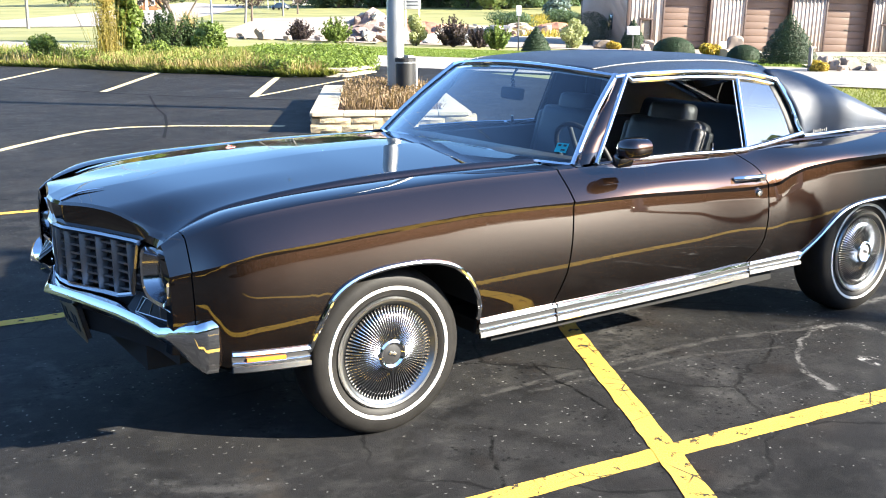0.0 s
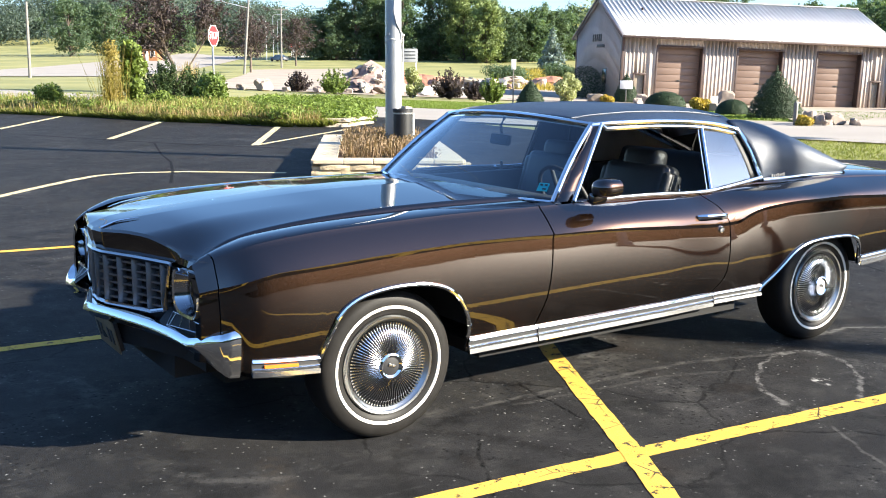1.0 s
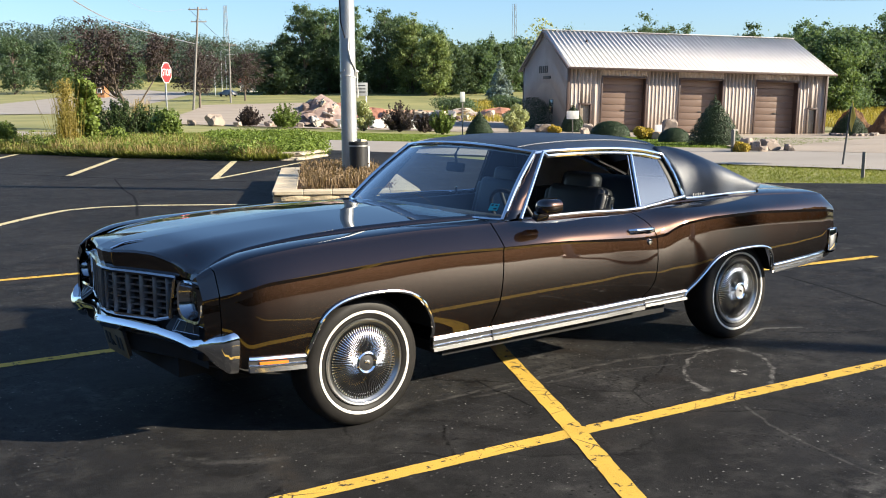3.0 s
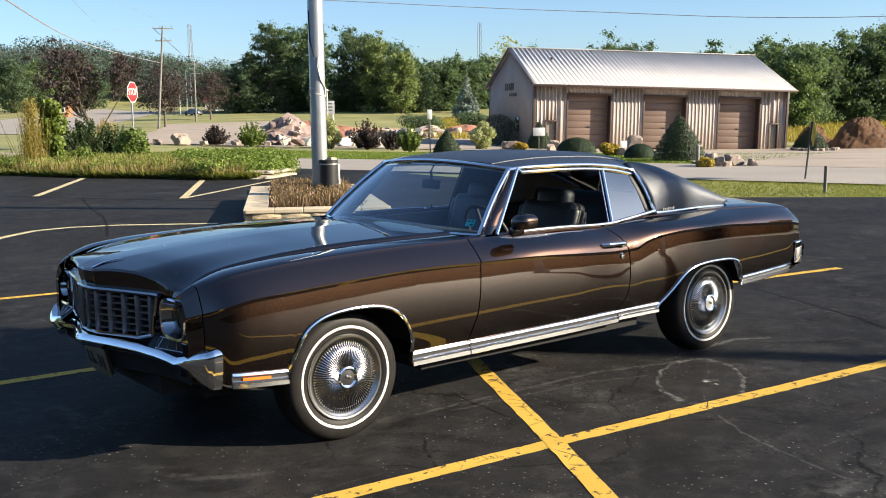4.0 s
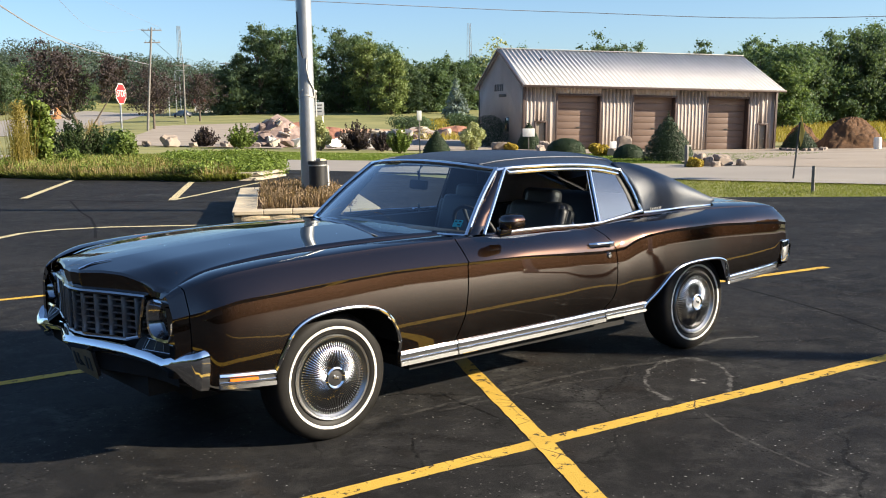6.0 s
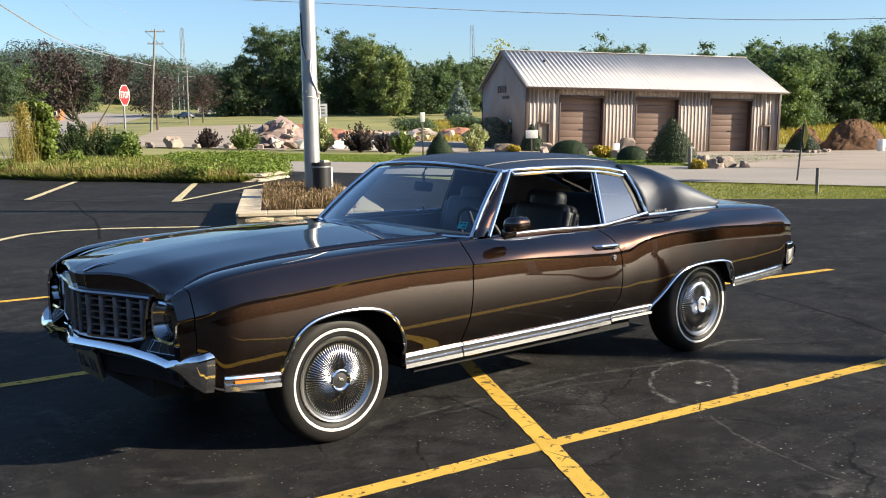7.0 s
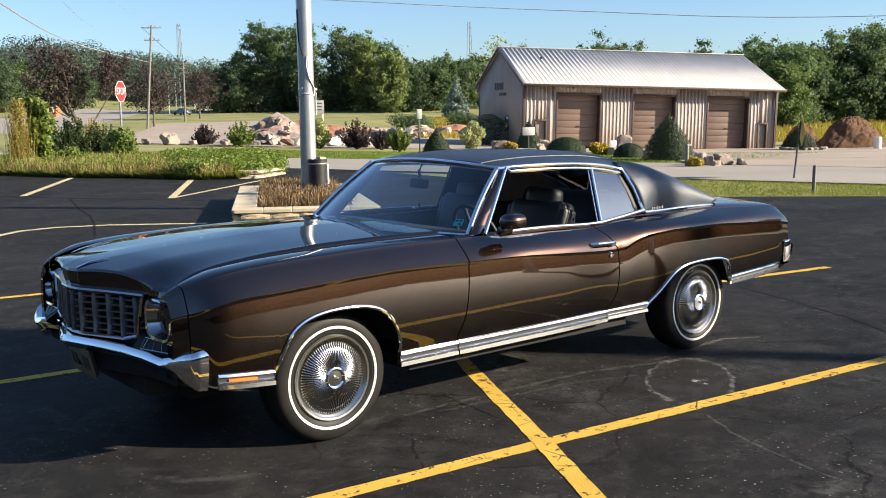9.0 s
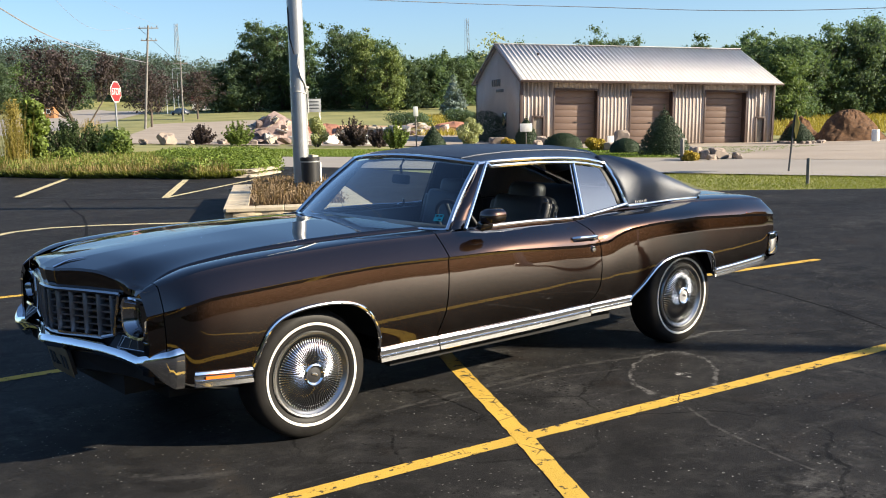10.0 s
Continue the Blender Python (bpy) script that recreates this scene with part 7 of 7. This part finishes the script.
box(bm, (.30, .05, .05), (.10, 0, .62), (0, 4, 0), .008)
part("post_rail", bm, WOOD, gpost)
ss = thing("small_sign", "small white sign on a thin post", "sign", on_land(28.2, 34.8), turn=-36)
bm = bmesh.new()
box(bm, (.24, .02, .48), (0, -.03, 1.90), (0, 0, 0), .006)
part("sign_plate", bm, WHITE, ss)
bm = bmesh.new()
tube(bm, [(0, 0, 0), (0, 0, 2.1)], .03, 8)
part("post", bm, WOOD, ss)
GREY_BOARD = mat("grey_board", (.25, .26, .27), .5, var=.12)
bs = thing("board_sign", "grey notice board on two white posts", "sign", on_land(34.5, 54.5), turn=-25)
bm = bmesh.new()
box(bm, (1.1, .06, .9), (0, -.06, 2.7), (0, 0, 0), .01)
part("board", bm, GREY_BOARD, bs)
for xx in (-.45, .45):
    bm = bmesh.new()
    box(bm, (.10, .10, 3.1), (xx, .02, 1.55), (0, 0, 0), .01)
    part("post", bm, WHITE, bs)
bm = bmesh.new()
for k in range(3):
    box(bm, (.8, .01, .08), (0, -.096, 2.95 - .22 * k), (0, 0, 0), .002)
part("printed_bars", bm, INK, bs)
ps = thing("price_sign", "small white sign among the boulders", "sign", on_land(49.6, 49.2), turn=-40)
bm = bmesh.new()
box(bm, (.9, .04, .6), (0, 0, 1.4), (0, 0, 0), .01)
part("sign_plate", bm, WHITE, ps)
bm = bmesh.new()
box(bm, (.07, .05, 1.5), (0, .04, .75), (0, 0, 0), .005)
part("post", bm, WOOD, ps)
ab = thing("sandwich_board", "white sandwich board in front of the shed", "sign", on_land(60.5, 50.5), turn=-35)
bm = bmesh.new()
box(bm, (.6, .05, .8), (0, 0, .4), (-8, 0, 0), .01)
part("board", bm, WHITE, ab)
br = thing("white_barrel", "white barrel at the edge of the yard", "barrel", on_land(79.8, 38.1))
bm = bmesh.new()
lathe(bm, [(.001, 0), (.30, 0), (.33, .3), (.33, .7), (.30, 1.0), (.001, 1.0)], 20, axis="z")
part("barrel_body", bm, WHITE, br)


def utility_pole(x, y, h, turn, lean, arms=1):
    t = thing("utility_pole", "weathered wooden utility pole with crossarms", "utility pole", on_land(x, y), "utility poles", turn)
    bm = bmesh.new()
    tube(bm, [(0, 0, -.2), (lean * .5, 0, h * .5), (lean, 0, h)], [.17, .15, .12], 8)
    part("shaft", bm, WOOD, t)
    for k in range(arms):
        bm = bmesh.new()
        z = h - .35 - 1.6 * k
        box(bm, (2.6 - .5 * k, .12, .14), (lean, 0, z), (0, 0, 0), .01)
        for xx in (-1.1, -.4, .4, 1.1):
            tube(bm, [(lean + xx * (1 - .2 * k), 0, z + .05), (lean + xx * (1 - .2 * k), 0, z + .28)], .045, 6)
        part("crossarm", bm, WOOD, t)
    return t


utility_pole(52.2, 125.4, 13.6, -25, 1.2, 2)
utility_pole(72.9, 158.3, 10.2, -25, .1, 1)
utility_pole(111.2, 217.5, 12.0, -25, .1, 1)
utility_pole(113.6, 215.6, 12.0, -25, .0, 1)
utility_pole(20.5, 105.0, 7.5, -25, .1, 0)


def wire(points, r, label="thin dark overhead power wire", material=None):
    bm = bmesh.new()
    pts = [Vector(p) for p in points]
    fine = []
    for i in range(len(pts) - 1):
        p0, p1, p2, p3 = pts[max(i - 1, 0)], pts[i], pts[i + 1], pts[min(i + 2, len(pts) - 1)]
        for k in range(8):
            t = k / 8
            fine.append(.5 * ((2 * p1) + (p2 - p0) * t + (2 * p0 - 5 * p1 + 4 * p2 - p3) * t * t + (3 * p1 - p0 - 3 * p2 + p3) * t ** 3))
    fine.append(pts[-1])
    tube(bm, fine, r, 5)
    return tagged(part("overhead_wire", bm, material or DARK), label, "wire", "overhead wires")


CABLE = mat("grey_cable", (.24, .24, .25), .5, var=.1)
wire([(-9, 3, 9.5), (2.0, 22.0, 6.95), (9.45, 38.3, 6.39), (24.15, 70.33, 6.96), (52.59, 124.68, 8.8)], .034, "thick grey overhead cable to the utility pole", CABLE)
wire([(0.5, 40.0, 6.9), (13.78, 26.98, 5.72), (23.11, 20.09, 5.1), (29.21, 11.7, 4.53), (38, -5, 4.6)], .012, material=CABLE)
wire([(-2, 10, 9.5), (16.49, 51.82, 8.30), (32.8, 88.46, 9.74), (52.0, 125.2, 13.4)], .010, material=CABLE)
wire([(-6, 12, 12), (20, 60, 10.5), (54.4, 124.4, 13.6)], .010, material=CABLE)
wire([(52.0, 125.2, 13.4), (72.9, 158.3, 10.4)], .03)
wire([(72.9, 158.3, 10.4), (111.2, 217.5, 14.6)], .035)
wire([(52.4, 124.6, 8.8), (60, 132, 5.0), (66, 138, 3.4)], .03)


def pylon(x, y, z, h):
    t = thing("lattice_pylon", "distant grey lattice power pylon", "pylon", (x, y, z), "pylons")
    bm = bmesh.new()
    for sx in (-1, 1):
        for sy in (-1, 1):
            tube(bm, [(sx * 1.6, sy * 1.6, 0), (sx * .7, sy * .7, h)], .18, 4)
    for k in range(10):
        a, b = h * k / 10, h * (k + 1) / 10
        for sx in (-1, 1):
            w0, w1 = 1.6 - .9 * k / 10, 1.6 - .9 * (k + 1) / 10
            tube(bm, [(sx * w0, -w0, a), (-sx * w1, -w1, b)], .10, 4)
    part("lattice", bm, STEEL, t)


pylon(251.8, 548.2, 4.4, 50)
pylon(405.0, 470.0, 4.4, 52)

# parked dark vehicle far up the road
veh = thing("far_car", "small dark car parked far up the road", "car", (89.3, 195.0, land(89.3, 195.0) + .03), turn=-70)
bm = bmesh.new()
rows = []
for xx, zt, w in ((-2.1, .62, .70), (-1.9, .82, .82), (-1.0, .92, .86), (-.5, 1.38, .72), (.6, 1.42, .72), (1.3, 1.02, .84), (2.0, .95, .82), (2.15, .6, .72)):
    rows.append([(xx, -w, .28), (xx, -w, .28 + (min(zt, .9) - .28) * .7), (xx, -w * .86, zt), (xx, w * .86, zt), (xx, w, .28 + (min(zt, .9) - .28) * .7), (xx, w, .28)])
vs = grid(bm, rows, closed=True)
bm.faces.new(vs[0][::-1])
bm.faces.new(vs[-1])
part("body", bm, mat("dark_car_paint", (.02, .025, .035), .3, var=.1, coat=.8), veh)
for xx in (-1.3, 1.3):
    for s in (-1, 1):
        bm = bmesh.new()
        lathe(bm, [(.001, -.1), (.31, -.1), (.32, .1), (.001, .1)], 16, (xx, s * .80, .32))
        part("wheel", bm, RUBBER, veh)


def street_lamp(x, y, h, turn):
    t = thing("street_lamp", "slim grey street lamp with a curved arm", "street lamp", on_land(x, y), "street lamps", turn)
    bm = bmesh.new()
    tube(bm, [(0, 0, 0), (0, 0, h * .5), (0, 0, h - .5), (.25, 0, h - .1), (.9, 0, h), (1.4, 0, h - .05)], [.10, .08, .06, .05, .05, .05], 7)
    part("pole", bm, STEEL, t)
    bm = bmesh.new()
    box(bm, (.8, .30, .16), (1.7, 0, h - .06), (0, 0, 0), .05)
    part("lamp_head", bm, STEEL, t)


street_lamp(92.3, 204.4, 9.9, -30)
street_lamp(91.0, 205.2, 8.7, 150)
street_lamp(93.2, 204.0, 8.9, -30)


def far_house(x, y, turn, size, wall_color, roof_color, name, label):
    """A small house with a gabled roof, a door and two windows on its front."""
    w, d, h, r = size
    t = thing(name, label, "house", on_land(x, y), "", turn)
    bm = bmesh.new()
    for xx in (-w / 2, w / 2):
        vs = [bm.verts.new(p) for p in ((xx, -d / 2, -.3), (xx, d / 2, -.3), (xx, d / 2, h), (xx, 0, h + r), (xx, -d / 2, h))]
        bm.faces.new(vs)
    bm.verts.ensure_lookup_table()
    for a, b in ((0, 1), (1, 2), (4, 0)):
        bm.faces.new([bm.verts[q] for q in (a, b, b + 5, a + 5)])
    part("wall", bm, mat(name + "_wall", wall_color, .8, var=.2, scale=3), t)
    for sy in (-1, 1):
        bm = bmesh.new()
        ang = math.degrees(math.atan2(r, d / 2))
        box(bm, (w + .6, math.hypot(d / 2, r) + .5, .14), (0, sy * (d / 4 + .15), h + r / 2 + .02), (-sy * ang, 0, 0), .02)
        part("roof", bm, mat(name + "_roof", roof_color, .8, var=.25, scale=3), t)
    for k, (xx, ww, zz, hh2) in enumerate(((-w * .3, w * .2, h * .55, h * .4), (w * .28, w * .22, h * .55, h * .4), (0, w * .13, h * .38, h * .75))):
        bm = bmesh.new()
        box(bm, (ww, .08, hh2), (xx, -d / 2 - .03, zz), (0, 0, 0), .01)
        casing = part("window" if k < 2 else "door", bm, WHITE, t)
        bm = bmesh.new()
        box(bm, (ww * .8, .05, hh2 * .8), (xx, -d / 2 - .07, zz), (0, 0, 0), .01)
        part("pane" if k < 2 else "door_panel", bm, DARK if k < 2 else WHITE, casing)


far_house(67.5, 213.5, -30, (4.4, 5.0, 2.6, 1.6), (.27, .125, .05), (.12, .09, .075), "far_house", "small orange-brown house beyond the road")
far_house(112.2, 228.2, -30, (7.5, 6.0, 2.2, 1.3), (.62, .60, .56), (.38, .06, .045), "roadside_building", "low white building with a red roof far up the road")
